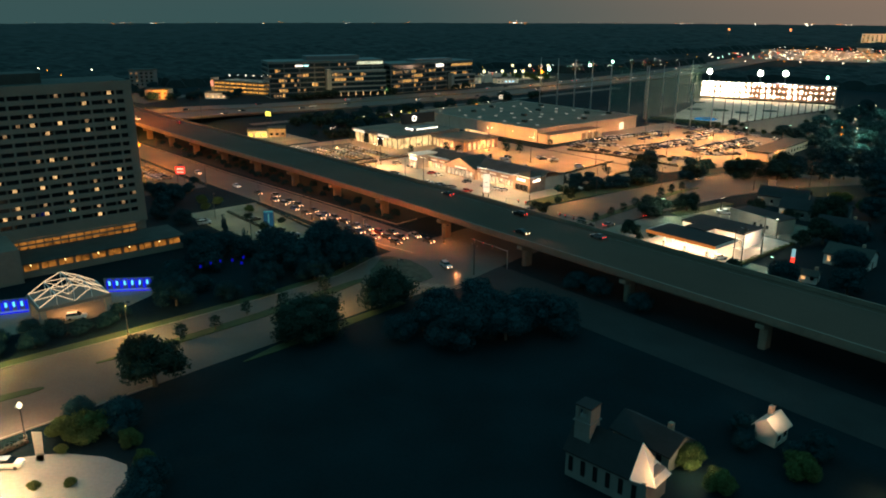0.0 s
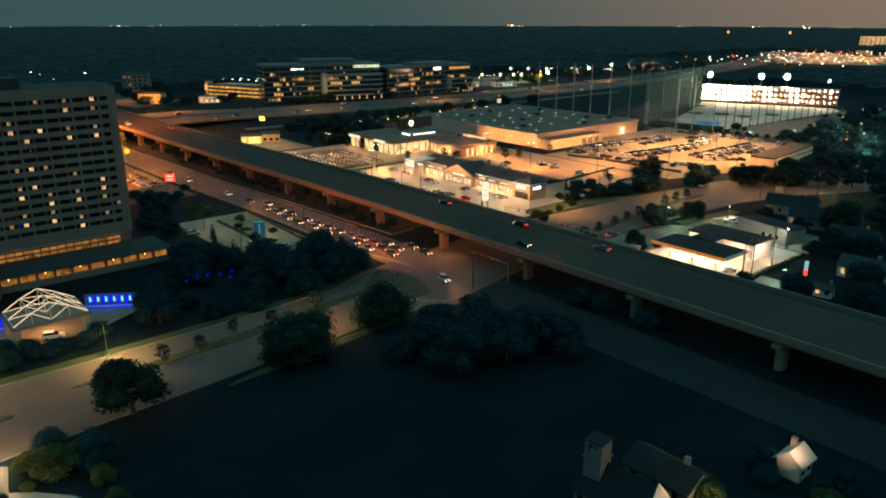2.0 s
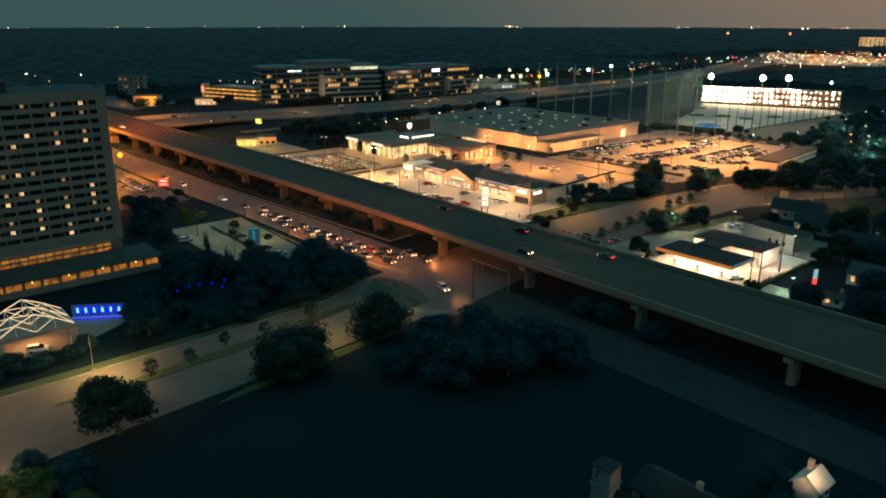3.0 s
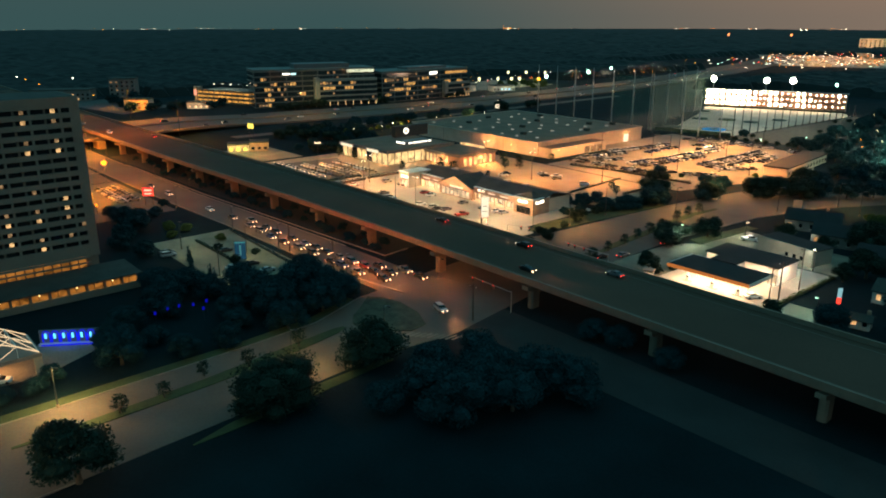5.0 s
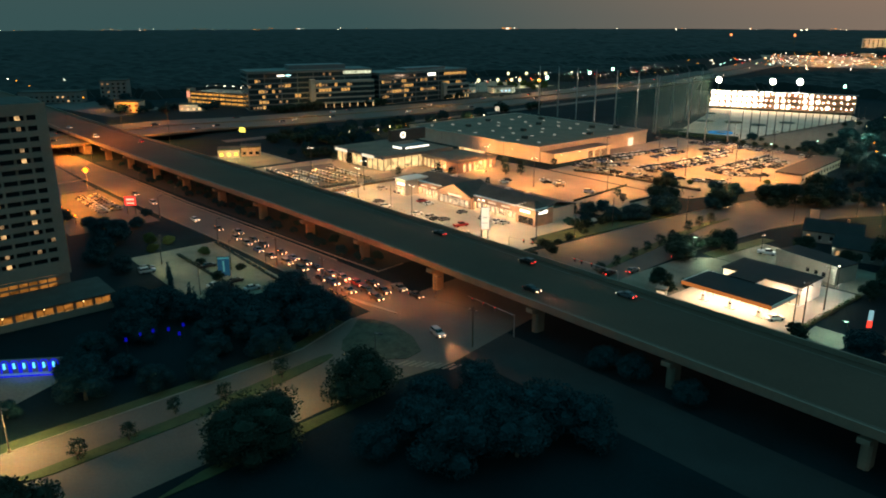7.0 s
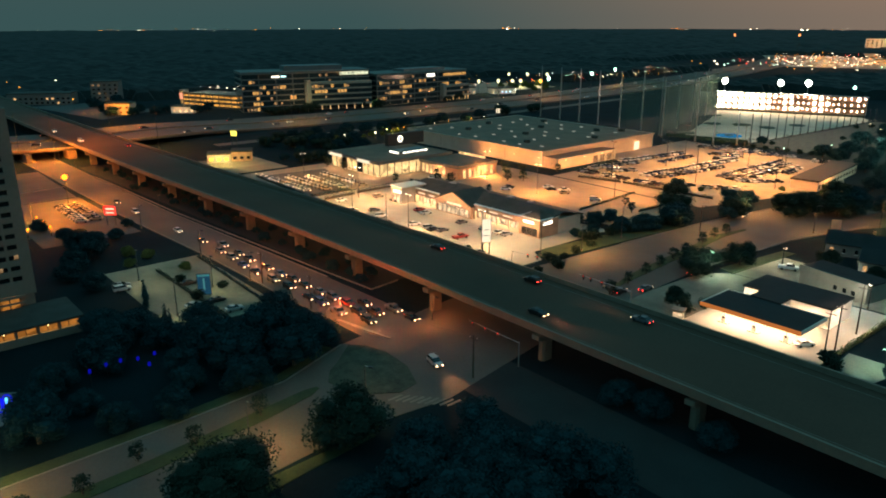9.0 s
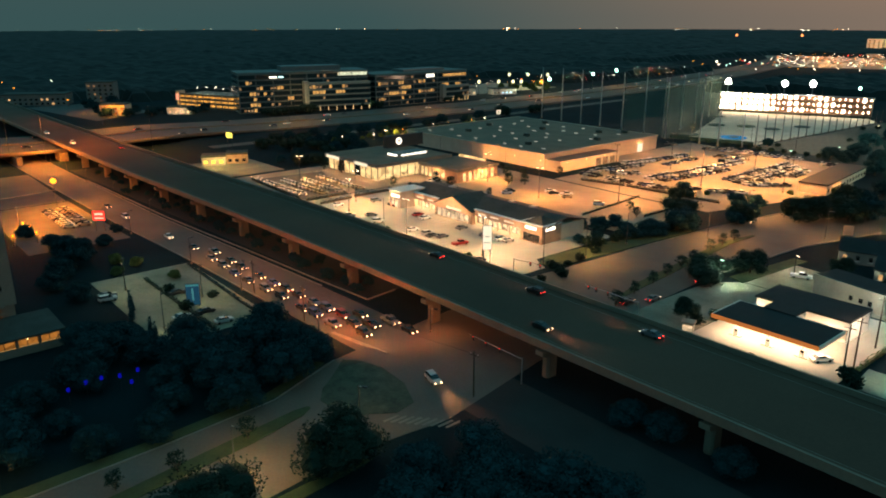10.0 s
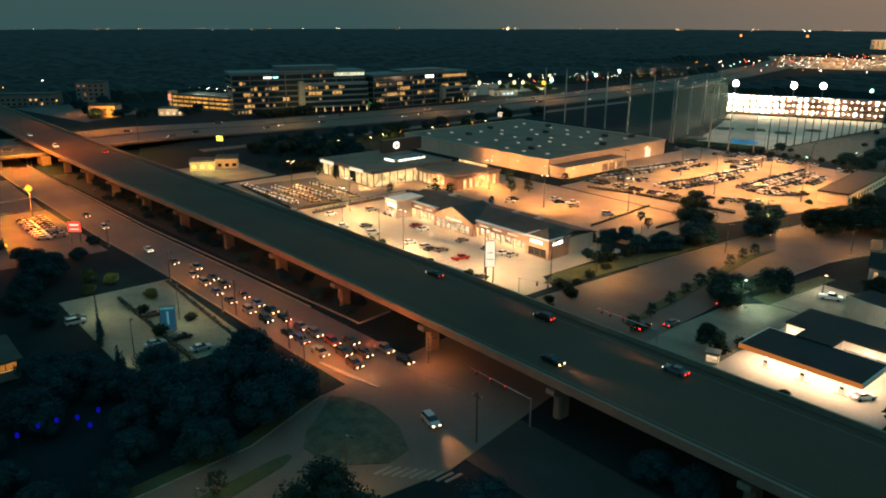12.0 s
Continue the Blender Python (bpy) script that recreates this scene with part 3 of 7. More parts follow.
def tree(x, y, height, radius, seed, material, label, group="", leaves=8000, name="tree"):
    r = random.Random(seed)
    root = thing(name, x, y, 0, 0, label, "tree", group)
    t = Shape()
    fork = height * 0.24
    t.tube((0, 0, -0.1), (0.1, 0, fork), 0.05 * height, 0.035 * height, 8)
    lobes = []
    n = 9
    for i in range(n):
        a = 6.283 * i / n + r.uniform(-0.3, 0.3)
        d = radius * r.uniform(0.42, 0.66)
        z = height * r.uniform(0.28, 0.68)
        tip = (d * math.cos(a), d * math.sin(a), z)
        t.tube((0.1, 0, fork * 0.95), tip, 0.02 * height, 0.006 * height, 5)
        k = radius * r.uniform(0.34, 0.5)
        lobes.append((*tip, k, k, k * 0.78))
    for i in range(5):
        k = radius * r.uniform(0.34, 0.48)
        lobes.append((r.uniform(-0.35, 0.35) * radius, r.uniform(-0.35, 0.35) * radius, height - k * 0.8 - r.random() * 0.08 * height, k, k, k * 0.75))
    part("trunk", t, BARK, root)
    part("crown", leaf_mesh(leaf_cloud(lobes, leaves, 0.016 * height + 0.11, seed), material), material, root)
    return root


def conifer(x, y, height, radius, seed, material, label, group=""):
    r = random.Random(seed)
    root = thing("tree", x, y, 0, 0, label, "tree", group)
    part("trunk", Shape().tube((0, 0, -0.1), (0, 0, height * 0.8), 0.03 * height, 0.01 * height, 6), BARK, root)
    lobes = [(r.uniform(-0.1, 0.1), r.uniform(-0.1, 0.1), height * (0.16 + 0.1 * i), radius * (1.05 - 0.115 * i), radius * (1.05 - 0.115 * i), height * 0.1) for i in range(9)]
    part("crown", leaf_mesh(leaf_cloud(lobes, 700, 0.16, seed), material), material, root)
    return root


def shrub(x, y, size, seed, material, label, group=""):
    r = random.Random(seed)
    root = thing("shrub", x, y, 0, 0, label, "shrub", group)
    lobes = [(r.uniform(-0.5, 0.5) * size, r.uniform(-0.5, 0.5) * size, size * r.uniform(0.35, 0.7), size * 0.6, size * 0.6, size * 0.45) for _ in range(6)]
    part("stem", Shape().tube((0, 0, -0.05), (0.1, 0, size * 0.5), 0.07, 0.04, 5).tube((0, 0, -0.05), (-0.25 * size, 0.1, size * 0.5), 0.05, 0.03, 5), BARK, root)
    part("foliage", leaf_mesh(leaf_cloud(lobes, 420, 0.11 * size + 0.08, seed), material), material, root)
    return root


def hedge(x0, y0, x1, y1, width, height, material, label):
    length = math.hypot(x1 - x0, y1 - y0)
    root = thing("hedge", (x0 + x1) / 2, (y0 + y1) / 2, 0, math.degrees(math.atan2(y1 - y0, x1 - x0)), label, "hedge")
    n = int(length / 1.2)
    lobes = [(-length / 2 + (i + 0.5) * length / n, 0, height * 0.52, 0.8, width * 0.55, height * 0.5) for i in range(n)]
    part("stem", Shape().box(-length / 2, length / 2, -width * 0.15, width * 0.15, -0.05, height * 0.5), BARK, root)
    part("foliage", leaf_mesh(leaf_cloud(lobes, int(length * 28), 0.2, int(length * 7)), material), material, root)
    return root


def place(template, spots):
    """Copies of a tree or shrub: (x, y, scale)."""
    for x, y, k in spots:
        copy_thing(template, pose(x, y, 0, 0, 0, rng.uniform(0, 360)) @ Matrix.Diagonal((k, k, k * rng.uniform(0.9, 1.1), 1)))


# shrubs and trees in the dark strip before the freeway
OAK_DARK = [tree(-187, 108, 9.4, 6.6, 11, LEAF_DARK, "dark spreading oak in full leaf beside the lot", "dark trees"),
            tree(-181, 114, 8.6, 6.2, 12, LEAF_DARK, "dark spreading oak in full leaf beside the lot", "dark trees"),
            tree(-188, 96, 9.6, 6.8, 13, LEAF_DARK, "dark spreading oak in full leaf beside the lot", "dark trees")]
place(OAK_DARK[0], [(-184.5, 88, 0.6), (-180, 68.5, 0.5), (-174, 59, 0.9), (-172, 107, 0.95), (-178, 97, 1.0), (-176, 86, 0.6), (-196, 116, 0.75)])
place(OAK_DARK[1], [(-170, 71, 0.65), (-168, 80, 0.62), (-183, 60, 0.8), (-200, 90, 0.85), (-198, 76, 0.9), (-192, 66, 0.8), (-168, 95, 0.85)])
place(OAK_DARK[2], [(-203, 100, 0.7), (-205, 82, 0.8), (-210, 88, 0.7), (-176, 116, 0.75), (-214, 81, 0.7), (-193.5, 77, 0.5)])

OAK = [tree(-140.5, 100, 9.4, 8.0, 21, LEAF, "broad dark oak standing by the street corner", "street oaks"),
       tree(-138, 77, 8.6, 9.6, 22, LEAF, "broad dark oak standing by the street", "street oaks"),
       tree(-135.5, 40, 11.2, 7.6, 23, LEAF, "broad dark oak standing by the street", "street oaks")]
place(OAK[0], [(-135.5, 71.5, 0.85), (-145, 239.5, 0.72), (-163, 306, 0.9), (-158.5, 310, 0.95), (-150, 318, 0.9), (-162, 347, 0.85), (-174.5, 289, 0.7)])
place(OAK[1], [(-194, 281, 0.8), (-149, 222, 0.62), (-151.5, 229, 0.66), (-153, 330, 0.9), (-207, 302, 0.6), (-183, 262, 0.6)])
place(OAK[2], [(-137.4, 195, 0.5), (-127, 256, 0.5), (-112, 251, 0.5), (-97, 228, 0.45), (-94, 236, 0.8), (-104, 262, 0.9)])
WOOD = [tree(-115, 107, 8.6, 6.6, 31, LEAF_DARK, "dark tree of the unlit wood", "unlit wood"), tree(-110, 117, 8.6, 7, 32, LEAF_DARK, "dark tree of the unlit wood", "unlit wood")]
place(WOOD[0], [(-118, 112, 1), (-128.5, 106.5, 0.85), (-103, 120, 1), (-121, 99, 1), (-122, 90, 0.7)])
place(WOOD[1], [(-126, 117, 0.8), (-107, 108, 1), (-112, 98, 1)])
# trees near lamps, in the leaf colour brightened for lamplight
LIT = [tree(-124, 24.6, 5.6, 3.9, 41, LEAF_PALE, "green tree with lamplight put into its leaf colour", "lot trees")]
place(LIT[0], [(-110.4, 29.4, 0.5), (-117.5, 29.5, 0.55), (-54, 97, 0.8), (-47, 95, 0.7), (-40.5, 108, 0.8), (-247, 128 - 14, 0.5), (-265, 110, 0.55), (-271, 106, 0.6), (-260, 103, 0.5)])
YOUNG = [tree(-157.6, 70, 3.6, 1.5, 51, LEAF, "young street tree in the grass median", "median saplings", 500)]
place(YOUNG[0], [(-153.2, 52, 1.15), (-153.9, 60.5, 1.1), (-155.8, 79, 1.1), (-157.6, 92, 1.2), (-154.2, 190, 1.3), (-156.5, 201, 1.0), (-158, 211.5, 1.1), (-159.2, 220, 1.1), (-160.6, 229, 1.2), (-162, 238, 1.0), (-163.5, 250, 1.2), (-164, 258, 1.1), (-164.3, 266, 1.2),
                 (-302.5, 231.5, 1.3), (-290.6, 246, 1.3), (-283, 247.5, 1.4), (-272, 271, 1.5), (-267.5, 276.5, 1.5), (-271.5, 304, 1.2), (-340, 229.5, 1.4), (-262, 250, 0.9), (-353, 228, 1.5), (-310, 290.5, 1.1), (-296, 291, 1.0), (-281.8, 280.3, 1.5), (-278.6, 287, 1.3), (-297.1, 250.9, 1.3), (-278.2, 309, 1.2), (-210.4, 273.4, 1.1), (-202.4, 266.4, 1.1)])
BUSH = [shrub(-175.2, 185.5, 1.8, 61, LEAF, "round clipped shrub beside the lot", "lot shrubs")]
place(BUSH[0], [(-178.5, 189.5, 1.0), (-177, 196.5, 1.4), (-181, 199, 1.4), (-185, 200.5, 1.3), (-182.5, 205, 1.0), (-184, 212, 1.2), (-185, 221, 1.1), (-189, 228, 1.5), (-188.5, 236, 1.5), (-187, 244, 1.4), (-186.5, 252, 1.5),
                (-206, 187, 1.1), (-222, 186.4, 0.9), (-246, 186.4, 1), (-252, 186.6, 0.8), (-117, 186.6, 0.8), (-99.2, 192, 1.7), (-97.8, 189.5, 1.5), (-133.6, 201, 1.2), (-134.6, 195, 1.2),
                (-190.5, 224, 1.8), (-190, 240, 1.6), (-226, 116, 1.1), (-237, 109, 1.2), (-222, 107.3, 1.3)])
place(WOOD[0], [(-196, 226, 0.34), (-194, 233, 0.4), (-200, 240, 0.45), (-192, 246, 0.5), (-208, 242, 0.36), (-216, 240.5, 0.33), (-228, 240.5, 0.3), (-246, 240.5, 0.3), (-189.5, 256, 0.5)])
# planting under and along the bridge
place(WOOD[1], [(-205, 146.5, 0.3), (-219, 146, 0.34), (-236, 146.4, 0.32), (-258, 145.2, 0.34), (-283, 144, 0.32), (-299, 143.8, 0.34), (-326, 142, 0.32), (-362, 139, 0.34)])
place(WOOD[0], [(-212 - 9.5 * k, 147.6 - 0.02 * 9.5 * k + 1.2 * math.sin(2.3 * k), 0.29 + 0.05 * math.sin(4.1 * k)) for k in range(22)])
place(WOOD[1], [(-208 - 12 * k, 152 + 1.5 * math.sin(1.7 * k), 0.3) for k in range(16)])
# dark planting before the freeway, round the range and behind the storage lot
place(OAK[1], [(-398, 268, 0.7), (-404, 256, 0.7), (-412, 244, 0.8), (-427, 236, 0.7), (-384, 250, 0.6), (-430, 262, 0.7), (-372, 236, 0.6), (-366, 246, 0.6), (-440, 250, 0.6), (-436, 330, 0.7), (-372, 226, 0.6), (-445, 440, 0.8), (-440, 470, 0.8)])
place(OAK_DARK[2], [(-247, 452, 0.5), (-208, 490, 1), (-205, 520, 1), (-212, 540, 1), (-200, 455, 0.9), (-190, 475, 1), (-184, 440, 0.9), (-172, 452, 1), (-166, 420, 0.9), (-150, 400, 0.9), (-158, 388, 0.8), (-140, 420, 1), (-186, 505, 1), (-196, 550, 1), (-176, 530, 1), (-160, 480, 1), (-220, 590, 1), (-205, 600, 1)])
place(BUSH[0], [(-282 + 6.3 * k, 437 + (k % 3), 1.2) for k in range(12)])
place(OAK_DARK[0], [(-146, 325, 0.85), (-138, 332, 0.9), (-131, 340, 0.85), (-123, 346, 0.9), (-96, 280, 0.9), (-90, 300, 1), (-110, 320, 1), (-98, 335, 1), (-80, 260, 0.9), (-86, 240, 0.8), (-76, 212, 0.8), (-84, 190, 0.7), (-70, 196, 0.8), (-66, 230, 0.9), (-118, 345, 0.9), (-75, 320, 1), (-60, 280, 1)])
place(WOOD[0], [(-272 + 6.1 * k, 239.6 + 1.3 * math.sin(2.7 * k), 0.3 + 0.07 * math.sin(4.3 * k)) for k in range(12)])
CYPRESS = [conifer(-231, 96.8, 5.2, 0.8, 71, LEAF_DARK, "slim dark cypress in a row", "cypress row")]
place(CYPRESS[0], [(-228.5, 96.3, 1.1), (-226, 95.5, 0.9), (-223.4, 94.6, 1.1), (-211, 94.5, 1), (-209, 94.3, 1.2), (-207, 94.4, 1.1)])
place(OAK_DARK[1], [(-283, 100, 0.7), (-290, 97, 0.75), (-275, 96, 0.8), (-268, 90, 0.7), (-259, 86, 0.7), (-300, 96, 0.6), (-318, 92, 0.55), (-292, 109, 0.5), (-305, 120 - 3, 0.4), (-246, 89, 0.6)])

hedge(-251, 107.3, -204, 107.5, 1.3, 1.1, LEAF, "clipped green hedge across the parking lot")
hedge(-256, 121.6, -205.5, 119.3, 1.0, 1.0, LEAF_DARK, "clipped dark hedge along the lot edge")
hedge(-296, 207, -296, 226, 1.5, 1.8, LEAF_DARK, "clipped hedge between the lots")
hedge(-294, 190, -295, 205, 1.5, 1.8, LEAF_DARK, "clipped hedge between the lots")
hedge(-100, 196, -99.8, 229, 1.6, 1.3, LEAF_PALE, "bright green hedge beside the filling station")
hedge(-257, 302, -237, 306.5, 1.8, 1.5, LEAF_DARK, "dark hedge along the storage lot")
hedge(-236, 306.7, -194, 308.5, 1.8, 1.5, LEAF, "dark hedge along the storage lot")
hedge(-217, 254, -221, 294, 1.2, 0.9, LEAF, "low hedge across the dealership lot")
hedge(-201, 269, -201, 288, 1.2, 1.0, LEAF, "low hedge beside the lot entrance")
hedge(-300, 238, -262, 243.5, 1.6, 1.7, LEAF_DARK, "dark hedge behind the shopping strip")
hedge(-354, 191, -306, 187.4, 1.4, 1.2, LEAF_DARK, "dark hedge round the display lot")
hedge(-303.4, 189, -302.6, 208, 1.3, 1.1, LEAF_DARK, "dark hedge round the display lot")
hedge(-127.4, 8, -129.6, 16.2, 2.6, 1.3, LEAF, "clipped green hedge beside the parking lot")
place(LIT[0], [(-127.6, 21.2, 0.72), (-122.5, 19.8, 0.3), (-114.6, 14.0, 0.28), (-111.8, 18.6, 0.28)])
place(WOOD[0], [(-131.5, 25, 0.5), (-124, 30, 0.7), (-104, 28, 0.55), (-99, 25, 0.6), (-96, 20, 0.6)])
place(WOOD[0], [(-178, 27, 0.45), (-174, 31, 0.5), (-171.5, 36, 0.45), (-170, 26, 0.5), (-172, 42, 0.42), (-176, 46, 0.4), (-176, 20, 0.5), (-182, 62, 0.5), (-170, 18, 0.5)])
place(WOOD[1], [(-206, 236, 0.5), (-200.5, 243, 0.55), (-200, 250, 0.5), (-190, 242, 0.55), (-186.5, 247, 0.6), (-184, 252, 0.6), (-181.5, 264, 1.0), (-212.2, 311.5, 0.62), (-174, 285, 0.6), (-177, 298, 0.7), (-187, 309, 0.6), (-181, 312, 0.6)])
place(OAK[1], [(-556, 306, 0.7), (-554, 316, 0.8), (-553, 328, 0.7), (-552, 338, 0.8), (-551, 385, 0.6), (-546, 398, 0.7), (-544, 470, 0.6), (-546, 484, 0.7)])
place(LIT[0], [(-178, 355, 0.4), (-173, 361, 0.45), (-169, 351, 0.4), (-183, 344, 0.4), (-205, 318, 0.35)])
place(WOOD[1], [(-629, 212, 0.9), (-620, 226, 0.8), (-613, 240, 0.8), (-640, 236, 0.9), (-650, 214, 0.9), (-604, 268, 0.8), (-612, 280, 0.8), (-624, 252, 0.8), (-664, 222, 1.0), (-676, 236, 1.0), (-690, 218, 1.0), (-700, 240, 1.0)])
place(WOOD[0], [(-118, 145.5, 0.6), (-111, 146, 0.65), (-98, 145.5, 0.6)])
place(BUSH[0], [(-243, 456, 1.2), (-224, 505, 1.2), (-238, 560, 1.2), (-233, 572, 1.4)])
place(OAK_DARK[2], [(-206, 436, 0.8), (-196, 430, 0.8), (-176, 412, 0.8), (-164, 404, 0.8), (-158, 372, 0.7), (-150, 384, 0.8), (-156, 350, 0.7), (-146, 362, 0.8), (-136, 376, 0.9), (-126, 362, 0.9), (-140, 396, 0.9), (-148, 430, 1.0), (-160, 440, 1.0), (-150, 460, 1.0), (-136, 446, 1.0), (-128, 410, 1.0), (-116, 390, 1.0), (-112, 420, 1.0), (-176, 490, 1.0), (-160, 510, 1.0), (-146, 490, 1.0), (-130, 470, 1.0), (-214, 560, 1.0), (-186, 570, 1.0), (-170, 560, 1.0), (-150, 540, 1.0)])
# dark belt between the freeway and the showroom
place(WOOD[0], [(-384, 222, 0.45), (-375, 232, 0.5), (-368, 240, 0.55), (-392, 236, 0.6), (-411, 257, 0.8), (-448, 280, 0.7), (-440, 297, 0.8), (-446, 262, 0.7), (-418, 266, 0.8), (-424, 278, 0.8), (-432, 290, 0.8), (-410, 282, 0.8), (-402, 274, 0.7), (-438, 310, 0.8), (-430, 318, 0.8), (-434, 332, 0.8), (-440, 345, 0.8), (-432, 358, 0.8), (-438, 374, 0.8), (-430, 390, 0.8), (-436, 408, 0.8), (-395, 262, 0.7), (-380, 262, 0.6), (-386, 272, 0.7)])


def far_woods():
    """One rolling canopy of dark tree tops out to the horizon, with clearings for roads and yards."""
    rows, cols = 280, 280

    def clear(x, y):
        return (-600 < x < -445 and y < 1750) or (x > -478 and y < 720) or (-720 < x < -560 and 240 < y < 700) or (x > -385 and y < 760) or (-770 < x < -560 and 130 < y < 262) or (-780 < x < -400 and 1000 < y < 1520) or x > 60

    pts = []
    for i in range(rows):
        d = 300 * (4650 / 300) ** (i / (rows - 1))
        for j in range(cols):
            a = radians(-8 + 112 * j / (cols - 1))
            x, y = -d * math.sin(a) - 40, d * math.cos(a) + 40
            n = noise.noise(Vector((x, y, 0)) / 14) + 0.8 * noise.noise(Vector((x, y, 5)) / 90)
            pts.append((x, y, -0.3 if clear(x, y) else 7.5 + 3.2 * n + 1.6 * noise.noise(Vector((x, y, 9)) / 5)))
    faces = []
    for i in range(rows - 1):
        for j in range(cols - 1):
            q = (i * cols + j, i * cols + j + 1, (i + 1) * cols + j + 1, (i + 1) * cols + j)
            if any(pts[k][2] > 0 for k in q):
                faces.append(q)
    data = bpy.data.meshes.new("far_woods")
    data.from_pydata(pts, [], faces)
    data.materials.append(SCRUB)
    tagged(new("far_woods", data), "dark unlit woods reaching to the horizon", "woods", "", "stuff")


far_woods()


# ---- vehicles ----
def loft(sections):
    """A hull through cross-sections (x, half width at sill, half width at top, z low, z high)."""
    s = Shape()
    rows = []
    for x, a, b, z0, z1 in sections:
        m = z0 + (z1 - z0) * 0.55
        rows.append([(x, -a * 0.94, z0), (x, -a, z0 + 0.12), (x, -a, m), (x, -b, z1), (x, b, z1), (x, a, m), (x, a, z0 + 0.12), (x, a * 0.94, z0)])
    n = 8
    s.add([p for r in rows for p in r], [(n * i + k, n * i + (k + 1) % n, n * i + n + (k + 1) % n, n * i + n + k) for i in range(len(rows) - 1) for k in range(n)] + [tuple(range(n)), tuple(range(n * len(rows) - n, n * len(rows)))[::-1]])
    return s


CAR_FORMS = {
    "sedan": ([(-2.3, 0.8, 0.7, 0.4, 0.78), (-2.15, 0.88, 0.78, 0.28, 0.95), (-1.2, 0.9, 0.8, 0.22, 1.0), (0.9, 0.9, 0.8, 0.22, 0.98), (2.0, 0.88, 0.76, 0.25, 0.84), (2.3, 0.78, 0.66, 0.38, 0.68)],
              [(-1.75, 0.74, 0.72, 0.9, 0.98), (-1.0, 0.78, 0.6, 0.9, 1.40), (0.15, 0.78, 0.6, 0.9, 1.42), (1.1, 0.76, 0.72, 0.88, 0.97)], (-1.0, 0.15, 0.62, 1.40), 1.42),
    "suv": ([(-2.3, 0.84, 0.78, 0.45, 1.0), (-2.2, 0.92, 0.84, 0.32, 1.12), (0.9, 0.94, 0.84, 0.3, 1.1), (2.0, 0.92, 0.8, 0.32, 1.02), (2.3, 0.82, 0.7, 0.45, 0.85)],
            [(-2.2, 0.82, 0.8, 1.05, 1.12), (-1.9, 0.84, 0.7, 1.05, 1.68), (0.2, 0.84, 0.7, 1.05, 1.70), (1.15, 0.82, 0.78, 1.02, 1.1)], (-1.9, 0.2, 0.72, 1.68), 1.4),
    "pickup": ([(-2.8, 0.92, 0.88, 0.5, 1.05), (-2.75, 0.96, 0.9, 0.4, 1.12), (1.2, 0.97, 0.88, 0.38, 1.12), (2.4, 0.95, 0.84, 0.4, 1.08), (2.75, 0.86, 0.74, 0.5, 0.92)],
               [(-0.75, 0.86, 0.84, 1.05, 1.14), (-0.6, 0.86, 0.74, 1.05, 1.78), (0.7, 0.86, 0.74, 1.05, 1.80), (1.5, 0.84, 0.8, 1.04, 1.13)], (-0.6, 0.7, 0.75, 1.78), 1.75),
}
WHEEL = Shape().tube((0, -0.11, 0), (0, 0.11, 0), 0.33, 0.33, 14).mesh("tyre", TYRE)
CAR_WORDS = ["white", "silver", "black", "dark grey", "red", "dark blue", "tan"]


def car(form, paint, lit, x, y, turn, label="", z=0.04):
    hull, cabin, (rx0, rx1, rw, rz), axle = CAR_FORMS[form]
    root = thing("car", x, y, z, turn, label or f"{CAR_WORDS[paint]} {form} " + ("waiting in traffic with its headlights on" if lit else "parked on the concrete lot"), "car", "traffic" if lit else "parked cars")
    body = part("body", loft(hull), PAINTS[paint], root)
    part("glasshouse", loft(cabin), GLASS_DARK, root, "dark window glass")
    part("roof", Shape().box(rx0 - 0.05, rx1 + 0.05, -rw + 0.02, rw - 0.02, rz - 0.01, rz + 0.05), PAINTS[paint], root)
    half, nose, tail = hull[2][1] - 0.08, hull[-1][0], hull[0][0]
    for ax in (-axle, axle):
        for s in (-1, 1):
            part("wheel", WHEEL, TYRE, root).location = (ax, s * half, 0.33)
    zl = hull[-1][4] - 0.12
    for s in (-1, 1):
        part("headlight", bar(nose - 0.14, nose + 0.03, s * 0.62 - 0.17, s * 0.62 + 0.17, zl - 0.1, zl + 0.1), GLOW_HEAD if lit else LENS_OFF, root)
        part("taillight", bar(tail - 0.03, tail + 0.1, s * 0.62 - 0.15, s * 0.62 + 0.15, zl, zl + 0.18), GLOW_TAIL if lit else LENS_RED, root)
    return root


PARKED, MOVING = {}, {}


def car_at(form, paint, lit, x, y, turn, z=0.04):
    book = MOVING if lit else PARKED
    key = (form, paint)
    if key not in book:
        book[key] = car(form, paint, lit, x, y, turn, z=z)
        return book[key]
    return copy_thing(book[key], pose(x, y, z, 0, 0, turn))


def pick(r):
    return r.choice(["sedan", "sedan", "suv", "pickup"]), r.choice([0, 0, 1, 1, 2, 3, 3, 4, 5, 6])


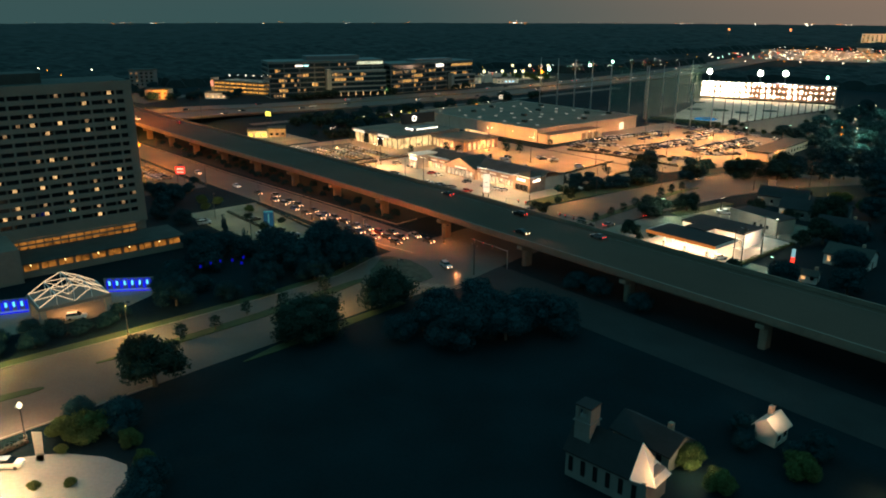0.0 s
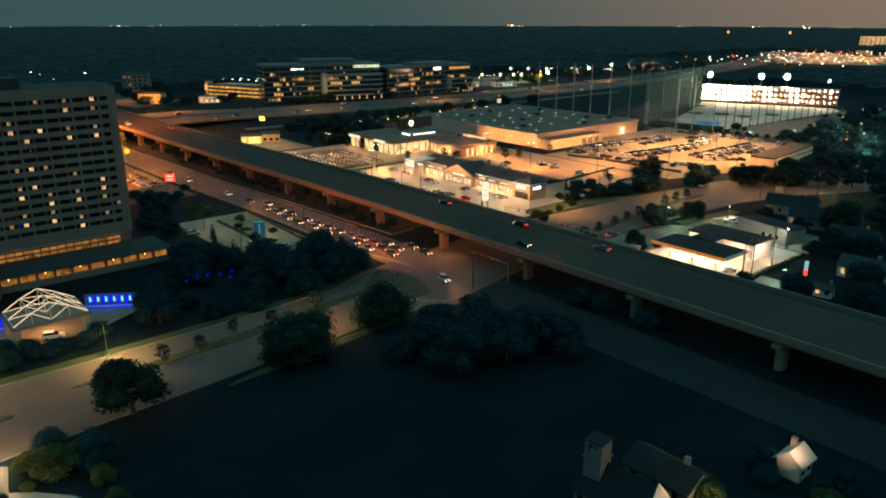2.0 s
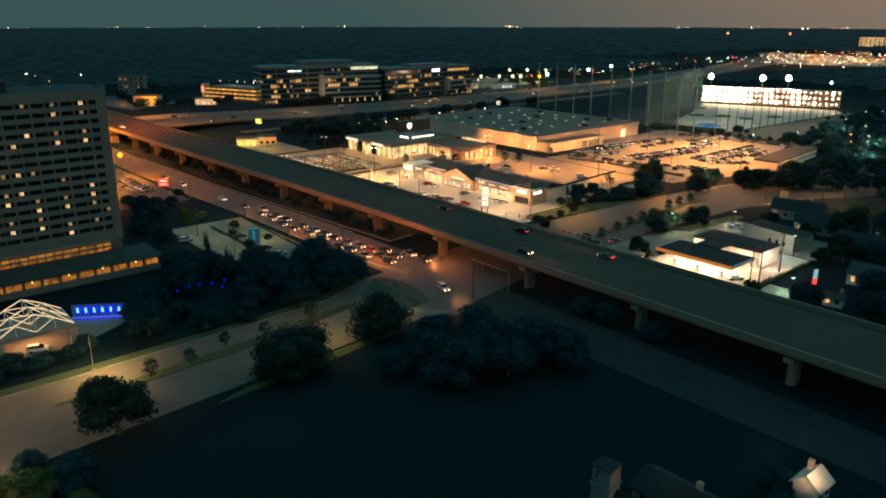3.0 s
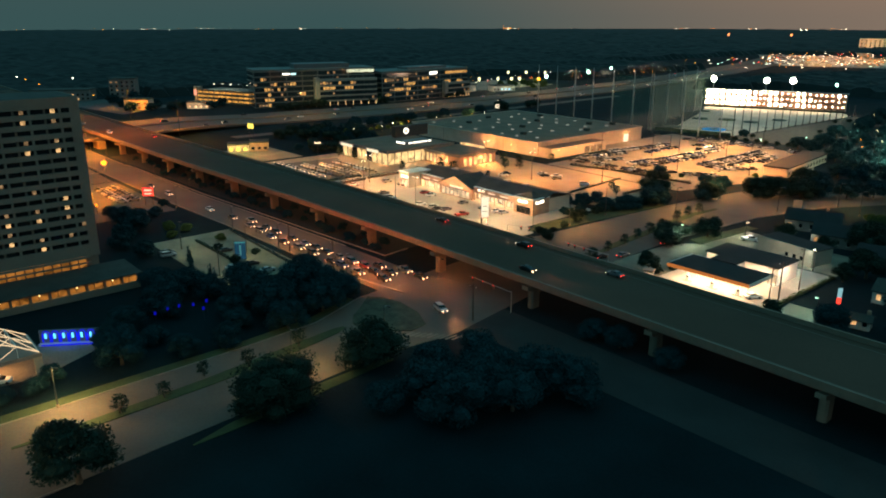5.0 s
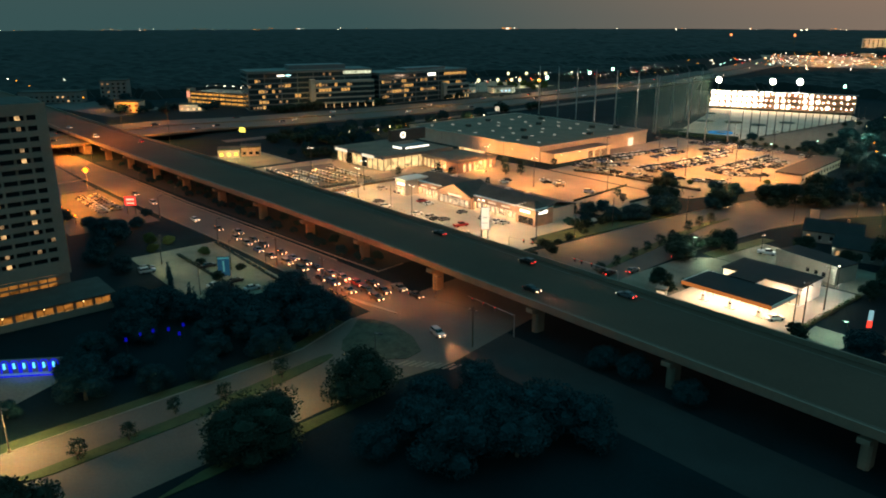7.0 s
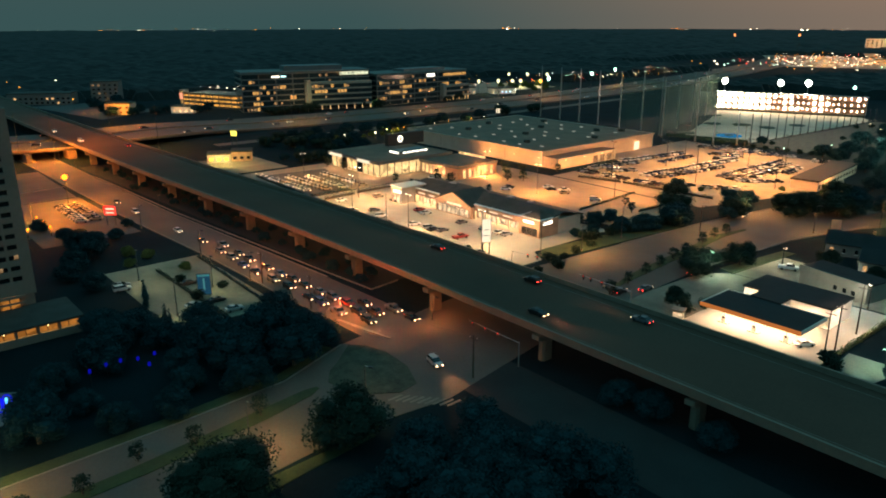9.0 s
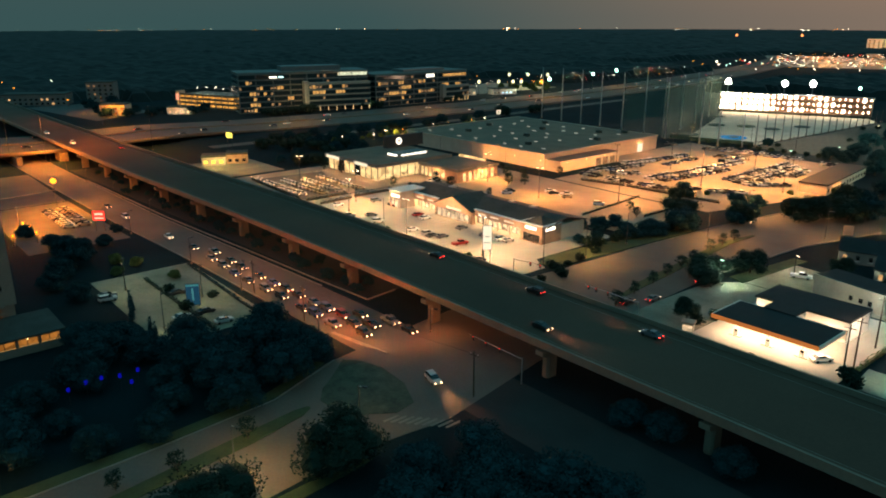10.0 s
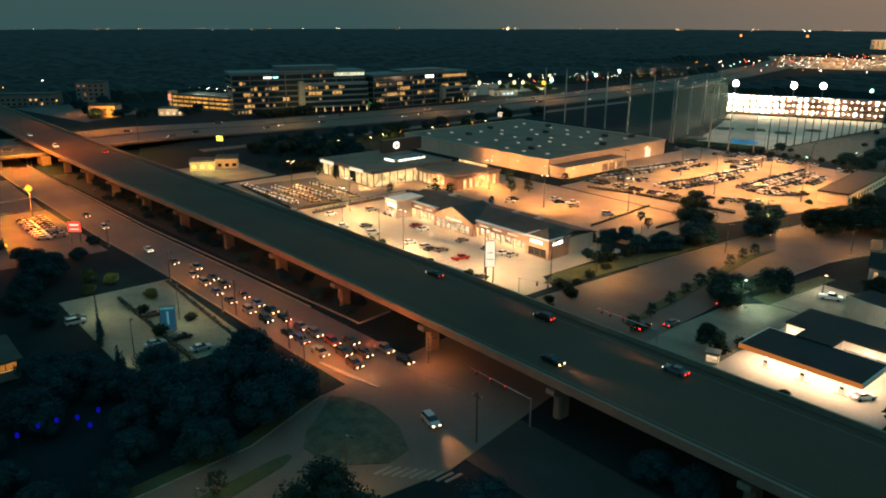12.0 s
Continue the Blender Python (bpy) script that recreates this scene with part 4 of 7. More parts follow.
# queue at the lights on the frontage road, noses to the junction (+x)
QUEUE = [(-268, 129.4), (-258.9, 132.3), (-247.8, 132.4), (-240, 132), (-245, 128.8), (-229.8, 132.6), (-222.2, 132.7), (-228.5, 128.4), (-219.2, 128.9), (-211.5, 129.4), (-209.8, 133.3), (-202.5, 133.6), (-201, 129.5), (-195.6, 129.8), (-190.5, 134.5), (-187.6, 129.6), (-178.3, 132.1), (-181.5, 136.4), (-180.2, 141), (-173.2, 141.2), (-236.4, 128.3), (-215.6, 133), (-196.8, 134), (-184.4, 133.4), (-188.5, 138), (-253.5, 129)]
r4 = random.Random(4)
for n, (x, y) in enumerate(QUEUE):
    form, paint = pick(r4)
    # dark paints put the cars' unlit, silhouetted look into their colour
    paint = (2, 3, 2, 2, 3, 2, 5)[n % 7]
    if n == 14:
        form, paint = "suv", 4
    car_at(form, paint, True, x - 2.3, y - 0.2, -1.5 + r4.uniform(-1.5, 1.5), 0.05)
car_at("suv", 1, True, -153, 129.5, -14, 0.07)
car_at("sedan", 0, True, -287, 127.8, -2, 0.05)
car_at("suv", 1, True, -322, 125.5, -2, 0.05)
car_at("sedan", 2, True, -343, 125.5, -2, 0.05)
setting("kerb", Shape().ribbon([(-186.5, 127.2, 0.22, 0.8), (-178, 128.6, 0.22, 1.2), (-169.5, 130.2, 0.22, 0.6)], 0.3), KERB, "narrow raised kerb island at the junction", "kerb")
# cross street and bridge traffic
for x, y, t, form, paint in ((-150.5, 200.5, 92, "sedan", 3), (-153.5, 193.5, 92, "suv", 2), (-149.5, 222, 92, "sedan", 2), (-172, 292, -84, "sedan", 1)):
    car_at(form, paint, True, x, y, t, 0.07)
for x, off, t, form, paint in ((-196, 7.6, 180, "sedan", 2), (-160, 7.7, 180, "suv", 2), (-128, 7.4, 180, "sedan", 3), (-145, -6.5, 0, "sedan", 2), (-462, -6.4, 0, "suv", 0), (-431, 6.8, 180, "sedan", 4), (-510, -6.8, 0, "sedan", 1)):
    car_at(form, paint, True, x, deck_y(x) + off, t, DECK_Z + 0.02)
r9 = random.Random(9)
for n in range(38):
    y = 200 + 20 * n + r9.uniform(-7, 7)
    lane = r9.choice([-24, -18, -11, 9, 15, 21, 26])
    for (xa, ya, za, wa), (xb, yb, zb, wb) in zip(FREEWAY, FREEWAY[1:]):
        if ya <= y < yb:
            k = (y - ya) / (yb - ya)
            x, z = xa + (xb - xa) * k, za + (zb - za) * k
            car_at("sedan", r9.choice([0, 2, 3]), True, x + lane, y, 94 if lane < 0 else -86, z + 0.03)
for x, y in ((-503, 112), (-480, 128), (-512, 140)):
    car_at("sedan", 2, True, x, y, 85, 5.25)

# parked: shopping lot, storage lot, forecourts
for x, y, t, form, paint in ((-271, 187.5, 80, "pickup", 1), (-267, 194.8, 75, "sedan", 3), (-258, 191.5, 60, "suv", 0), (-275.2, 211, 88, "sedan", 2), (-272.3, 211, 88, "sedan", 2), (-256, 208, 85, "sedan", 4), (-250.8, 207, 85, "sedan", 0), (-241.5, 194, 80, "sedan", 0), (-234.5, 195, 84, "suv", 1), (-231.8, 194.6, 84, "sedan", 2), (-229, 196.5, 84, "sedan", 3), (-219, 195.6, 80, "pickup", 4), (-232.5, 208.3, 88, "sedan", 3), (-214.4, 208.9, 88, "sedan", 0), (-211.4, 209.4, 88, "sedan", 1), (-221, 208.6, 88, "sedan", 3), (-203, 188.6, 70, "sedan", 3), (-284, 209, 88, "suv", 1), (-288, 194, 85, "sedan", 0),
                              (-250.5, 274, 60, "sedan", 0), (-247, 272, 60, "sedan", 2), (-242, 274, 60, "pickup", 0), (-239, 271, 60, "sedan", 6), (-223, 271, 40, "suv", 0), (-298, 249.5, 88, "sedan", 0), (-295, 250, 88, "sedan", 1), (-262, 262, 40, "sedan", 2), (-260, 258, 40, "sedan", 0),
                              (-241, 94.5, 86, "suv", 1), (-244, 95.2, 86, "sedan", 3), (-217.2, 104.3, 90, "sedan", 1), (-217.1, 110.2, 90, "sedan", 2), (-207.4, 102.3, 88, "suv", 1), (-210.2, 102.4, 88, "sedan", 3), (-234.4, 109.9, 90, "sedan", 2), (-208.6, 111, 88, "sedan", 1),
                              (-107, 197.3, 60, "sedan", 0), (-123.4, 12.2, 55, "suv", 0), (-181, 37.5, 70, "suv", 0), (-190, 120.3, 85, "suv", 1), (-133.5, 246, 20, "pickup", 0)):
    car_at(form, paint, False, x, y, t)
r3 = random.Random(3)
def parked_row(x0, y0, x1, y1, chance, turn, r, step=2.75, paints=(0, 0, 0, 1, 1, 2, 2, 3, 3, 6, 5, 2)):
    """Cars side by side along a line, each turned to the same side."""
    n = int(math.hypot(x1 - x0, y1 - y0) / step)
    for k in range(n):
        if r.random() < chance:
            f = (k + 0.5) / n
            car_at(r.choice(["sedan", "sedan", "suv", "pickup"]), r.choice(paints), False, x0 + (x1 - x0) * f + r.uniform(-0.4, 0.4), y0 + (y1 - y0) * f + r.uniform(-0.2, 0.2), turn + r.uniform(-5, 5))


for x0, y0, x1, y1, chance, turn in ((-266, 312.5, -216, 314.5, 0.92, 88), (-217, 321.5, -195, 330, 0.85, 70), (-264.5, 320, -260, 350, 0.85, 5), (-256, 322, -248, 333, 0.8, 0), (-266.5, 343, -259.5, 392, 0.88, 4), (-253, 360, -252, 392, 0.5, 182),
                                     (-238.5, 325, -230.6, 397, 0.93, 3), (-232, 326, -225.5, 372, 0.9, 183), (-214.5, 349, -213.5, 407, 0.97, 0), (-208.6, 347, -208, 404, 0.95, 180), (-203, 346.5, -203.6, 382, 0.85, 0), (-202, 347.5, -191, 359.5, 0.9, 50),
                                     (-266, 416.5, -214, 424, 0.8, 86), (-262, 423, -236, 427, 0.55, 86), (-204, 419.5, -183, 423, 0.9, 88), (-198, 376, -200.4, 397, 0.75, 0), (-248, 399, -240, 411, 0.9, 35), (-238, 387, -236, 410, 0.6, 0), (-292, 414, -282, 417, 0.6, 86)):
    parked_row(x0, y0, x1, y1, chance, turn, r3)
for row, y in enumerate((193, 200.5, 208, 217)):
    for k in range(11):
        if r3.random() < 0.85:
            car_at("sedan", r3.choice([0, 0, 1, 6]), False, -342 + 3.1 * k + row * 1.5, y, 60 + r3.uniform(-3, 3))
for y, turn in ((106.6, 64), (111.4, 244)):
    for k in range(10):
        if r3.random() < 0.9:
            car_at("sedan", r3.choice([0, 1, 2, 3, 6]), False, -349.5 + 3.1 * k, y, turn + r3.uniform(-3, 3))

# ---- lamps, poles, signs ----
def lamp_post(x, y, height, power, colour, lens, label, arms=(0,), reach=0.9, spread=150, size=1.2, group="lamp posts", globe=0.0, aim=0.0):
    root = thing("street_lamp", x, y, 0, 0, label, "lamp post", group)
    part("pole", Shape().tube((0, 0, 0), (0, 0, height), 0.13, 0.08, 8), DARKSTEEL, root)
    # glowing body that builds the glare round the lamp as a solid
    if globe:
        part("globe", Shape().tube((0, 0, height), (0, 0, height + globe), globe * 0.6, globe, 10).tube((0, 0, height + globe), (0, 0, height + 2 * globe), globe, globe * 0.5, 10), lens, root)
    part("base", Shape().tube((0, 0, -0.1), (0, 0, 0.7), 0.28, 0.28, 8), CONCRETE, root)
    for a in arms:
        c, s = math.cos(radians(a)), math.sin(radians(a))
        part("arm", Shape().tube((0, 0, height - 0.1), (reach * c, reach * s, height + 0.05), 0.05, 0.05, 6), STEEL, root)
        head = part("head", Shape().turned(reach * c, reach * s, height - 0.02, height + 0.16, 0.9, 0.5, a), DARKSTEEL, root)
        part("lens", Shape().turned(reach * c, reach * s, height - 0.14, height - 0.025, 0.7, 0.4, a), lens, head)
    if power:
        a = radians(arms[0]) if arms else 0.0
        clear = 2.0 if height < 16 else (4.0 if height < 20 else 6.0)
        lamp_light("AREA", x + clear * math.cos(a), y + clear * math.sin(a), height - 0.3, power, colour, size, (x, y + aim, 1.0) if aim else None, spread)
    return root


def sign_post(x, y, turn, height, width, low, face, label, group="", bars=(), legs=2, depth=0.35, ink=DARKSTEEL):
    """A lit sign cabinet on posts; bars: plain strips (across, up, width, height) on both faces."""
    root = thing("pylon_sign", x, y, 0, turn, label, "sign", group)
    for s in ((-0.35, 0.35) if legs == 2 else (0,)):
        part("post", Shape().tube((s * width, 0, -0.1), (s * width, 0, low + 0.1), 0.14, 0.12, 8), DARKSTEEL, root)
    cab = part("cabinet", Shape().box(-width / 2, width / 2, -depth / 2, depth / 2, low, height), DARKSTEEL, root)
    for s in (-1, 1):
        part("face", Shape().box(-width / 2 + 0.08, width / 2 - 0.08, s * depth / 2 - 0.02, s * depth / 2 + 0.02, low + 0.08, height - 0.08), face, cab)
        for a, u, w, h in bars:
            part("sign_bar", Shape().box(a - w / 2, a + w / 2, s * (depth / 2 + 0.035) - 0.012, s * (depth / 2 + 0.035) + 0.012, u - h / 2, u + h / 2), ink, cab)
    return root


sign_post(-197.6, 186.8, 55, 12.5, 2.7, 5.2, GLOW_SIGNDIM, "tall white pylon sign at the shopping lot", bars=((0, 9.2, 1.4, 0.22), (0, 7.4, 1.8, 0.2)), ink=STUCCO)
sign_post(-222.8, 109.6, 60, 6.2, 3.4, 0.4, GLOW_TOTEM, "blue totem sign standing in the hedge", bars=((0, 5.75, 3.2, 0.5), (0, 3.4, 0.5, 3.2)), ink=GLOW_TOTEMCAP)
sign_post(-311, 113.6, 50, 7.0, 4.2, 3.6, GLOW_RED, "glowing red sign on two posts with two pale lines", bars=((0, 5.9, 2.8, 0.6), (0, 4.5, 2.8, 0.4)), ink=GLOW_SIGNDIM)
sign_post(-430, 216.5, 22, 10.4, 4.6, 7.4, GLOW_YELLOW, "yellow lit sign on posts beside the freeway")
sign_post(-413, 404, 50, 9.6, 3.0, 6.6, GLOW_SIGNDIM, "white lit sign on posts beside the freeway", bars=((-0.3, 8.1, 0.5, 1.9), (0.8, 8.1, 0.35, 1.9)))


def totem():
    root = thing("pylon_sign", -88.6, 204.2, 0, 50, "slim red and white lit totem sign", "sign")
    part("post", Shape().tube((0, 0, -0.1), (0, 0, 2.3), 0.16, 0.16, 8), DARKSTEEL, root)
    part("face", Shape().box(-0.5, 0.5, -0.15, 0.15, 3.85, 6.3), glowing("white_totem", (0.35, 0.7, 0.8), 0.5), root, "white panel")
    part("face", Shape().box(-0.5, 0.5, -0.15, 0.15, 2.2, 3.8), GLOW_RED, root, "red panel")


totem()

# shopping lot and forecourts
for x, y, p in ((-238.3, 189, 7600), (-278, 192.5, 7600), (-206, 193, 6400)):
    lamp_post(x, y, 12.5, p, NEUTRAL, GLOW_LAMP, "tall steel lot lamp with two heads", (0, 180), 1.1, 176, 2.5)
for x, y, p in ((-188.6, 201.2, 0), (-251, 189, 0), (-184.6, 236, 0), (-200, 187.6, 0)):
    lamp_post(x, y, 10.5, p, NEUTRAL, GLASS_DARK, "tall dark steel pole beside the lot", (), 0.6)
for x, y, p in ((-289, 203, 6000), (-332, 203, 15000), (-246, 262, 10500), (-222, 282, 10500), (-282, 268, 7000)):
    lamp_post(x, y, 12.5, p, (1, 0.35, 0.09), GLOW_LAMP, "steel dealership lamp with paired heads", (45, 225), 1.0, 178, 2.5)
for x, y, p in ((-244, 309, 12500), (-216, 332, 14000), (-246, 355, 14000), (-208, 362, 14500), (-252, 381, 14000), (-232, 403, 15000), (-187, 346, 11000), (-202, 386, 13000)):
    lamp_post(x, y, 17, p, (1, 0.38, 0.105), GLOW_DIM, "steel storage-lot lamp with paired heads", (0, 180), 1.0, 178, 2.5)
# low lights round the display lot
bollard = None
for k in range(22):
    f = k / 21
    x, y = -355.5 + 47 * f, 191.6 - 1.4 * f + (2.0 if k % 2 else 0)
    if bollard is None:
        bollard = thing("bollard_light", x, y, 0.04, 0, "short steel bollard light at the display lot", "bollard light", "display bollards")
        part("post", Shape().tube((0, 0, -0.05), (0, 0, 0.9), 0.09, 0.09, 8), DARKSTEEL, bollard)
        part("lamp", Shape().tube((0, 0, 0.9), (0, 0, 1.2), 0.14, 0.14, 8), GLOW_TUBE, bollard)
    else:
        copy_thing(bollard, pose(x, y, 0.04))
# streets
# unseen lamps with dark lenses, added to light the roadway
for x, y, p, h in ((-163.2, 43.8, 2900, 8.5), (-166.5, 12, 4200, 8.5), (-150, 86, 1350, 8.5), (-148, 108.5, 300, 8.5), (-172, 144.5, 420, 6.0), (-186, 123.4, 4300, 8.5), (-226, 124, 2300, 8.5), (-256, 122.6, 2000, 8.5), (-300, 120, 900, 8.5)):
    lamp_post(x, y, h, p, (1, 0.27, 0.06) if y > 110 else (1, 0.62, 0.23), GLASS_DARK, "slim street lamp, added unseen to light the road", (20,), 1.4, 178, aim=9.0 if 110 < y < 130 else 0.0)
lamp_post(-131, 16.2, 6.0, 1300, (1, 0.60, 0.32), GLOW_GLOBE, "bright lamp on a post over the street corner", (200,), 0.8, 175, globe=0.5)
lamp_light("POINT", -131, 16.2, 7.4, 2400, (1, 0.66, 0.36), 0.3)
lamp_post(-115, 4, 8.0, 5200, (1, 0.55, 0.27), GLOW_LAMP, "steel parking-lot lamp on a post", (90,), 0.9, 165)
# most of these are unseen lamps, added to light the road
for x, y, p in ((-171, 261, 3400), (-178, 300, 4200), (-146, 290, 1500), (-184, 215, 3200), (-123, 306, 2600), (-134, 314, 1800)):
    lamp_post(x, y, 9.5, p, SODIUM, GLASS_DARK, "slim steel street lamp beside the road", (0,), 1.4, 170)
lamp_post(-136.8, 248.9, 5.2, 1500, (1, 0.86, 0.66), GLOW_LAMP, "short white yard lamp behind the filling station", (0,), 0.3, 170)
lamp_post(-147, 226, 6.5, 1300, (0.8, 1, 0.8), GLOW_GREEN, "greenish lamp among the trees", (0,), 0.5, 170)
lamp_post(-90.5, 197, 5.0, 260, (0.5, 1, 0.8), GLOW_GREEN, "greenish yard lamp among dark trees", (180,), 0.5, 170)
lamp_post(-106.5, 231, 6.5, 350, WHITE, GLOW_LAMP, "small white yard lamp beside trees", (180,), 0.3, 170)
# three unseen lamps with dark lenses, added to brighten the hedged lot
lamp_post(-228, 114, 9.0, 600, (1, 0.86, 0.46), GLASS_DARK, "plain lamp, added unseen to light the parking lot", (0,), 0.8, 165)
lamp_post(-246, 100.5, 9.0, 560, (1, 0.86, 0.46), GLASS_DARK, "plain lamp, added unseen to light the parking lot", (0,), 0.8, 165)
lamp_post(-214, 98.8, 9.0, 240, (1, 0.86, 0.46), GLASS_DARK, "plain lamp, added unseen to light the parking lot", (0,), 0.8, 165)
for x, p in ((-455, 6500), (-428, 5200), (-398, 2800), (-362, 1500), (-322, 700)):
    y = 133.5 + 0.012 * (x + 400)
    lamp_post(x, y, 5.6, 0, ORANGE, GLOW_DIM, "low sodium lamp beside the bridge", (90,), 0.5)
    lamp_light("POINT", x, y - 1.0, 6.6, p, (1, 0.27, 0.04), 0.4)
lamp_light("POINT", -452, 129.5, 4.4, 3500, ORANGE, 0.4)
lamp_light("POINT", -446, 139.8, 5.0, 2200, ORANGE, 0.4)
glare = lamp_post(-352, 110.2, 10.2, 22000, (1, 0.22, 0.012), GLOW_SODIUM, "glaring orange sodium lamp over the car lot", (0,), 0.4, 178)
# the lamp's bloom, modelled as a wide glowing globe
part("globe", Shape().tube((0, 0, 10.3), (0, 0, 11.2), 0.6, 1.2, 12).tube((0, 0, 11.2), (0, 0, 12.1), 1.2, 0.5, 12), GLOW_SODIUM, glare, "sodium lamp's glare built as a glowing globe")
for x, y in ((-310.1, 87.1), (-325.8, 93.3), (-317.9, 93.7), (-309.6, 93.8)):
    lamp_post(x, y, 3.0, 0, SODIUM, GLOW_SODIUM, "low orange garden lamp beside the car lot", (0,), 0.3, globe=0.34)
# added lamp with a dark lens, more orange light for the car lot
lamp_post(-331, 93, 8, 11000, (1, 0.23, 0.015), GLASS_DARK, "orange sodium lamp over the car lot", (0,), 0.4, 175)
# added poles and lamps for the orange light over the interchange
for x, y, p in ((-455, 131, 20000), (-462, 186, 17000), (-560, 190, 26000), (-470, 118, 9000)):
    lamp_post(x, y, 24, p, (1, 0.25, 0.02), GLASS_DARK, "tall sodium lamp, added to light the interchange", (0,), 1.4, 178)
# added lamps with dark lenses that brighten the freeway surface
for x, y, p in ((-515, 300, 7000), (-508, 420, 7500), (-512, 560, 7500), (-535, 700, 8000)):
    lamp_post(x, y, 15, p, WARM, GLASS_DARK, "tall lamp, added unseen to light the freeway", (0, 180), 2.0, 178)
for x, y in ((-608.5, 1069), (-533, 1106)):
    lamp_post(x, y, 45, 9000, SODIUM, GLOW_MAST, "high-mast lamp cluster beside the freeway", (0, 120, 240), 1.6, 178, globe=1.5)


def utility_line():
    spots = [(-101.7, 195.1, 10.7), (-101.4, 199.7, 10.9), (-102.1, 212.8, 12.0), (-143.4, 131.5, 9.5), (-197, 126, 9.0), (-222, 125.6, 9.0)]
    for x, y, h in spots:
        root = thing("utility_pole", x, y, 0, 5, "weathered timber utility pole with a cross-arm", "utility pole", "utility poles")
        part("pole", Shape().tube((0, 0, -0.2), (0, 0, h), 0.19, 0.12, 8), TIMBER, root)
        part("cross_arm", Shape().box(-1.1, 1.1, -0.06, 0.06, h - 0.9, h - 0.75), TIMBER, root)
        for k in (-0.95, 0, 0.95):
            part("insulator", Shape().tube((k, 0, h - 0.75), (k, 0, h - 0.52), 0.06, 0.04, 6), WHITEPAINT, root)
    for (xa, ya, ha), (xb, yb, hb) in ((spots[0], spots[1]), (spots[1], spots[2]), (spots[4], spots[5]), (spots[3], spots[4])):
        s = Shape()
        for k in range(8):
            f, g = k / 8, (k + 1) / 8
            p = [(xa + (xb - xa) * u, ya + (yb - ya) * u, ha - 0.5 + (hb - ha) * u - 3.2 * u * (1 - u) * math.hypot(xb - xa, yb - ya) / 40) for u in (f, g)]
            s.tube(p[0], p[1], 0.025, 0.025, 4)
        part("power_cable", s, DARKSTEEL, None, "sagging dark cable between utility poles", "", "cable")


utility_line()
for x, y, m in ((-419.5, 313, GLOW_LAMP), (-419, 326, GLOW_SODIUM), (-421.5, 353, GLOW_LAMP), (-424, 368, GLOW_SODIUM), (-422, 387, GLOW_SODIUM), (-423, 400, GLOW_LAMP), (-412, 299, GLOW_LAMP), (-415, 279, GLOW_LAMP)):
    lamp_post(x, y, 3.2, 0, WARM, m, "low service-road lamp among dark trees", (0,), 0.3, globe=0.22)
for y in (285, 318, 352, 388):
    lamp_light("AREA", -417 - 0.06 * (y - 318), y, 6.5, 3600, (1, 0.55, 0.14), 1.5, None, 176)
place(LIT[0], [(-419 - 1.2 * math.sin(2.1 * k), 276 + 6.5 * k, 0.55 + 0.12 * math.sin(3.7 * k)) for k in range(20)])


def traffic_signals():
    for x, y, turn, reach, heads in ((-141, 142.1, 180, 15.5, (0.4, 0.65, 0.9)), (-144, 184.5, 180, 16, (0.55, 0.77, 0.92)), (-186, 186, 10, 9, (0.6, 0.95))):
        root = thing("traffic_signal", x, y, 0, turn, "steel mast-arm traffic signal showing red", "traffic signal", "signals")
        part("mast", Shape().tube((0, 0, -0.1), (0, 0, 5.6), 0.14, 0.1, 8), STEEL, root)
        part("mast_arm", Shape().tube((0, 0, 5.4), (reach, 0, 5.6), 0.09, 0.05, 6), STEEL, root)
        for k in heads:
            head = part("signal_head", Shape().box(reach * k - 0.18, reach * k + 0.18, -0.14, 0.14, 4.6, 5.7), DARKSTEEL, root)
            for s in (-1, 1):
                part("red_lens", Shape().tube((reach * k, s * 0.141, 5.48), (reach * k, s * 0.19, 5.48), 0.14, 0.14, 10), GLOW_SIGNAL, head)


traffic_signals()

# beams of the cars at the head of the queue and of one on the bridge
for n in (1, 3, 6, 9, 12, 15, 16, 18, 19):
    x, y = QUEUE[n]
    lamp_light("SPOT", x + 0.3, y - 0.2, 0.75, 8500, (1, 0.32, 0.11), 0.15, (x + 14, y - 0.3, 0.1), 56)
lamp_light("SPOT", -150.2, 128.9, 0.9, 7500, (1, 0.40, 0.16), 0.15, (-134, 124.5, 0.1), 46)
for x, off, d in ((-198.6, 7.6, -1), (-162.6, 7.7, -1), (-130.6, 7.4, -1), (-142.4, -6.5, 1)):
    lamp_light("SPOT", x, deck_y(x) + off, DECK_Z + 0.8, 2600, (1, 0.5, 0.24), 0.15, (x + 15 * d, deck_y(x) + off, DECK_Z), 40)
# brake lights of the waiting cars on the road
for n in (1, 5, 8, 11, 14, 16, 18):
    x, y = QUEUE[n]
    lamp_light("POINT", x - 5.2, y - 0.2, 0.8, 850, (1, 0.09, 0.035), 0.15)
lamp_light("AREA", -264, 112, 9, 260, (0.85, 1, 0.7), 2, None, 170)


def garden_lamps():
    for x, y in ((-190.1, 72.1), (-191.1, 75.5), (-191.1, 78.3), (-189.8, 81.3), (-190.1, 84.8), (-185.8, 82.2)):
        root = thing("garden_lamp", x, y, 0, 0, "small blue garden lantern on a stake among trees", "lamp", "garden lamps")
        part("stake", Shape().tube((0, 0, -0.1), (0, 0, 2.8), 0.05, 0.05, 6), DARKSTEEL, root)
        part("lantern", Shape().tube((0, 0, 2.8), (0, 0, 3.5), 0.35, 0.3, 8), GLOW_BLUEDIM, root, "dim blue glowing lantern")


garden_lamps()

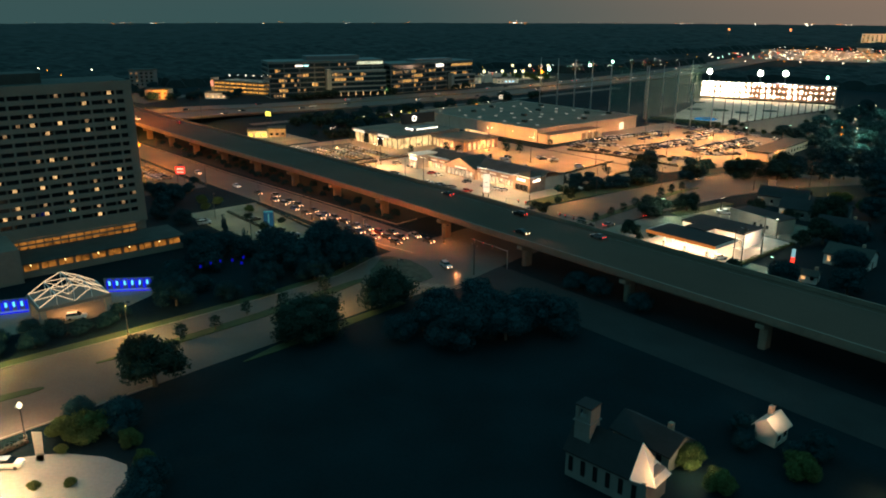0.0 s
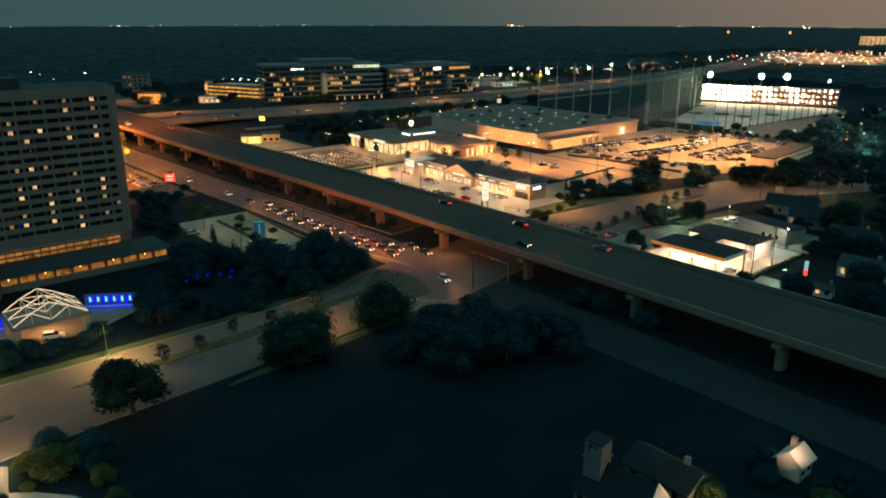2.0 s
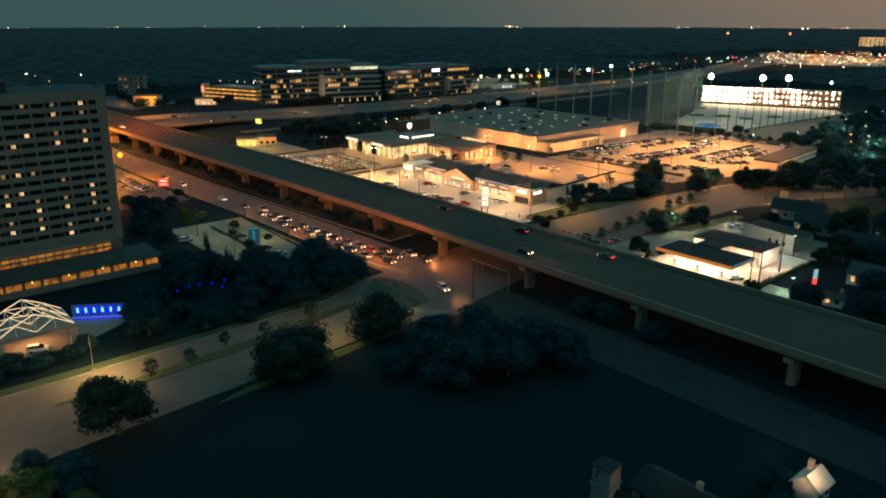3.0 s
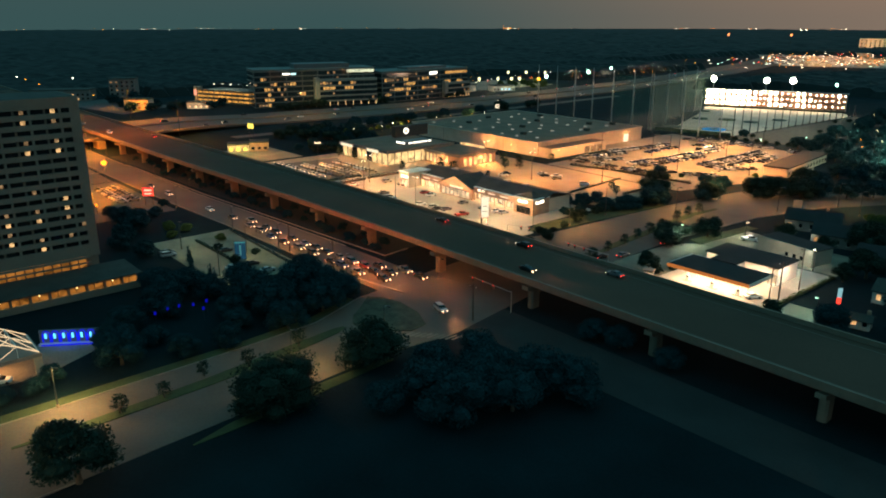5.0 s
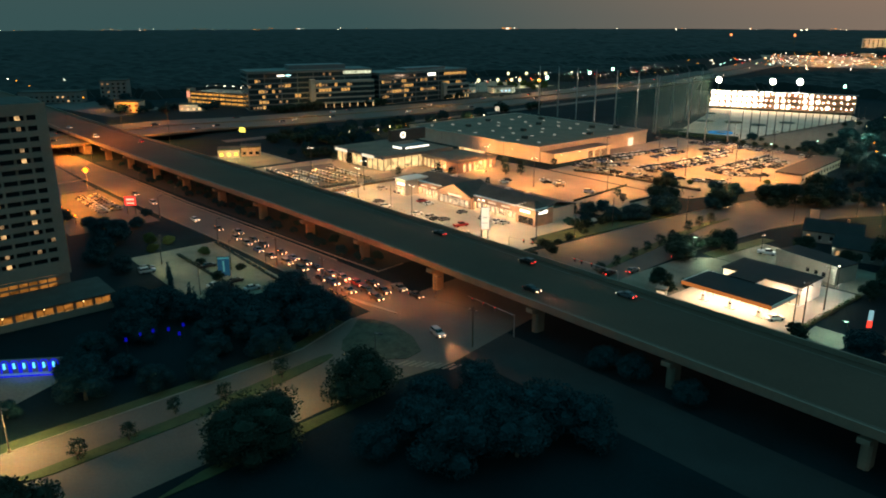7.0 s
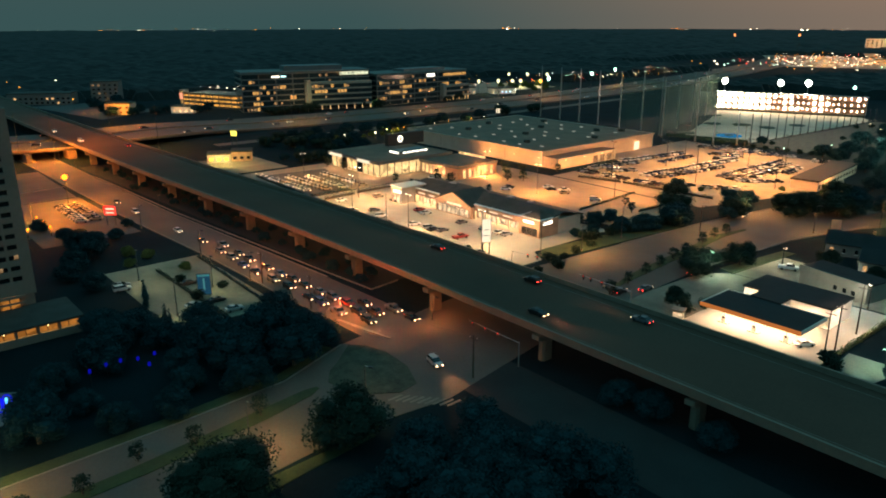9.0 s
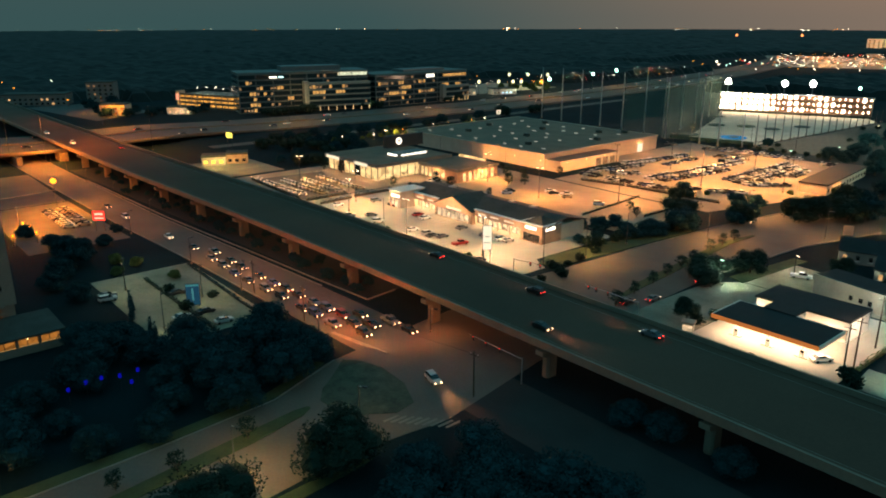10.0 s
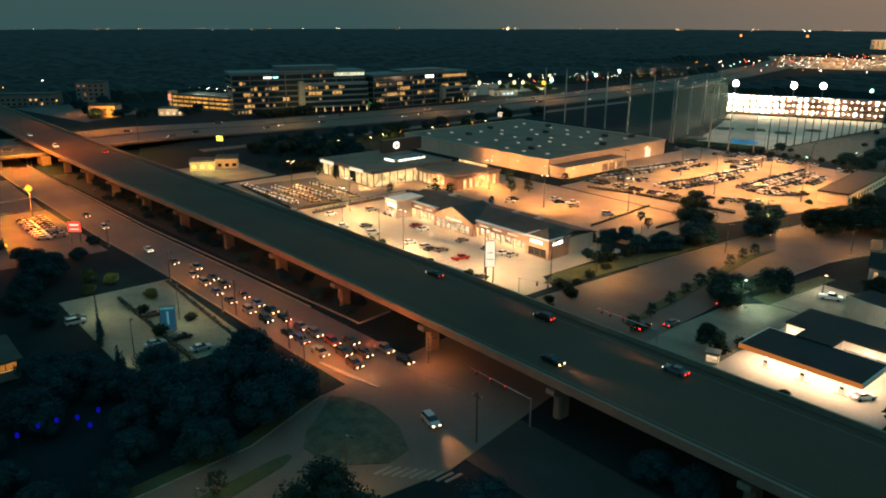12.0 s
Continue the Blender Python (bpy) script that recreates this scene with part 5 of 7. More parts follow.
# ---- hotel ----
LIT_WINDOWS = {(14, 18), (14, 14), (14, 16), (13, 16), (13, 18), (12, 12), (11, 11), (11, 12), (10, 10), (11, 14), (11, 16), (11, 18), (10, 16), (10, 13), (10, 18), (7, 12), (7, 14), (7, 13), (6, 16), (5, 18), (5, 13), (5, 12), (4, 14),
               (4, 16), (4, 18), (3, 18), (4, 10), (4, 12), (3, 14), (3, 16), (2, 14), (2, 12), (2, 10), (1, 16), (1, 18), (1, 14), (0, 16), (1, 10), (1, 11), (1, 12), (1, 9), (2, 19), (5, 9)}


def hotel():
    ox, oy = -233, 20
    root = thing("hotel", ox, oy, 0, 0, "tall concrete slab hotel with banded windows, a few lit", "building")
    part("core", bar(-20, -0.7, -60, 52.6, 0, 49.6), HOTELWALL, root)
    part("parapet", bar(-20.2, 0.05, -60.2, 53, 48.4, 50.5), HOTELWALL, root)
    part("roof_membrane", bar(-19.8, -0.4, -59.8, 52.6, 50.505, 50.56), ROOFDARK, root)
    part("penthouse", bar(-15, -5, -10, 30, 50.57, 53.4), ROOFDARK, root)
    part("end_wall", bar(-20.1, 0.03, 50.6, 53.02, 7.2, 48.4), HOTELWALL, root)
    for r in range(16):
        z0 = 7.4 if r == 0 else 11.3 + 2.56 * (r - 1) + 0.62
        z1 = 11.3 + 2.56 * r - 0.62 if r < 15 else 48.4
        part("spandrel", bar(-0.7, 0.0, -60, 50.6, z0, z1), HOTELWALL, root)
    glass = {}
    for r in range(15):
        z = 11.3 + 2.56 * r
        for k in range(5, 20):
            y = 1.7 + 3.6 * k - oy
            lit = (r, k) in LIT_WINDOWS
            kind = GLOW_ROOM if lit else GLASS_DARK
            if kind not in glass:
                glass[kind] = bar(-0.06, 0.0, -1.5, 1.5, -0.6, 0.6).mesh("window", GLASS_DARK)
            w = part("window", glass[GLASS_DARK] if GLASS_DARK in glass else glass[kind], GLASS_DARK, root)
            w.location = (-0.45, y, z)
            if lit:
                if "room" not in glass:
                    glass["room"] = bar(-0.03, 0.03, -0.55, 0.55, -0.48, 0.52).mesh("lit_curtain", GLOW_ROOM)
                dim = (r * 7 + k * 3) % 5 < 2
                if dim and "dim" not in glass:
                    glass["dim"] = bar(-0.03, 0.03, -0.5, 0.45, -0.45, 0.5).mesh("lit_curtain", GLOW_DIM)
                part("lit_curtain", glass["dim" if dim else "room"], GLOW_ROOM, w, "warm lit window").location = (0.06, 0.1, 0)
            if k % 2 == 0:
                if "pier" not in glass:
                    glass["pier"] = bar(-0.7, -0.05, -0.28, 0.28, -0.66, 0.66).mesh("pier", HOTELWALL)
                part("pier", glass["pier"], HOTELWALL, root).location = (0, y + 1.8, z)
    # lit lobby storeys
    part("upper_lobby", bar(-0.6, -0.02, 14, 49.5, 4.4, 7.3), GLOW_AMBER, root, "amber-lit glazed gallery")
    part("gallery_rail", bar(-0.02, 0.35, 14, 50.5, 5.35, 5.75), HOTELWALL, root)
    part("gallery_beam", bar(-0.02, 0.4, 14, 50.5, 6.75, 7.35), HOTELWALL, root)
    for k in range(17):
        part("mullion", bar(-0.02, 0.3, 14 + 2.2 * k, 14.22 + 2.2 * k, 4.4, 6.74), DARKSTEEL, root)
    part("podium", bar(-0.7, 13.4, 14, 58.6, 0, 1.3), HOTELWALL, root)
    part("podium_roof", bar(-0.6, 14.4, 13.6, 59.2, 4.0, 4.4), ROOFDARK, root)
    part("podium_core", bar(-0.6, 11.4, 14.4, 58.2, 1.3, 4.0), HOTELWALL, root)
    lamp = bar(-0.12, 0.12, -0.12, 0.12, -0.3, 0.3).mesh("wall_lantern", GLOW_LOBBY)
    for k in range(10):
        y = 14.2 + 4.44 * k
        w = part("lobby_window", bar(11.4, 11.6, y + 0.2, y + 4.2, 1.5, 3.6), GLOW_AMBER, root, "amber-lit lobby glazing")
        part("glazing_bar", Shape().box(11.6, 11.68, y + 2.1, y + 2.25, 1.5, 3.6).box(11.6, 11.68, y + 0.2, y + 4.2, 2.85, 2.97), DARKSTEEL, w)
        part("lobby_pier", bar(12.6, 13.3, y - 0.25, y + 0.25, 1.3, 4.0), HOTELWALL, root)
        if k % 2 == 0:
            part("wall_lantern", lamp, GLOW_LOBBY, root).location = (12.2, y + 2.2, 3.2)
    part("cove_light", bar(12.0, 12.4, 14.2, 58.4, 1.34, 1.5), GLOW_COVE, root, "amber cove light")
    part("terrace_rail", bar(13.3, 13.4, 14.0, 58.6, 1.3, 1.9), HOTELWALL, root)
    part("stair_wing", bar(-0.5, 17, 3, 13.5, 0, 9.5), HOTELWALL, root)


hotel()


def porte_cochere():
    root = thing("entrance_canopy", -184, 37.4, 0, 0, "white lattice entrance canopy on masonry piers, lit from inside", "canopy")
    part("roof_slab", bar(-7, 5, -8, 8, 4.4, 5.2), FACADE, root, "dark canopy edge")
    for x in (-6.2, 4.2):
        for y in (-7.2, 7.2):
            part("pier", bar(x - 0.7, x + 0.7, y - 0.7, y + 0.7, 0, 4.4), FACADE_PALE, root)
    part("downlight", bar(-4, 2, -5, 5, 4.32, 4.39), GLOW_ROOM, root)
    xs, ys = (-6.6, -1.0, 4.6), (-7.6, -3.8, 0, 3.8, 7.6)

    def top(y):
        return 5.3 + 4.0 * (1 - abs(y) / 7.6) ** 0.8

    # chords, diagonals and braces glow by themselves in place of light on them
    for x in xs:
        for a, b in zip(ys, ys[1:]):
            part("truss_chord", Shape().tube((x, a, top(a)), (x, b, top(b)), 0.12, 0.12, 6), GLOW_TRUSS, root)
        for y in ys[1:-1]:
            part("truss_strut", Shape().tube((x, y, 5.2), (x, y, top(y)), 0.1, 0.1, 6), WHITEPAINT, root)
        for a, b in ((-7.6, -3.8), (0, -3.8), (0, 3.8), (7.6, 3.8)):
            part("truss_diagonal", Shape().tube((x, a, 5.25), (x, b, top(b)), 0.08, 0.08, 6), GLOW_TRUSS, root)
    for y in ys:
        part("purlin", Shape().tube((xs[0], y, top(y)), (xs[-1], y, top(y)), 0.13, 0.13, 6), WHITEPAINT, root)
    for a, b in zip(ys, ys[1:]):
        for x0, x1 in zip(xs, xs[1:]):
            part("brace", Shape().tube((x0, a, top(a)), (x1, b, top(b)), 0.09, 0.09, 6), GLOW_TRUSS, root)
    lamp_light("AREA", -185, 37.4, 4.2, 420, (1, 0.5, 0.22), 6, None, 170)
    lamp_light("POINT", -185, 37.4, 6.0, 25, NEUTRAL, 0.6)


porte_cochere()


def arcade(x0, y0, x1, y1, count):
    length = math.hypot(x1 - x0, y1 - y0)
    root = thing("arcade_wall", (x0 + x1) / 2, (y0 + y1) / 2, 0, math.degrees(math.atan2(y1 - y0, x1 - x0)), "garden arcade wall washed in deep blue light", "wall")
    h = length / 2
    part("wall", bar(-h - 0.6, h + 0.6, 0.0, 0.5, 0, 3.4), FACADE, root)
    part("plinth", bar(-h - 0.6, h + 0.6, -1.0, 0.0, 0, 0.5), PALEWALL, root)
    part("plinth_tube", bar(-h, h, -1.06, -1.003, 0.1, 0.4), GLOW_BLUE, root)
    step = length / count
    for k in range(count):
        c = -h + (k + 0.5) * step
        a = Shape().box(c - step * 0.46, c - step * 0.34, -0.2, -0.003, 0.5, 2.5).box(c + step * 0.34, c + step * 0.46, -0.2, -0.003, 0.5, 2.5)
        for i in range(6):
            t0, t1 = math.pi * i / 6, math.pi * (i + 1) / 6
            a.tube((c + step * 0.4 * math.cos(t0), -0.1, 2.5 + step * 0.4 * math.sin(t0)), (c + step * 0.4 * math.cos(t1), -0.1, 2.5 + step * 0.4 * math.sin(t1)), 0.1, 0.1, 5)
        part("arch", a, GLOW_BLUE, root, "blue glowing arch")
        part("lantern", Shape().tube((c, -0.45, 1.7), (c, -0.45, 2.8), 0.26, 0.2, 8), GLOW_CYAN, root, "cyan lantern")
    nx, ny = (y1 - y0) / length, -(x1 - x0) / length
    lamp_light("AREA", (x0 + x1) / 2 + 3 * nx, (y0 + y1) / 2 + 3 * ny, 2.6, 60, (0.01, 0.03, 1), 5, ((x0 + x1) / 2, (y0 + y1) / 2, 1.2), 170)


arcade(-195.7, 48.8, -189.4, 58.4, 6)
arcade(-197, 21.5, -193.5, 31.2, 6)
lamp_light("POINT", -187, 61.5, 2.5, 60, (0.3, 1, 0.6), 0.3)


# ---- shopping centre ----
def glazed(root, y, x0, x1, z0, z1, count, glow, name="shop_window", face=-1):
    """A row of lit shop panes with dark frames in a wall that faces -y."""
    step = (x1 - x0) / count
    for k in range(count):
        a, b = x0 + k * step, x0 + (k + 1) * step
        w = part(name, bar(a + 0.12, b - 0.12, y + 0.02 * face, y + 0.05, z0, z1), glow, root)
        part("frame", Shape().box(a, a + 0.12, y + 0.08 * face, y + 0.06, z0 - 0.1, z1 + 0.1).box(b - 0.12, b, y + 0.08 * face, y + 0.06, z0 - 0.1, z1 + 0.1).box(a, b, y + 0.08 * face, y + 0.06, z1, z1 + 0.1).box(a + 0.12, b - 0.12, y + 0.06 * face, y + 0.06, z0 + (z1 - z0) * 0.72, z0 + (z1 - z0) * 0.72 + 0.08), DARKSTEEL, w)


def shopping_centre():
    root = thing("shopping_centre", -238, 225, 0, 0, "long one-storey brick and stucco shopping strip, dark roof, bright shopfronts", "building")
    # local: x -36..36, front at y = -10
    part("wall", bar(-36, 36, -7, 11, 0, 5.0), STUCCO, root)
    part("roof", Shape().gable(-36.5, 36.5, -8.5, 11.6, 5.05, 7.4, "x", 0.2, 0.3), ROOFDARK, root, "dark shingle roof")
    part("front_parapet", bar(-30, -16, -9.4, -8.6, 3.3, 5.6), BRICK, root, "brick parapet band")
    part("front_parapet", bar(4, 27, -9.4, -8.6, 3.3, 5.4), BRICK, root, "brick parapet band")
    part("coping", bar(-30.1, -15.9, -9.6, -8.4, 5.6, 5.85), WHITEPAINT, root)
    part("coping", bar(3.9, 27.1, -9.6, -8.4, 5.4, 5.65), WHITEPAINT, root)
    part("soffit", bar(-30, 27, -9.3, -7.0, 3.15, 3.3), PALEWALL, root)
    part("corner_tower", bar(-37.2, -30.4, -15.8, -4, 0, 6.4), STUCCO, root)
    part("corner_tower", bar(27, 36.4, -10.2, -1, 0, 5.9), BRICK, root, "brick corner block")
    part("tower_coping", bar(-37.5, -30.1, -16.1, -3.7, 6.4, 6.7), WHITEPAINT, root)
    part("tower_coping", bar(26.7, 36.7, -10.5, -0.7, 5.9, 6.2), WHITEPAINT, root)
    part("tower_roof", Shape().add([(27.5, -9.7, 6.2), (36, -9.7, 6.2), (36, -1.5, 6.2), (27.5, -1.5, 6.2), (31.8, -5.6, 8.2)], [(0, 1, 4), (1, 2, 4), (2, 3, 4), (3, 0, 4), (0, 3, 2, 1)]), ROOFDARK, root)
    # central gable with stepped-out front
    g = Shape().add([(-16, -10.6, 0), (4, -10.6, 0), (4, -10.6, 4.6), (-6, -10.6, 8.3), (-16, -10.6, 4.6), (-16, -9.6, 0), (4, -9.6, 0), (4, -9.6, 4.6), (-6, -9.6, 8.3), (-16, -9.6, 4.6)],
                    [(0, 1, 2, 3, 4), (9, 8, 7, 6, 5), (0, 5, 6, 1), (1, 6, 7, 2), (2, 7, 8, 3), (3, 8, 9, 4), (4, 9, 5, 0)])
    part("gable_front", g, BRICK, root, "brick gable front")
    part("gable_roof", Shape().gable(-16, 4, -10.8, 3, 4.7, 8.6, "y", 0.3, 0.3), ROOFDARK, root)
    part("gable_sign", bar(-9.5, -1.5, -10.72, -10.62, 3.7, 4.4), GLOW_SIGNDIM, root)
    for x in (-33.2, 31.5):
        part("sign_board", bar(x - 2.4, x + 2.4, -15.96 if x < 0 else -10.36, -15.82 if x < 0 else -10.22, 4.3, 5.2), GLOW_SIGN, root)
    part("side_sign", bar(36.42, 36.55, -8.6, -4.2, 4.2, 5.3), GLOW_SIGN, root)
    for x, w in ((-26, 4), (-20, 3.4), (8, 4), (14, 4), (21, 4.6)):
        part("sign_lettering", bar(x - w / 2, x + w / 2, -9.5, -9.42, 4.05, 4.6), GLOW_LETTER, root)
    glazed(root, -7.03, -30, -16, 0.3, 2.9, 7, GLOW_SHOP)
    glazed(root, -10.63, -14.5, 2.5, 0.3, 3.1, 7, GLOW_SHOP)
    glazed(root, -7.03, 4, 27, 0.3, 2.9, 10, GLOW_SHOP)
    glazed(root, -15.83, -36.4, -31.2, 0.3, 3.4, 2, GLOW_SHOP)
    glazed(root, -10.23, 28.4, 35.4, 0.3, 2.8, 3, GLASS_DARK)
    for x in (-30, -25.3, -20.7, -16.2, 4.2, 9.9, 15.6, 21.3, 26.8):
        part("column", bar(x - 0.3, x + 0.3, -9.4, -8.7, 0, 3.2), STUCCO, root)
    for x in (-22, 10, 20):
        part("roof_unit", bar(x - 1, x + 1, 2, 4.4, 6.4, 7.6), STEEL, root)
    for x, w in ((-23, 13), (-6, 18), (15.5, 21)):
        part("soffit_light", bar(x - w / 2, x + w / 2, -8.6, -8.3, 3.06, 3.14), GLOW_TUBE, root)
    panel_light(-268, -254.2, 215.7, 217.6, 3.0, 1000, NEUTRAL)
    panel_light(-233.8, -211.2, 215.7, 217.6, 3.0, 1400, NEUTRAL)
    lamp_light("AREA", -244, 203, 8.0, 1800, NEUTRAL, 3, (-244, 214.4, 3.5), 120)
    lamp_light("AREA", -206, 203, 8.0, 1800, NEUTRAL, 3, (-206, 214.4, 3.5), 120)
    lamp_light("AREA", -271, 199, 8.0, 1500, NEUTRAL, 3, (-271, 209.2, 3.5), 120)


shopping_centre()


# ---- dealership ----
def dealership():
    root = thing("car_showroom", -335, 253, 0, 0, "glazed car showroom with a flat grey roof, brightly lit inside", "building")
    # local: x -21..20, y -21..22
    part("back_wall", bar(-20.5, 19.5, 18, 21.5, 0, 6.2), CLADDING, root)
    part("side_wall", bar(-20.8, -20.2, -20.5, 21.5, 0, 6.2), CLADDING, root)
    part("floor", bar(-20, 19.6, -20.6, 18, 0, 0.15), PALEWALL, root)
    part("roof", bar(-21.5, 20.8, -21.8, 22, 6.2, 7.2), ROOFGREY, root)
    part("fascia", Shape().box(-21.7, 21, -22.0, -21.8, 6.0, 7.4).box(20.8, 21.0, -21.8, 22.2, 6.0, 7.4), CLADDING, root)
    for k in range(9):
        a = -20 + 4.4 * k
        part("front_window", bar(a + 0.1, a + 4.3, -20.6, -20.5, 0.3, 5.9), GLOW_SHOWROOM if k not in (2, 5) else GLASS_DARK, root)
        part("front_mullion", bar(a - 0.12, a + 0.1, -20.9, -20.4, 0, 6.2), DARKSTEEL, root)
    for k in range(9):
        a = -20.4 + 4.2 * k
        part("side_window", bar(19.5, 19.6, a + 0.1, a + 4.1, 0.3, 5.9), GLOW_SHOWROOM, root)
        part("side_mullion", bar(19.4, 19.9, a - 0.12, a + 0.1, 0, 6.2), DARKSTEEL, root)
    part("front_sign", bar(-20, -9, -22.2, -22.02, 5.6, 7.0), GLOW_SIGNDIM, root)
    part("front_sign", bar(4, 14, -22.2, -22.02, 5.6, 7.0), GLOW_SIGNDIM, root)
    part("clerestory", bar(2, 10, -2, 16, 7.2, 8.3), CLADDING, root)
    for k in range(6):
        part("clerestory_light", bar(10.02, 10.1, 0.2 + 2.6 * k, 2.2 + 2.6 * k, 7.35, 8.1), GLOW_SIGN, root)
    part("clerestory_sign", bar(2.4, 9.6, -2.14, -2.02, 7.4, 8.2), GLOW_SIGN, root)
    tower = part("logo_tower", bar(-15, -12, 8, 31, 7.2, 13.2), DARKSTEEL, root, "tall dark sign wall")
    part("logo_disc", Shape().tube((-12, 15.5, 10.3), (-11.8, 15.5, 10.3), 1.7, 1.7, 24), GLOW_SIGN, tower, "round white emblem")
    part("logo_ring", Shape().tube((-11.79, 15.5, 10.3), (-11.74, 15.5, 10.3), 1.2, 1.2, 24).tube((-11.73, 15.5, 10.3), (-11.70, 15.5, 10.3), 1.0, 1.0, 24), GLOW_SIGNDIM, tower)
    part("logo_mark", Shape().box(-11.7, -11.66, 14.9, 15.2, 9.5, 11.0).box(-11.7, -11.66, 15.8, 16.1, 9.5, 11.0), DARKSTEEL, tower)
    for x, y in ((-318, 228), (-348, 226.5)):
        lamp_light("AREA", x, y, 5.5, 900, NEUTRAL, 2, (x, y + 2, 0), 170)
    lamp_light("AREA", -311.5, 243, 5.5, 1100, NEUTRAL, 2, (-310, 243, 0), 170)

    wing = thing("service_reception", -301.5, 267.5, 0, 0, "low brick service wing with tall lit windows", "building")
    part("wall", bar(-13, 13.5, -12, 12.5, 0, 5.4), BRICK, wing)
    part("roof", bar(-13.2, 13.8, -12.3, 12.8, 5.4, 6.0), ROOFGREY, wing)
    part("fascia", Shape().box(-13.3, 13.9, -12.5, -12.3, 5.0, 6.2).box(13.8, 14.0, -12.3, 12.9, 5.0, 6.2), CLADDING, wing)
    for k in range(6):
        a = -12 + 2.9 * k
        part("tall_window", bar(a + 0.3, a + 2.4, -12.06, -11.96, 0.4, 4.5), GLOW_SHOWROOM, wing)
        part("pilaster", bar(a - 0.25, a + 0.3, -12.35, -12.0, 0, 5.0), BRICK, wing)
    for k in range(6):
        a = -9 + 3.4 * k
        part("tall_window", bar(13.46, 13.56, a + 0.4, a + 2.0, 0.4, 4.3), GLOW_SHOWROOM, wing)
    part("roof_light_strip", bar(-12, 6, 11.6, 12.4, 6.0, 6.9), GLOW_SHOWROOM, wing)
    lamp_light("AREA", -300, 252.5, 5.2, 2000, WARM, 2, (-300, 254, 0), 170)
    lamp_light("AREA", -285, 270, 5.2, 2200, WARM, 2, (-286, 270, 0), 170)

    shed = thing("warehouse_store", -330, 307, 0, 0, "very large flat-roofed retail shed with pale walls and rooflights", "building")
    part("wall", bar(-60, 46, 0, 92, 0, 7.2), STUCCO, shed)
    part("roof", bar(-60.2, 46.2, -0.2, 92.2, 7.2, 7.5), ROOFGREY, shed)
    part("parapet", Shape().box(-60.3, 46.4, -0.5, -0.2, 6.9, 7.75).box(46.2, 46.5, -0.2, 92.4, 6.9, 7.75).box(-60.5, -60.2, -0.2, 92.4, 6.9, 7.75).box(-60.2, 46.2, 92.2, 92.5, 6.9, 7.75), STUCCO, shed)
    part("side_bay", bar(46.5, 55.5, 0.6, 45.5, 0, 4.8), STUCCO, shed)
    part("side_bay_roof", bar(46.5, 55.8, 0.3, 45.8, 4.8, 5.1), ROOFGREY, shed)
    part("side_bay_coping", Shape().box(55.8, 56.1, 0.0, 46.1, 4.5, 5.3).box(46.5, 55.8, 0.0, 0.3, 4.5, 5.3), STUCCO, shed)
    light = bar(-0.9, 0.9, -0.45, 0.45, 0, 0.35).mesh("rooflight", GLOW_SKYLIGHT)
    for i in range(8):
        for j in range(6):
            x, y = -50 + 12.5 * i + (j % 2) * 5, 9 + 14 * j
            x, y = x + 2.0 * math.sin(7.0 * i + 3 * j), y + 2.0 * math.sin(5.0 * j + 2 * i)
            if x < 43 and (i * 5 + j * 3) % 7 < 5:
                part("rooflight", light, GLOW_SKYLIGHT, shed).location = (x, y, 7.5)
    for x, y in ((-34, 22), (0, 34), (20, 14), (-12, 60), (18, 74), (-44, 48), (34, 52), (28, 84), (-28, 80)):
        unit = part("roof_unit", bar(x, x + 3, y, y + 2, 7.5, 8.9), ROOFDARK, shed)
        part("unit_fan", Shape().tube((x + 1.5, y + 1, 8.9), (x + 1.5, y + 1, 9.05), 0.7, 0.7, 12), DARKSTEEL, unit)
    part("dock_door", bar(46.5, 46.58, 74, 78.5, 0.2, 4.6), GLOW_SIGNDIM, shed)
    for y in (29, 34.5, 40):
        door = part("dock_door", bar(55.5, 55.6, y - 1.9, y + 1.9, 0.2, 3.6), GLOW_DIM, shed, "pale lit roller door")
        part("door_rail", Shape().box(55.6, 55.66, y - 2.0, y - 1.9, 0, 3.7).box(55.6, 55.66, y + 1.9, y + 2.0, 0, 3.7), STEEL, door)
    part("panel_joint", Shape().box(-30.1, -29.9, -0.06, -0.01, 0, 6.9).box(-5.1, -4.9, -0.06, -0.01, 0, 6.9).box(20.4, 20.6, -0.06, -0.01, 0, 6.9), KERB, shed)
    for x in (10, 27, 44):
        part("wall_lamp", bar(x - 0.15, x + 0.15, -0.3 if x < 46 else 0.3, -0.02 if x < 46 else 0.58, 4.2, 4.4), GLOW_TUBE, shed)
        # unseen light set well out from the front wall to brighten it evenly
        lamp_light("AREA", -330 + x, 307 - 9, 4.0, 1250, WARM, 3, (-330 + x, 307, 2.5), 140)
    for y in (6, 20, 34):
        part("wall_lamp", bar(55.52, 55.8, y - 0.15, y + 0.15, 4.1, 4.3), GLOW_TUBE, shed)
        # unseen light out in the lot, aimed back at the side bay
        lamp_light("AREA", -330 + 64.5, 307 + y, 4.0, 800, WARM, 3, (-330 + 55.5, 307 + y, 2.0), 140)
    lamp_light("AREA", -281.5, 383, 5.5, 500, WARM, 1.2, (-283.8, 383, 1.5), 160)


dealership()


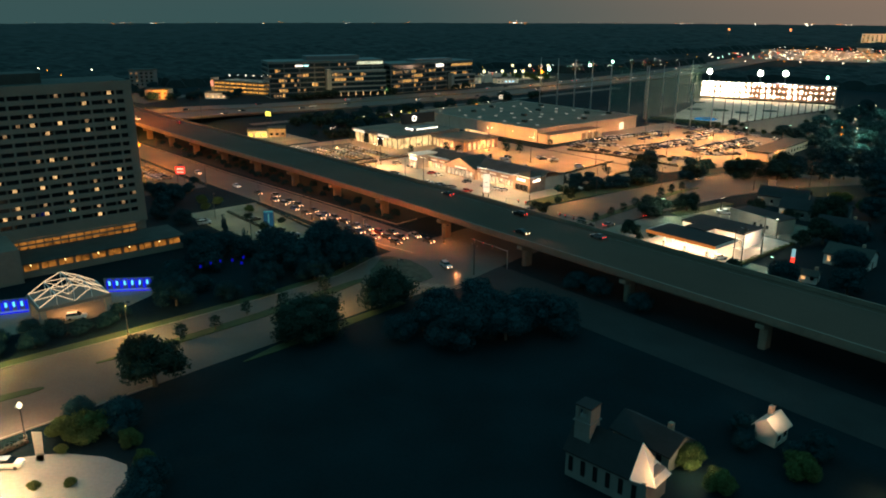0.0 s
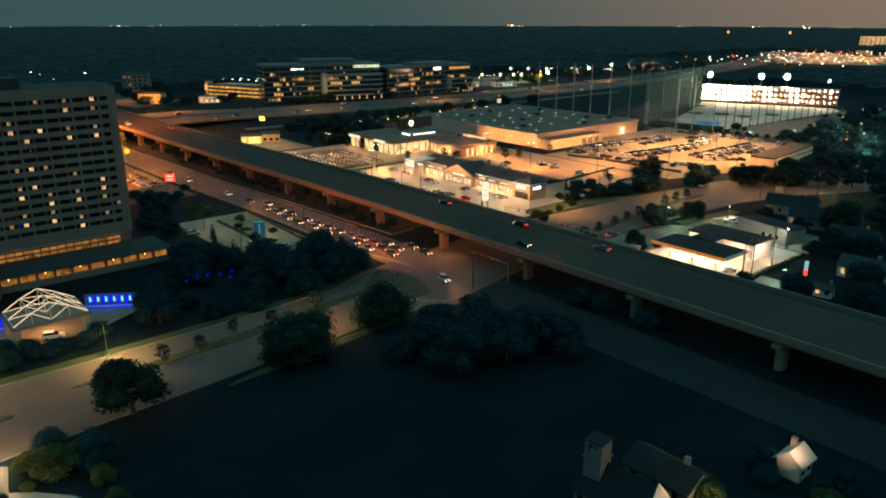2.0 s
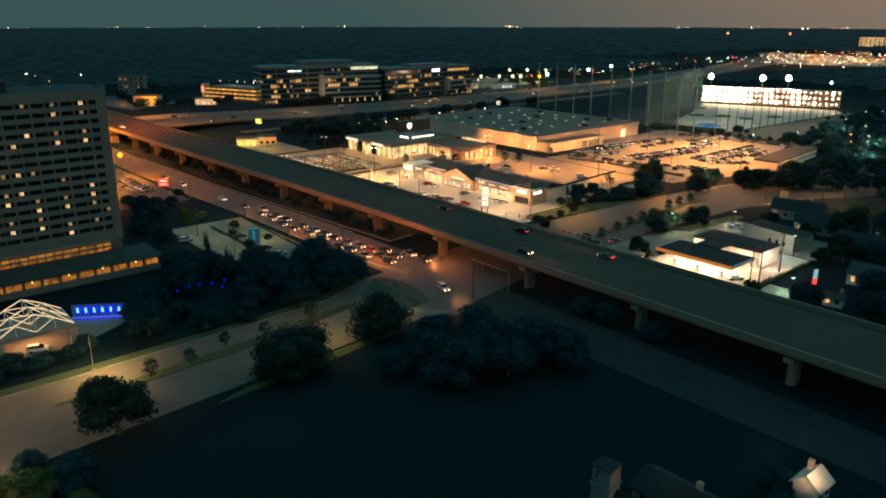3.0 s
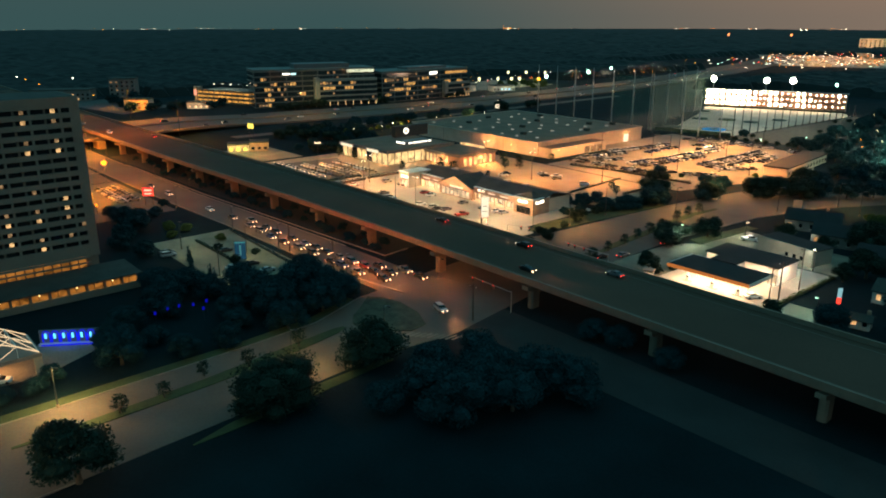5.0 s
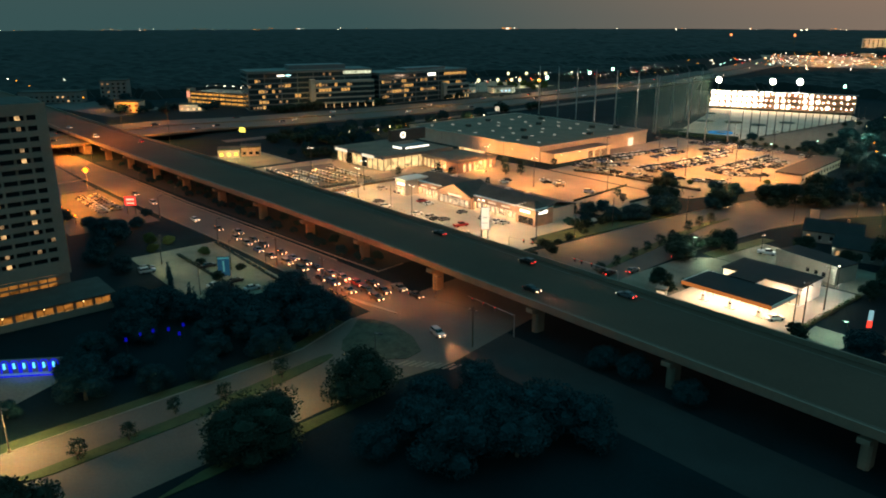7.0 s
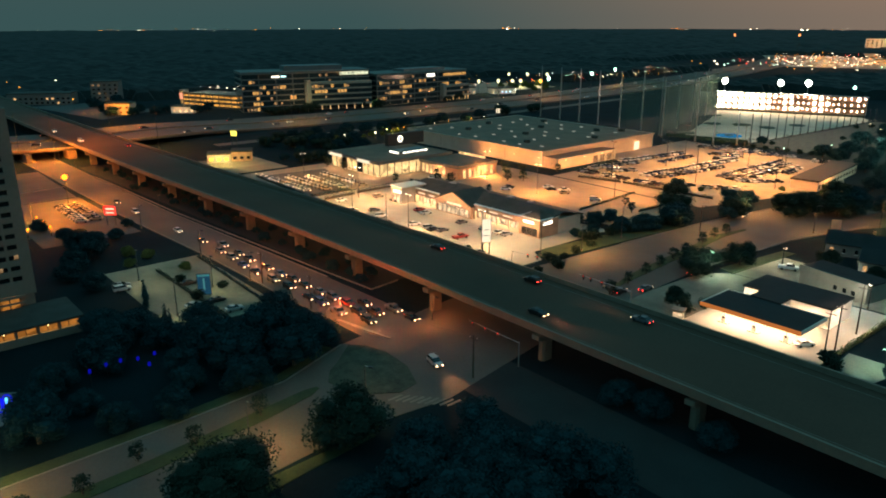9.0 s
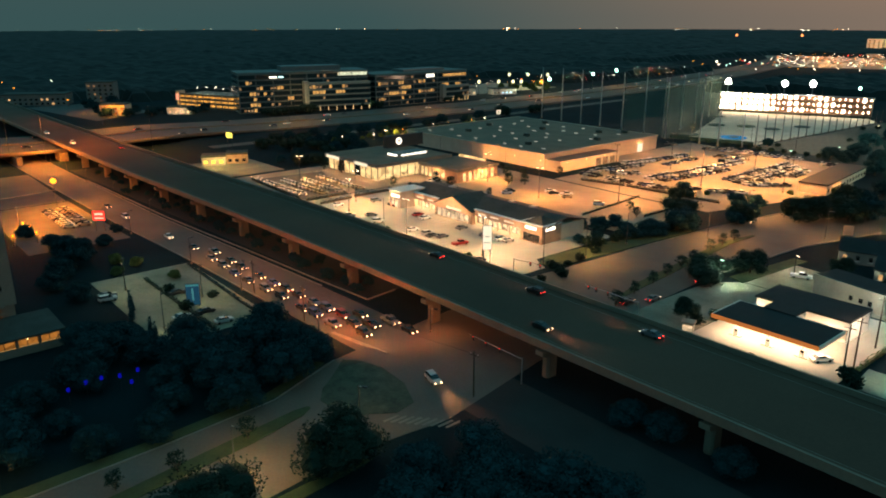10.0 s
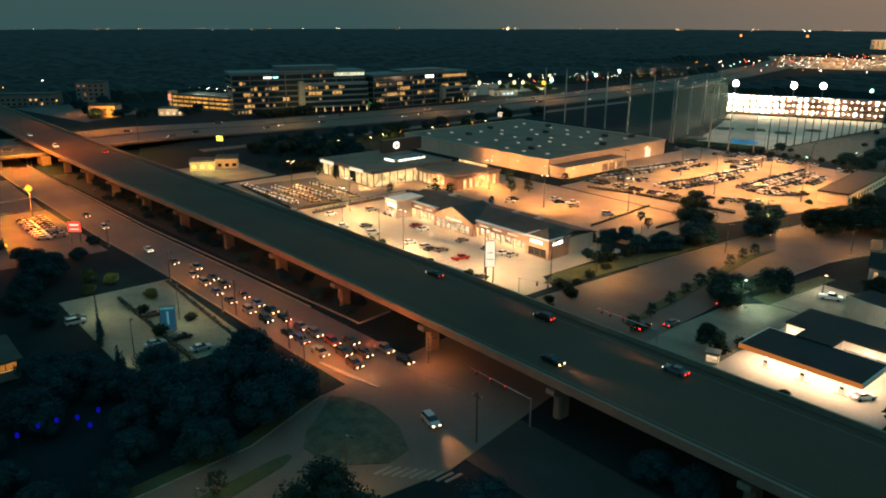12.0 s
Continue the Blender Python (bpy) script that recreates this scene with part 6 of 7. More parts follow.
# ---- filling station ----
def filling_station():
    root = thing("fuel_canopy", -118, 198.8, 0, 0, "black-roofed fuel canopy with a glowing fascia over bright pumps", "canopy")
    part("roof", bar(-11.7, 11.8, -6.2, 6.2, 4.6, 5.0), ROOFBLACK, root)
    part("fascia", Shape().box(-11.9, 12.0, -6.5, -6.2, 4.15, 5.05), GLOW_FASCIA, root, "orange-lit fascia")
    part("fascia", Shape().box(-12.0, -11.7, -6.2, 6.4, 4.15, 5.05).box(11.8, 12.1, -6.2, 6.4, 4.15, 5.05).box(-11.7, 11.8, 6.2, 6.4, 4.15, 5.05), PALEWALL, root)
    part("soffit", bar(-11.7, 11.8, -6.2, 6.2, 4.5, 4.6), WHITEPAINT, root)
    for x in (-9, -3, 3, 9):
        for y in (-3.4, 3.4):
            part("soffit_lamp", bar(x - 0.7, x + 0.7, y - 0.7, y + 0.7, 4.42, 4.498), GLOW_LAMP, root)
    for x in (-7.5, 0, 7.5):
        for y in (-2.6, 2.6):
            part("post", bar(x - 0.2, x + 0.2, y - 0.2, y + 0.2, 0, 4.5), WHITEPAINT, root)
    panel_light(-129, -107, 193.5, 204.2, 4.35, 5600, (1, 0.66, 0.42))
    for x in (-125.5, -118, -110.5):
        pump = thing("fuel_pump", x, 196.2, 0.03, 0, "pale fuel pump on a raised island", "fuel pump", "fuel pumps")
        part("island", bar(-1.3, 1.3, -0.6, 0.6, 0, 0.16), LOT, pump)
        part("cabinet", bar(-0.5, 0.5, -0.3, 0.3, 0.16, 1.9), WHITEPAINT, pump)
        part("display", bar(-0.35, 0.35, -0.33, -0.301, 1.1, 1.6), GLASS_DARK, pump)
    shop = thing("filling_station_shop", -113.5, 216, 0, 0, "white-walled filling-station shop with a flat black roof", "building")
    part("wall", bar(-3.0, 6.3, -5.4, 6.0, 0, 4.9), WHITEPAINT, shop)
    part("roof", bar(-3.0, 6.6, -5.8, 6.3, 4.9, 5.3), ROOFBLACK, shop)
    part("link", bar(-10.2, -3.3, -11.0, -5.4, 0, 4.9), WHITEPAINT, shop)
    part("link_roof", bar(-10.5, -3.0, -11.2, -5.8, 4.9, 5.3), ROOFBLACK, shop)
    part("annex", bar(-15.0, -3.0, -5.4, 6.0, 0, 4.9), WHITEPAINT, shop)
    part("annex_roof", bar(-15.3, -3.0, -5.8, 6.3, 4.9, 5.3), ROOFBLACK, shop)
    glazed(shop, -5.43, -2.8, 6.1, 0.4, 2.9, 4, GLOW_SHOP)
    lamp_light("AREA", -111, 207.4, 4.3, 420, (1, 0.70, 0.48), 2, (-111, 208.6, 0), 170)
    lamp_light("AREA", -126.8, 207.6, 4.3, 260, (1, 0.70, 0.48), 1.2, (-126.8, 209.5, 0), 170)
    lamp_light("AREA", -103.6, 214, 6.5, 950, (1, 0.70, 0.48), 1.5, (-104.4, 214, 0), 170)
    ice = thing("ice_box", -134.0, 190.2, 0.03, 20, "small lit kiosk beside the forecourt", "kiosk")
    part("cabinet", bar(-1.2, 1.2, -1, 1, 0, 2.2), STUCCO, ice)
    part("lit_front", bar(-1.1, 1.1, -1.06, -1.0, 0.3, 1.7), GLOW_SHOP, ice)
    part("roof", bar(-1.5, 1.5, -1.4, 1.3, 2.2, 2.5), BRICK, ice, "red roof")

    wash = thing("car_wash", -116.5, 239.5, 0, -12, "long cream-walled car wash with a dark roof", "building")
    part("wall", bar(-9.5, 9.5, -4.2, 5, 0, 4.7), CREAMWALL, wash)
    part("roof", bar(-9.7, 9.7, -4.0, 5.2, 4.7, 5.0), ROOFBLACK, wash)
    part("parapet", bar(-9.7, 9.7, -4.5, -4.2, 3.6, 5.3), CREAMWALL, wash)
    for x in (1.0, 3.6, 6.0):
        part("bay_window", bar(x - 0.5, x + 0.5, -4.28, -4.2, 1.4, 2.6), GLASS_DARK, wash)
    lamp_light("AREA", -119, 227.5, 6.0, 190, (1, 0.9, 0.72), 2.5, (-117.5, 235.2, 2), 150)


filling_station()


def house(x, y, turn, w, d, h, rise, label, wall, lit=0, top=ROOFDARK):
    root = thing("house", x, y, 0, turn, label, "house", "houses")
    part("wall", bar(-w / 2, w / 2, -d / 2, d / 2, 0, h), wall, root)
    part("gable", Shape().add([(-w / 2, -d / 2, h), (-w / 2, d / 2, h), (-w / 2, 0, h + rise - 0.3), (-w / 2 + 0.3, -d / 2, h), (-w / 2 + 0.3, d / 2, h), (-w / 2 + 0.3, 0, h + rise - 0.3)], [(0, 1, 2), (5, 4, 3), (0, 3, 4, 1), (1, 4, 5, 2), (2, 5, 3, 0)]), wall, root)
    part("gable", Shape().add([(w / 2 - 0.3, -d / 2, h), (w / 2 - 0.3, d / 2, h), (w / 2 - 0.3, 0, h + rise - 0.3), (w / 2, -d / 2, h), (w / 2, d / 2, h), (w / 2, 0, h + rise - 0.3)], [(0, 1, 2), (5, 4, 3), (0, 3, 4, 1), (1, 4, 5, 2), (2, 5, 3, 0)]), wall, root)
    part("roof", Shape().gable(-w / 2, w / 2, -d / 2, d / 2, h - 0.1, h + rise, "x", 0.45, 0.22), top, root)
    n = max(2, int(w / 3))
    for k in range(n):
        a = -w / 2 + (k + 0.5) * w / n
        win = part("window", bar(a - 0.5, a + 0.5, -d / 2 - 0.05, -d / 2 + 0.02, 1.0, 2.5), GLOW_ROOM if k < lit else GLASS_DARK, root)
        part("sill", bar(a - 0.6, a + 0.6, -d / 2 - 0.12, -d / 2 - 0.0, 0.88, 0.98), WHITEPAINT, win)
    part("door", bar(w / 2, w / 2 + 0.06, -0.5, 0.5, 0.1, 2.2), TIMBER, root)
    part("chimney", bar(w * 0.2, w * 0.2 + 0.8, 0.6, 1.4, h, h + rise + 0.7), BRICK, root)
    return root


house(-127, 277, 18, 17, 11, 3.8, 2.8, "dark-roofed low house behind the filling station", FACADE, 1, ROOFBLACK)
house(-110, 266, 14, 22, 12, 3.8, 2.6, "long dark-roofed low house among trees", FACADE, 2, ROOFBLACK)
house(-95, 252, 8, 14, 9, 3.4, 2.4, "dark-roofed low house among trees", FACADE, 1, ROOFBLACK)
lamp_light("POINT", -119.5, 256.5, 3.2, 130, (0.9, 1, 0.8), 0.2)
lamp_light("POINT", -134.5, 268, 3.0, 150, (1, 0.9, 0.7), 0.2)
place(LIT[0], [(-112.5, 297, 0.75), (-117.5, 301, 0.6), (-104, 292, 0.7)])
sign_post(-141.4, 296, 30, 4.6, 3.2, 1.2, STEEL, "grey sign cabinet on two posts beside the road")
house(-80, 222, 4, 12, 8, 3.4, 2.4, "dark-roofed low house among trees", PALEWALL, 1)
house(-48.9, 114.6, 90, 4.2, 3.8, 3.0, 1.9, "small house with a pale, brightly lit roof", STUCCO, 0, STUCCO)
lamp_light("AREA", -45.6, 109.0, 7.4, 70, (1, 0.70, 0.48), 0.4, (-48.6, 113.6, 4.4), 50)
place(WOOD[0], [(-43.6, 112.0, 0.36), (-50.4, 108.8, 0.36), (-53.0, 112.5, 0.45), (-41.5, 116, 0.5)])
# added lamp outside the view that browns the ground at the corner
lamp_post(-28.5, 112, 4.0, 120, SODIUM, GLOW_DIM, "short amber lamp added out of view to light the ground", (180,), 0.4, 170)
house(-81, 198.5, 10, 4.5, 3.5, 2.4, 1.1, "small lit hut among trees", PALEWALL, 1)
lamp_light("POINT", -83.8, 195.5, 2.6, 90, WARM, 0.2)


def church():
    root = thing("church", -57.8, 83.8, 0, 7, "small white timber church with a belfry and a lit front gable", "church")
    part("wall", bar(-7.5, 6.2, -3.2, 3.2, 0, 4.6), DIM_BOARDS, root)
    part("roof", Shape().gable(-7.5, 3.4, -3.2, 3.2, 4.6, 8.8, "x", 0.4, 0.25), ROOFBLACK, root)
    part("front_gable", Shape().add([(7.3, -2.4, 4.3), (7.3, 2.4, 4.3), (3.9, 3.6, 4.7), (3.7, 0, 8.9), (3.9, -3.6, 4.7), (3.6, 0, 4.3)], [(0, 1, 2, 3), (0, 3, 4), (0, 5, 2, 1), (0, 4, 5), (4, 3, 5), (3, 2, 5)]), WHITEPAINT, root, "pale hipped front, brightly lit")
    part("bargeboard", Shape().tube((4.0, -3.7, 4.7), (3.75, 0, 9.0), 0.12, 0.12, 5).tube((4.0, 3.7, 4.7), (3.75, 0, 9.0), 0.12, 0.12, 5).tube((4.0, -3.7, 4.7), (7.4, -2.45, 4.3), 0.1, 0.1, 5).tube((7.4, -2.45, 4.3), (7.4, 2.45, 4.3), 0.1, 0.1, 5).tube((7.4, 2.45, 4.3), (4.0, 3.7, 4.7), 0.1, 0.1, 5), WHITEPAINT, root)
    part("front_wall", bar(6.2, 6.45, -3.2, 3.2, 0, 4.4), DIM_BOARDS, root)
    for k in range(6):
        a = -6.5 + 2.2 * k
        part("window", bar(a - 0.4, a + 0.4, -3.27, -3.18, 1.2, 3.8), GLASS_DARK, root)
    part("tower", bar(-7.0, -4.2, -2.0, 0.8, 6.0, 9.5), DIM_BOARDS, root)
    part("tower_cornice", bar(-7.2, -4.0, -2.2, 1.0, 9.5, 9.75), DIM_BOARDS, root)
    for x in (-6.7, -4.5):
        for y in (-1.7, 0.5):
            part("belfry_post", bar(x - 0.28, x + 0.28, y - 0.28, y + 0.28, 9.75, 12.2), DIM_BOARDS, root)
    part("belfry_wall", Shape().box(-4.3, -4.22, -1.4, 0.2, 9.75, 12.2).box(-6.4, -4.8, -1.9, -1.82, 9.75, 10.4).box(-6.4, -4.8, -1.9, -1.82, 11.8, 12.2), DIM_BOARDS, root)
    part("belfry_roof", bar(-7.1, -4.1, -2.1, 0.9, 12.2, 12.4), ROOFBLACK, root)
    lamp_light("AREA", -48.6, 82.6, 6.4, 230, (1, 0.48, 0.20), 0.4, (-52.4, 84.2, 6.2), 150)
    lamp_light("POINT", -50.5, 94, 2.4, 420, (1, 0.8, 0.45), 0.3)
    house(-60, 96, 0, 11, 7, 3.2, 2.2, "low church hall with a dark roof", DIM_BOARDS, 0, ROOFBLACK)


church()


# ---- driving range ----
def driving_range():
    tall = [(-300.8, 433), (-304.5, 436), (-324.9, 446), (-342.8, 447), (-361.1, 448), (-378.4, 449), (-396.6, 450), (-416, 451), (-278, 433)]
    short = [(-267, 434, 27), (-255.5, 439.5, 25)] + [(-252.5 + 0.4 * k, 449 + 9.6 * k, 17 - 0.55 * k) for k in range(18)]
    for x, y, h in [(x, y, 36) for x, y in tall] + short:
        root = thing("net_pole", x, y, 0, 0, "tall slender steel net pole of the driving range", "pole", "net poles")
        part("shaft", Shape().tube((0, 0, -0.2), (0, 0, h), 0.42 if h > 20 else 0.3, 0.24 if h > 20 else 0.18, 8), STEEL if h > 20 else DARKSTEEL, root)
        part("cap", Shape().tube((0, 0, h), (0, 0, h + 0.3), 0.3, 0.3, 8), DARKSTEEL, root)
        part("footing", Shape().tube((0, 0, -0.1), (0, 0, 0.6), 0.8, 0.8, 8), CONCRETE, root)
    bead = Shape().tube((0, 0, 0), (0.25, -0.3, -0.1), 0.4, 0.55, 10).mesh("bay_lamp", GLOW_BAY)
    # oversized lamp discs: the glare round the lamps is built into their size
    glare = Shape().tube((0, 0, 0), (0.25, -0.3, -0.1), 1.15, 1.5, 12).mesh("bay_lamp", GLOW_BAY)
    flare = Shape().tube((0, 0, 0), (0.25, -0.3, -0.1), 1.5, 1.9, 14).mesh("bay_lamp", GLOW_BAY)
    half, tiers, turn = 52.0, 3, 21.0
    cx, cy = -305.0, 604.0
    deck = thing("tee_building", cx, cy, 0, turn, "three-tier open-fronted tee building blazing with lamps", "building")
    for k in range(tiers):
        z = 4.3 * k + 1.6
        part("tier", bar(-half, half, 0, 7, z - 0.45, z), CONCRETE, deck)
        for i in range(27):
            a = -half + 4 * i
            if i % 2 == 0:
                part("bay_post", bar(a - 0.12, a + 0.12, 0.05, 0.3, z, z + 3.85), STEEL, deck)
            if i < 26:
                big = i < 10 or i in (12, 13, 17, 18) or (i + 2 * k) % 7 == 0
                part("bay_lamp", flare if i < 9 else (glare if big else bead), GLOW_BAY, deck).location = (a + 2 + 0.5 * math.sin(5.0 * i + k), 0.35, z + 2.6 + 0.3 * math.sin(3.1 * i))
        part("back_wall", bar(-half, half, 6.8, 7.1, z, z + 3.8), BRICK, deck)
    part("roof", bar(-half - 1, half + 1, -0.6, 7.6, 14.06, 14.4), CLADDING, deck)
    part("plinth", bar(-half, half, 0.2, 7, 0, 1.14), ROOFDARK, deck)
    sn, c = math.sin(radians(turn)), math.cos(radians(turn))
    for a in (-38, -12, 14, 40):
        lamp_light("AREA", cx + a * c + 1.5 * sn, cy + a * sn - 1.5 * c, 11.5, 2600, (1, 0.82, 0.60), 6, (cx + a * c + 40 * sn, cy + a * sn - 40 * c, 0), 170)
    for x, y, z in ((-366, 619, 20.5), (-329.5, 640, 20.0), (-311, 648, 20.5)):
        root = thing("floodlight_mast", x, y, 0, 0, "steel mast with a bank of glaring floodlights", "floodlight", "floodlights")
        part("mast", Shape().tube((0, 0, -0.1), (0, 0, z), 0.3, 0.2, 8), STEEL, root)
        # rack and lenses made wide and round to take in the floodlights' bloom
        rack = part("rack", Shape().tube((0, 0.1, z - 0.4), (0, -0.05, z - 0.4), 2.5, 2.5, 18), DARKSTEEL, root, "round floodlight rack")
        for k in range(9):
            a, b = (0.0, 0.0) if k == 8 else (1.65 * math.cos(0.785 * k), 1.65 * math.sin(0.785 * k))
            part("floodlight", Shape().tube((a, -0.06, z - 0.4 + b), (a + 0.05, -0.4, z - 0.5 + b), 0.62, 0.82, 12), GLOW_FLOOD, rack)
        lamp_light("SPOT", x, y - 0.9, z - 0.4, 230000, (1, 0.82, 0.58), 1.5, (-285, 505, 0), 75)
    posts = [(-302, 434), (-316, 473), (-328, 510), (-340, 548), (-352, 583)]
    for x, y in posts[1:4]:
        root = thing("net_pole", x, y, 0, 0, "tall slender steel net pole of the driving range", "pole", "net poles")
        part("shaft", Shape().tube((0, 0, -0.2), (0, 0, 34), 0.38, 0.22, 8), STEEL, root)
        part("cap", Shape().tube((0, 0, 34), (0, 0, 34.3), 0.3, 0.3, 8), DARKSTEEL, root)
    # net panels, placed so that they also give the green glow of haze
    for (xa, ya), (xb, yb), h in [(a, b, 29) for a, b in zip(posts, posts[1:])] + [((-300.8, 433), (-278, 433), 32), ((-278, 433), (-267, 434), 26), ((-267, 434), (-255.5, 439.5), 24), ((-300.8, 433), (-324.9, 446), 33), ((-324.9, 446), (-342.8, 447), 33)]:
        length = math.hypot(xb - xa, yb - ya)
        net = thing("safety_net", (xa + xb) / 2, (ya + yb) / 2, 0, math.degrees(math.atan2(yb - ya, xb - xa)), "fine green safety net that also stands in for glowing haze", "net", "safety nets")
        part("netting", bar(-length / 2 + 0.5, length / 2 - 0.5, -0.01, 0.01, 1.0, h), NETTING, net)
        part("top_cable", Shape().tube((-length / 2 + 0.4, 0, h + 0.06), (length / 2 - 0.4, 0, h + 0.06), 0.05, 0.05, 5), DARKSTEEL, net)
    lamp_post(-281.5, 662, 16.5, 900, (0.5, 1, 0.8), GLOW_GREEN, "greenish lamp on a mast beyond the range", (0,), 0.4, 175, globe=1.1)
    for x, y, r, tint in ((-276, 468, 7.5, "blue"), (-301, 459, 6.0, "dark"), (-312, 511, 5.5, "dark"), (-296, 520, 6.0, "green"), (-278, 520, 5.0, "dark"), (-335, 555, 4.5, "dark"), (-270, 545, 5.0, "dark")):
        root = thing("range_target", x, y, 0.05, 0, {"blue": "round blue glowing target set into the turf", "green": "round green ringed target set into the turf", "dark": "round dark ringed target set into the turf"}[tint], "target", "range targets")
        part("disc", Shape().tube((0, 0, 0), (0, 0, 0.4), r, r, 24), {"blue": TARGET_BLUE, "green": VERGE, "dark": NET}[tint], root)
        part("rim", Shape().tube((0, 0, 0.4), (0, 0, 0.55), r * 0.4, r * 0.4, 16), NET, root)
    # low dark fence and planting before the turf
    fence = thing("fence", -277, 443.2, 0, 14, "low dark mesh fence between lot and range", "fence")
    for k in range(13):
        part("fence_post", Shape().tube((-24 + 4 * k, 0, -0.1), (-24 + 4 * k, 0, 2.2), 0.07, 0.07, 6), DARKSTEEL, fence)
    part("mesh_panel", bar(-24, 24, -0.03, 0.03, 0.1, 2.1), NET, fence)


driving_range()


# ---- offices and far buildings ----
def office(x, y, turn, width, depth, floors, name_label, seed, chance, lit_runs, wing, crown=0.0):
    """A long office block; its front faces local -y. lit_runs: floor and the stretch of the front whose rooms are lit; wing: the stretch, depth and storeys of a lower part that stands forward."""
    r = random.Random(seed)
    root = thing("office_building", x, y, 0, turn, name_label, "building", "office blocks")
    f = 4.1
    h = floors * f
    w0, w1, out, low = wing
    part("core", bar(-width / 2 + 0.4, width / 2 - 0.4, -depth / 2 + 0.4, depth / 2 - 0.4, 0, h), GLASS_BLUE, root)
    part("wing_core", bar(w0 + 0.3, w1 - 0.3, -depth / 2 - out + 0.4, -depth / 2 + 0.38, f, low * f), GLASS_BLUE, root)
    for k in range(floors + 1):
        part("floor_band", bar(-width / 2, width / 2, -depth / 2, depth / 2, k * f - 0.5 if k else 0, k * f + 0.5), FACADE, root)
        if 1 <= k <= low:
            part("wing_band", bar(w0, w1, -depth / 2 - out, -depth / 2 - 0.003, k * f - 0.6, k * f + 0.6 if k < low else k * f + 1.2), FACADE_PALE, root)
    n = int(width / 2.6)
    step = width / n
    lit, dark = bar(-step / 2 + 0.2, step / 2 - 0.2, -0.06, 0.06, 0.2, f - 1.4).mesh("window", GLOW_OFFICE), bar(-step / 2 + 0.15, step / 2 - 0.15, -0.06, 0.06, 0, f - 1.2).mesh("window", GLASS_BLUE)
    dim = bar(-step / 2 + 0.35, step / 2 - 0.6, -0.06, 0.06, 0.4, f - 1.9).mesh("window", GLOW_DIM)
    for k in range(floors):
        for i in range(n):
            a = -width / 2 + (i + 0.5) * step
            forward = w0 < a < w1 and 1 <= k < low
            if w0 < a < w1 and k == 0:
                continue
            on = any(k == kk and f0 <= (i + 0.5) / n <= f1 for kk, f0, f1 in lit_runs)
            stray = r.random() < chance
            kind = lit if on and r.random() < 0.62 else (dim if stray or on else dark)
            part("window", kind, GLASS_BLUE, root).location = (a, -depth / 2 - (out if forward else 0) + 0.25, k * f + 0.6)
    for i in range(0, n + 1, 5):
        a = -width / 2 + i * step
        part("pier", bar(a - 0.3, a + 0.3, -depth / 2 + 0.03, -depth / 2 + 0.45, 0, h), FACADE, root)
    part("stair_tower", bar(w0 - 3.5, w0 + 0.0, -depth / 2 - out - 0.6, -depth / 2 + 0.2, 0, (low + 0.6) * f), FACADE_PALE, root)
    part("parapet", bar(-width / 2 - 0.2, width / 2 + 0.2, -depth / 2 - 0.2, depth / 2 + 0.2, h + 0.5, h + 1.5), FACADE, root)
    if crown:
        part("plant_room", bar(-width * 0.16, width * 0.3, -depth * 0.25, depth * 0.25, h + 1.5, h + 1.5 + crown), CLADDING, root)
    cols = 8
    for i in range(cols):
        a = w0 + 1.5 + (w1 - w0 - 3.0) * i / (cols - 1)
        col = part("arcade_column", bar(a - 0.35, a + 0.35, -depth / 2 - out, -depth / 2 - out + 0.7, 0, f - 0.6), FACADE_PALE, root)
        # glowing strip that stands in for lamplight on the column
        part("column_glow", bar(a - 0.22, a + 0.22, -depth / 2 - out - 0.2, -depth / 2 - out - 0.02, 0.3, f - 0.8), GLOW_COLUMN, col)
    return root, h


one, h1 = office(-581, 348.5, 73.5, 102, 32, 7, "long seven-storey glass office block, some floors lit", 17, 0.07,
                 ((4, 0.13, 0.17), (4, 0.24, 0.30), (3, 0.08, 0.16), (3, 0.17, 0.21), (4, 0.32, 0.34), (3, 0.40, 0.42), (4, 0.54, 0.58), (4, 0.66, 0.70), (4, 0.76, 0.82), (3, 0.55, 0.65), (3, 0.71, 0.79), (2, 0.36, 0.40), (1, 0.07, 0.15), (0, 0.02, 0.14), (0, 0.30, 0.36), (2, 0.10, 0.13), (5, 0.06, 0.10)), (1.0, 51.0, 6.0, 5), 3.5)
part("roof_sign", bar(-28, -22, -16.5, -16.3, 25.8, 27.0), GLOW_SIGN, one)
part("roof_sign", bar(-21, -17, -16.5, -16.3, 25.8, 27.0), TARGET_CYAN, one)
part("roof_light_band", bar(26, 50, -16.45, -16.3, h1 - 2.4, h1 + 0.1), lit_room("roof_terrace", (0.95, 1, 0.7), 0.55, 1.3), one)
two, h2 = office(-564, 448, 91, 100, 30, 6, "long six-storey glass office block, some floors lit", 23, 0.08,
                 ((4, 0.03, 0.14), (4, 0.24, 0.28), (3, 0.24, 0.36), (4, 0.44, 0.52), (2, 0.08, 0.32), (2, 0.46, 0.62), (3, 0.72, 0.78), (3, 0.86, 0.96), (1, 0.02, 0.10), (1, 0.26, 0.30), (4, 0.60, 0.62)), (22.0, 50.0, 4.0, 3), 2.0)
part("roof_sign", bar(3, 12, -15.5, -15.3, 21.4, 23.8), GLOW_SIGN, two)
part("top_floor_glow", bar(22, 49, -15.45, -15.3, 21.2, 23.4), GLOW_OFFICE, two)
lamp_light("AREA", -548, 392, 7, 700, (0.6, 1, 0.35), 2, None, 170)
lamp_light("AREA", -552, 330, 9, 1500, (1, 0.6, 0.25), 2, (-566, 345, 5), 170)


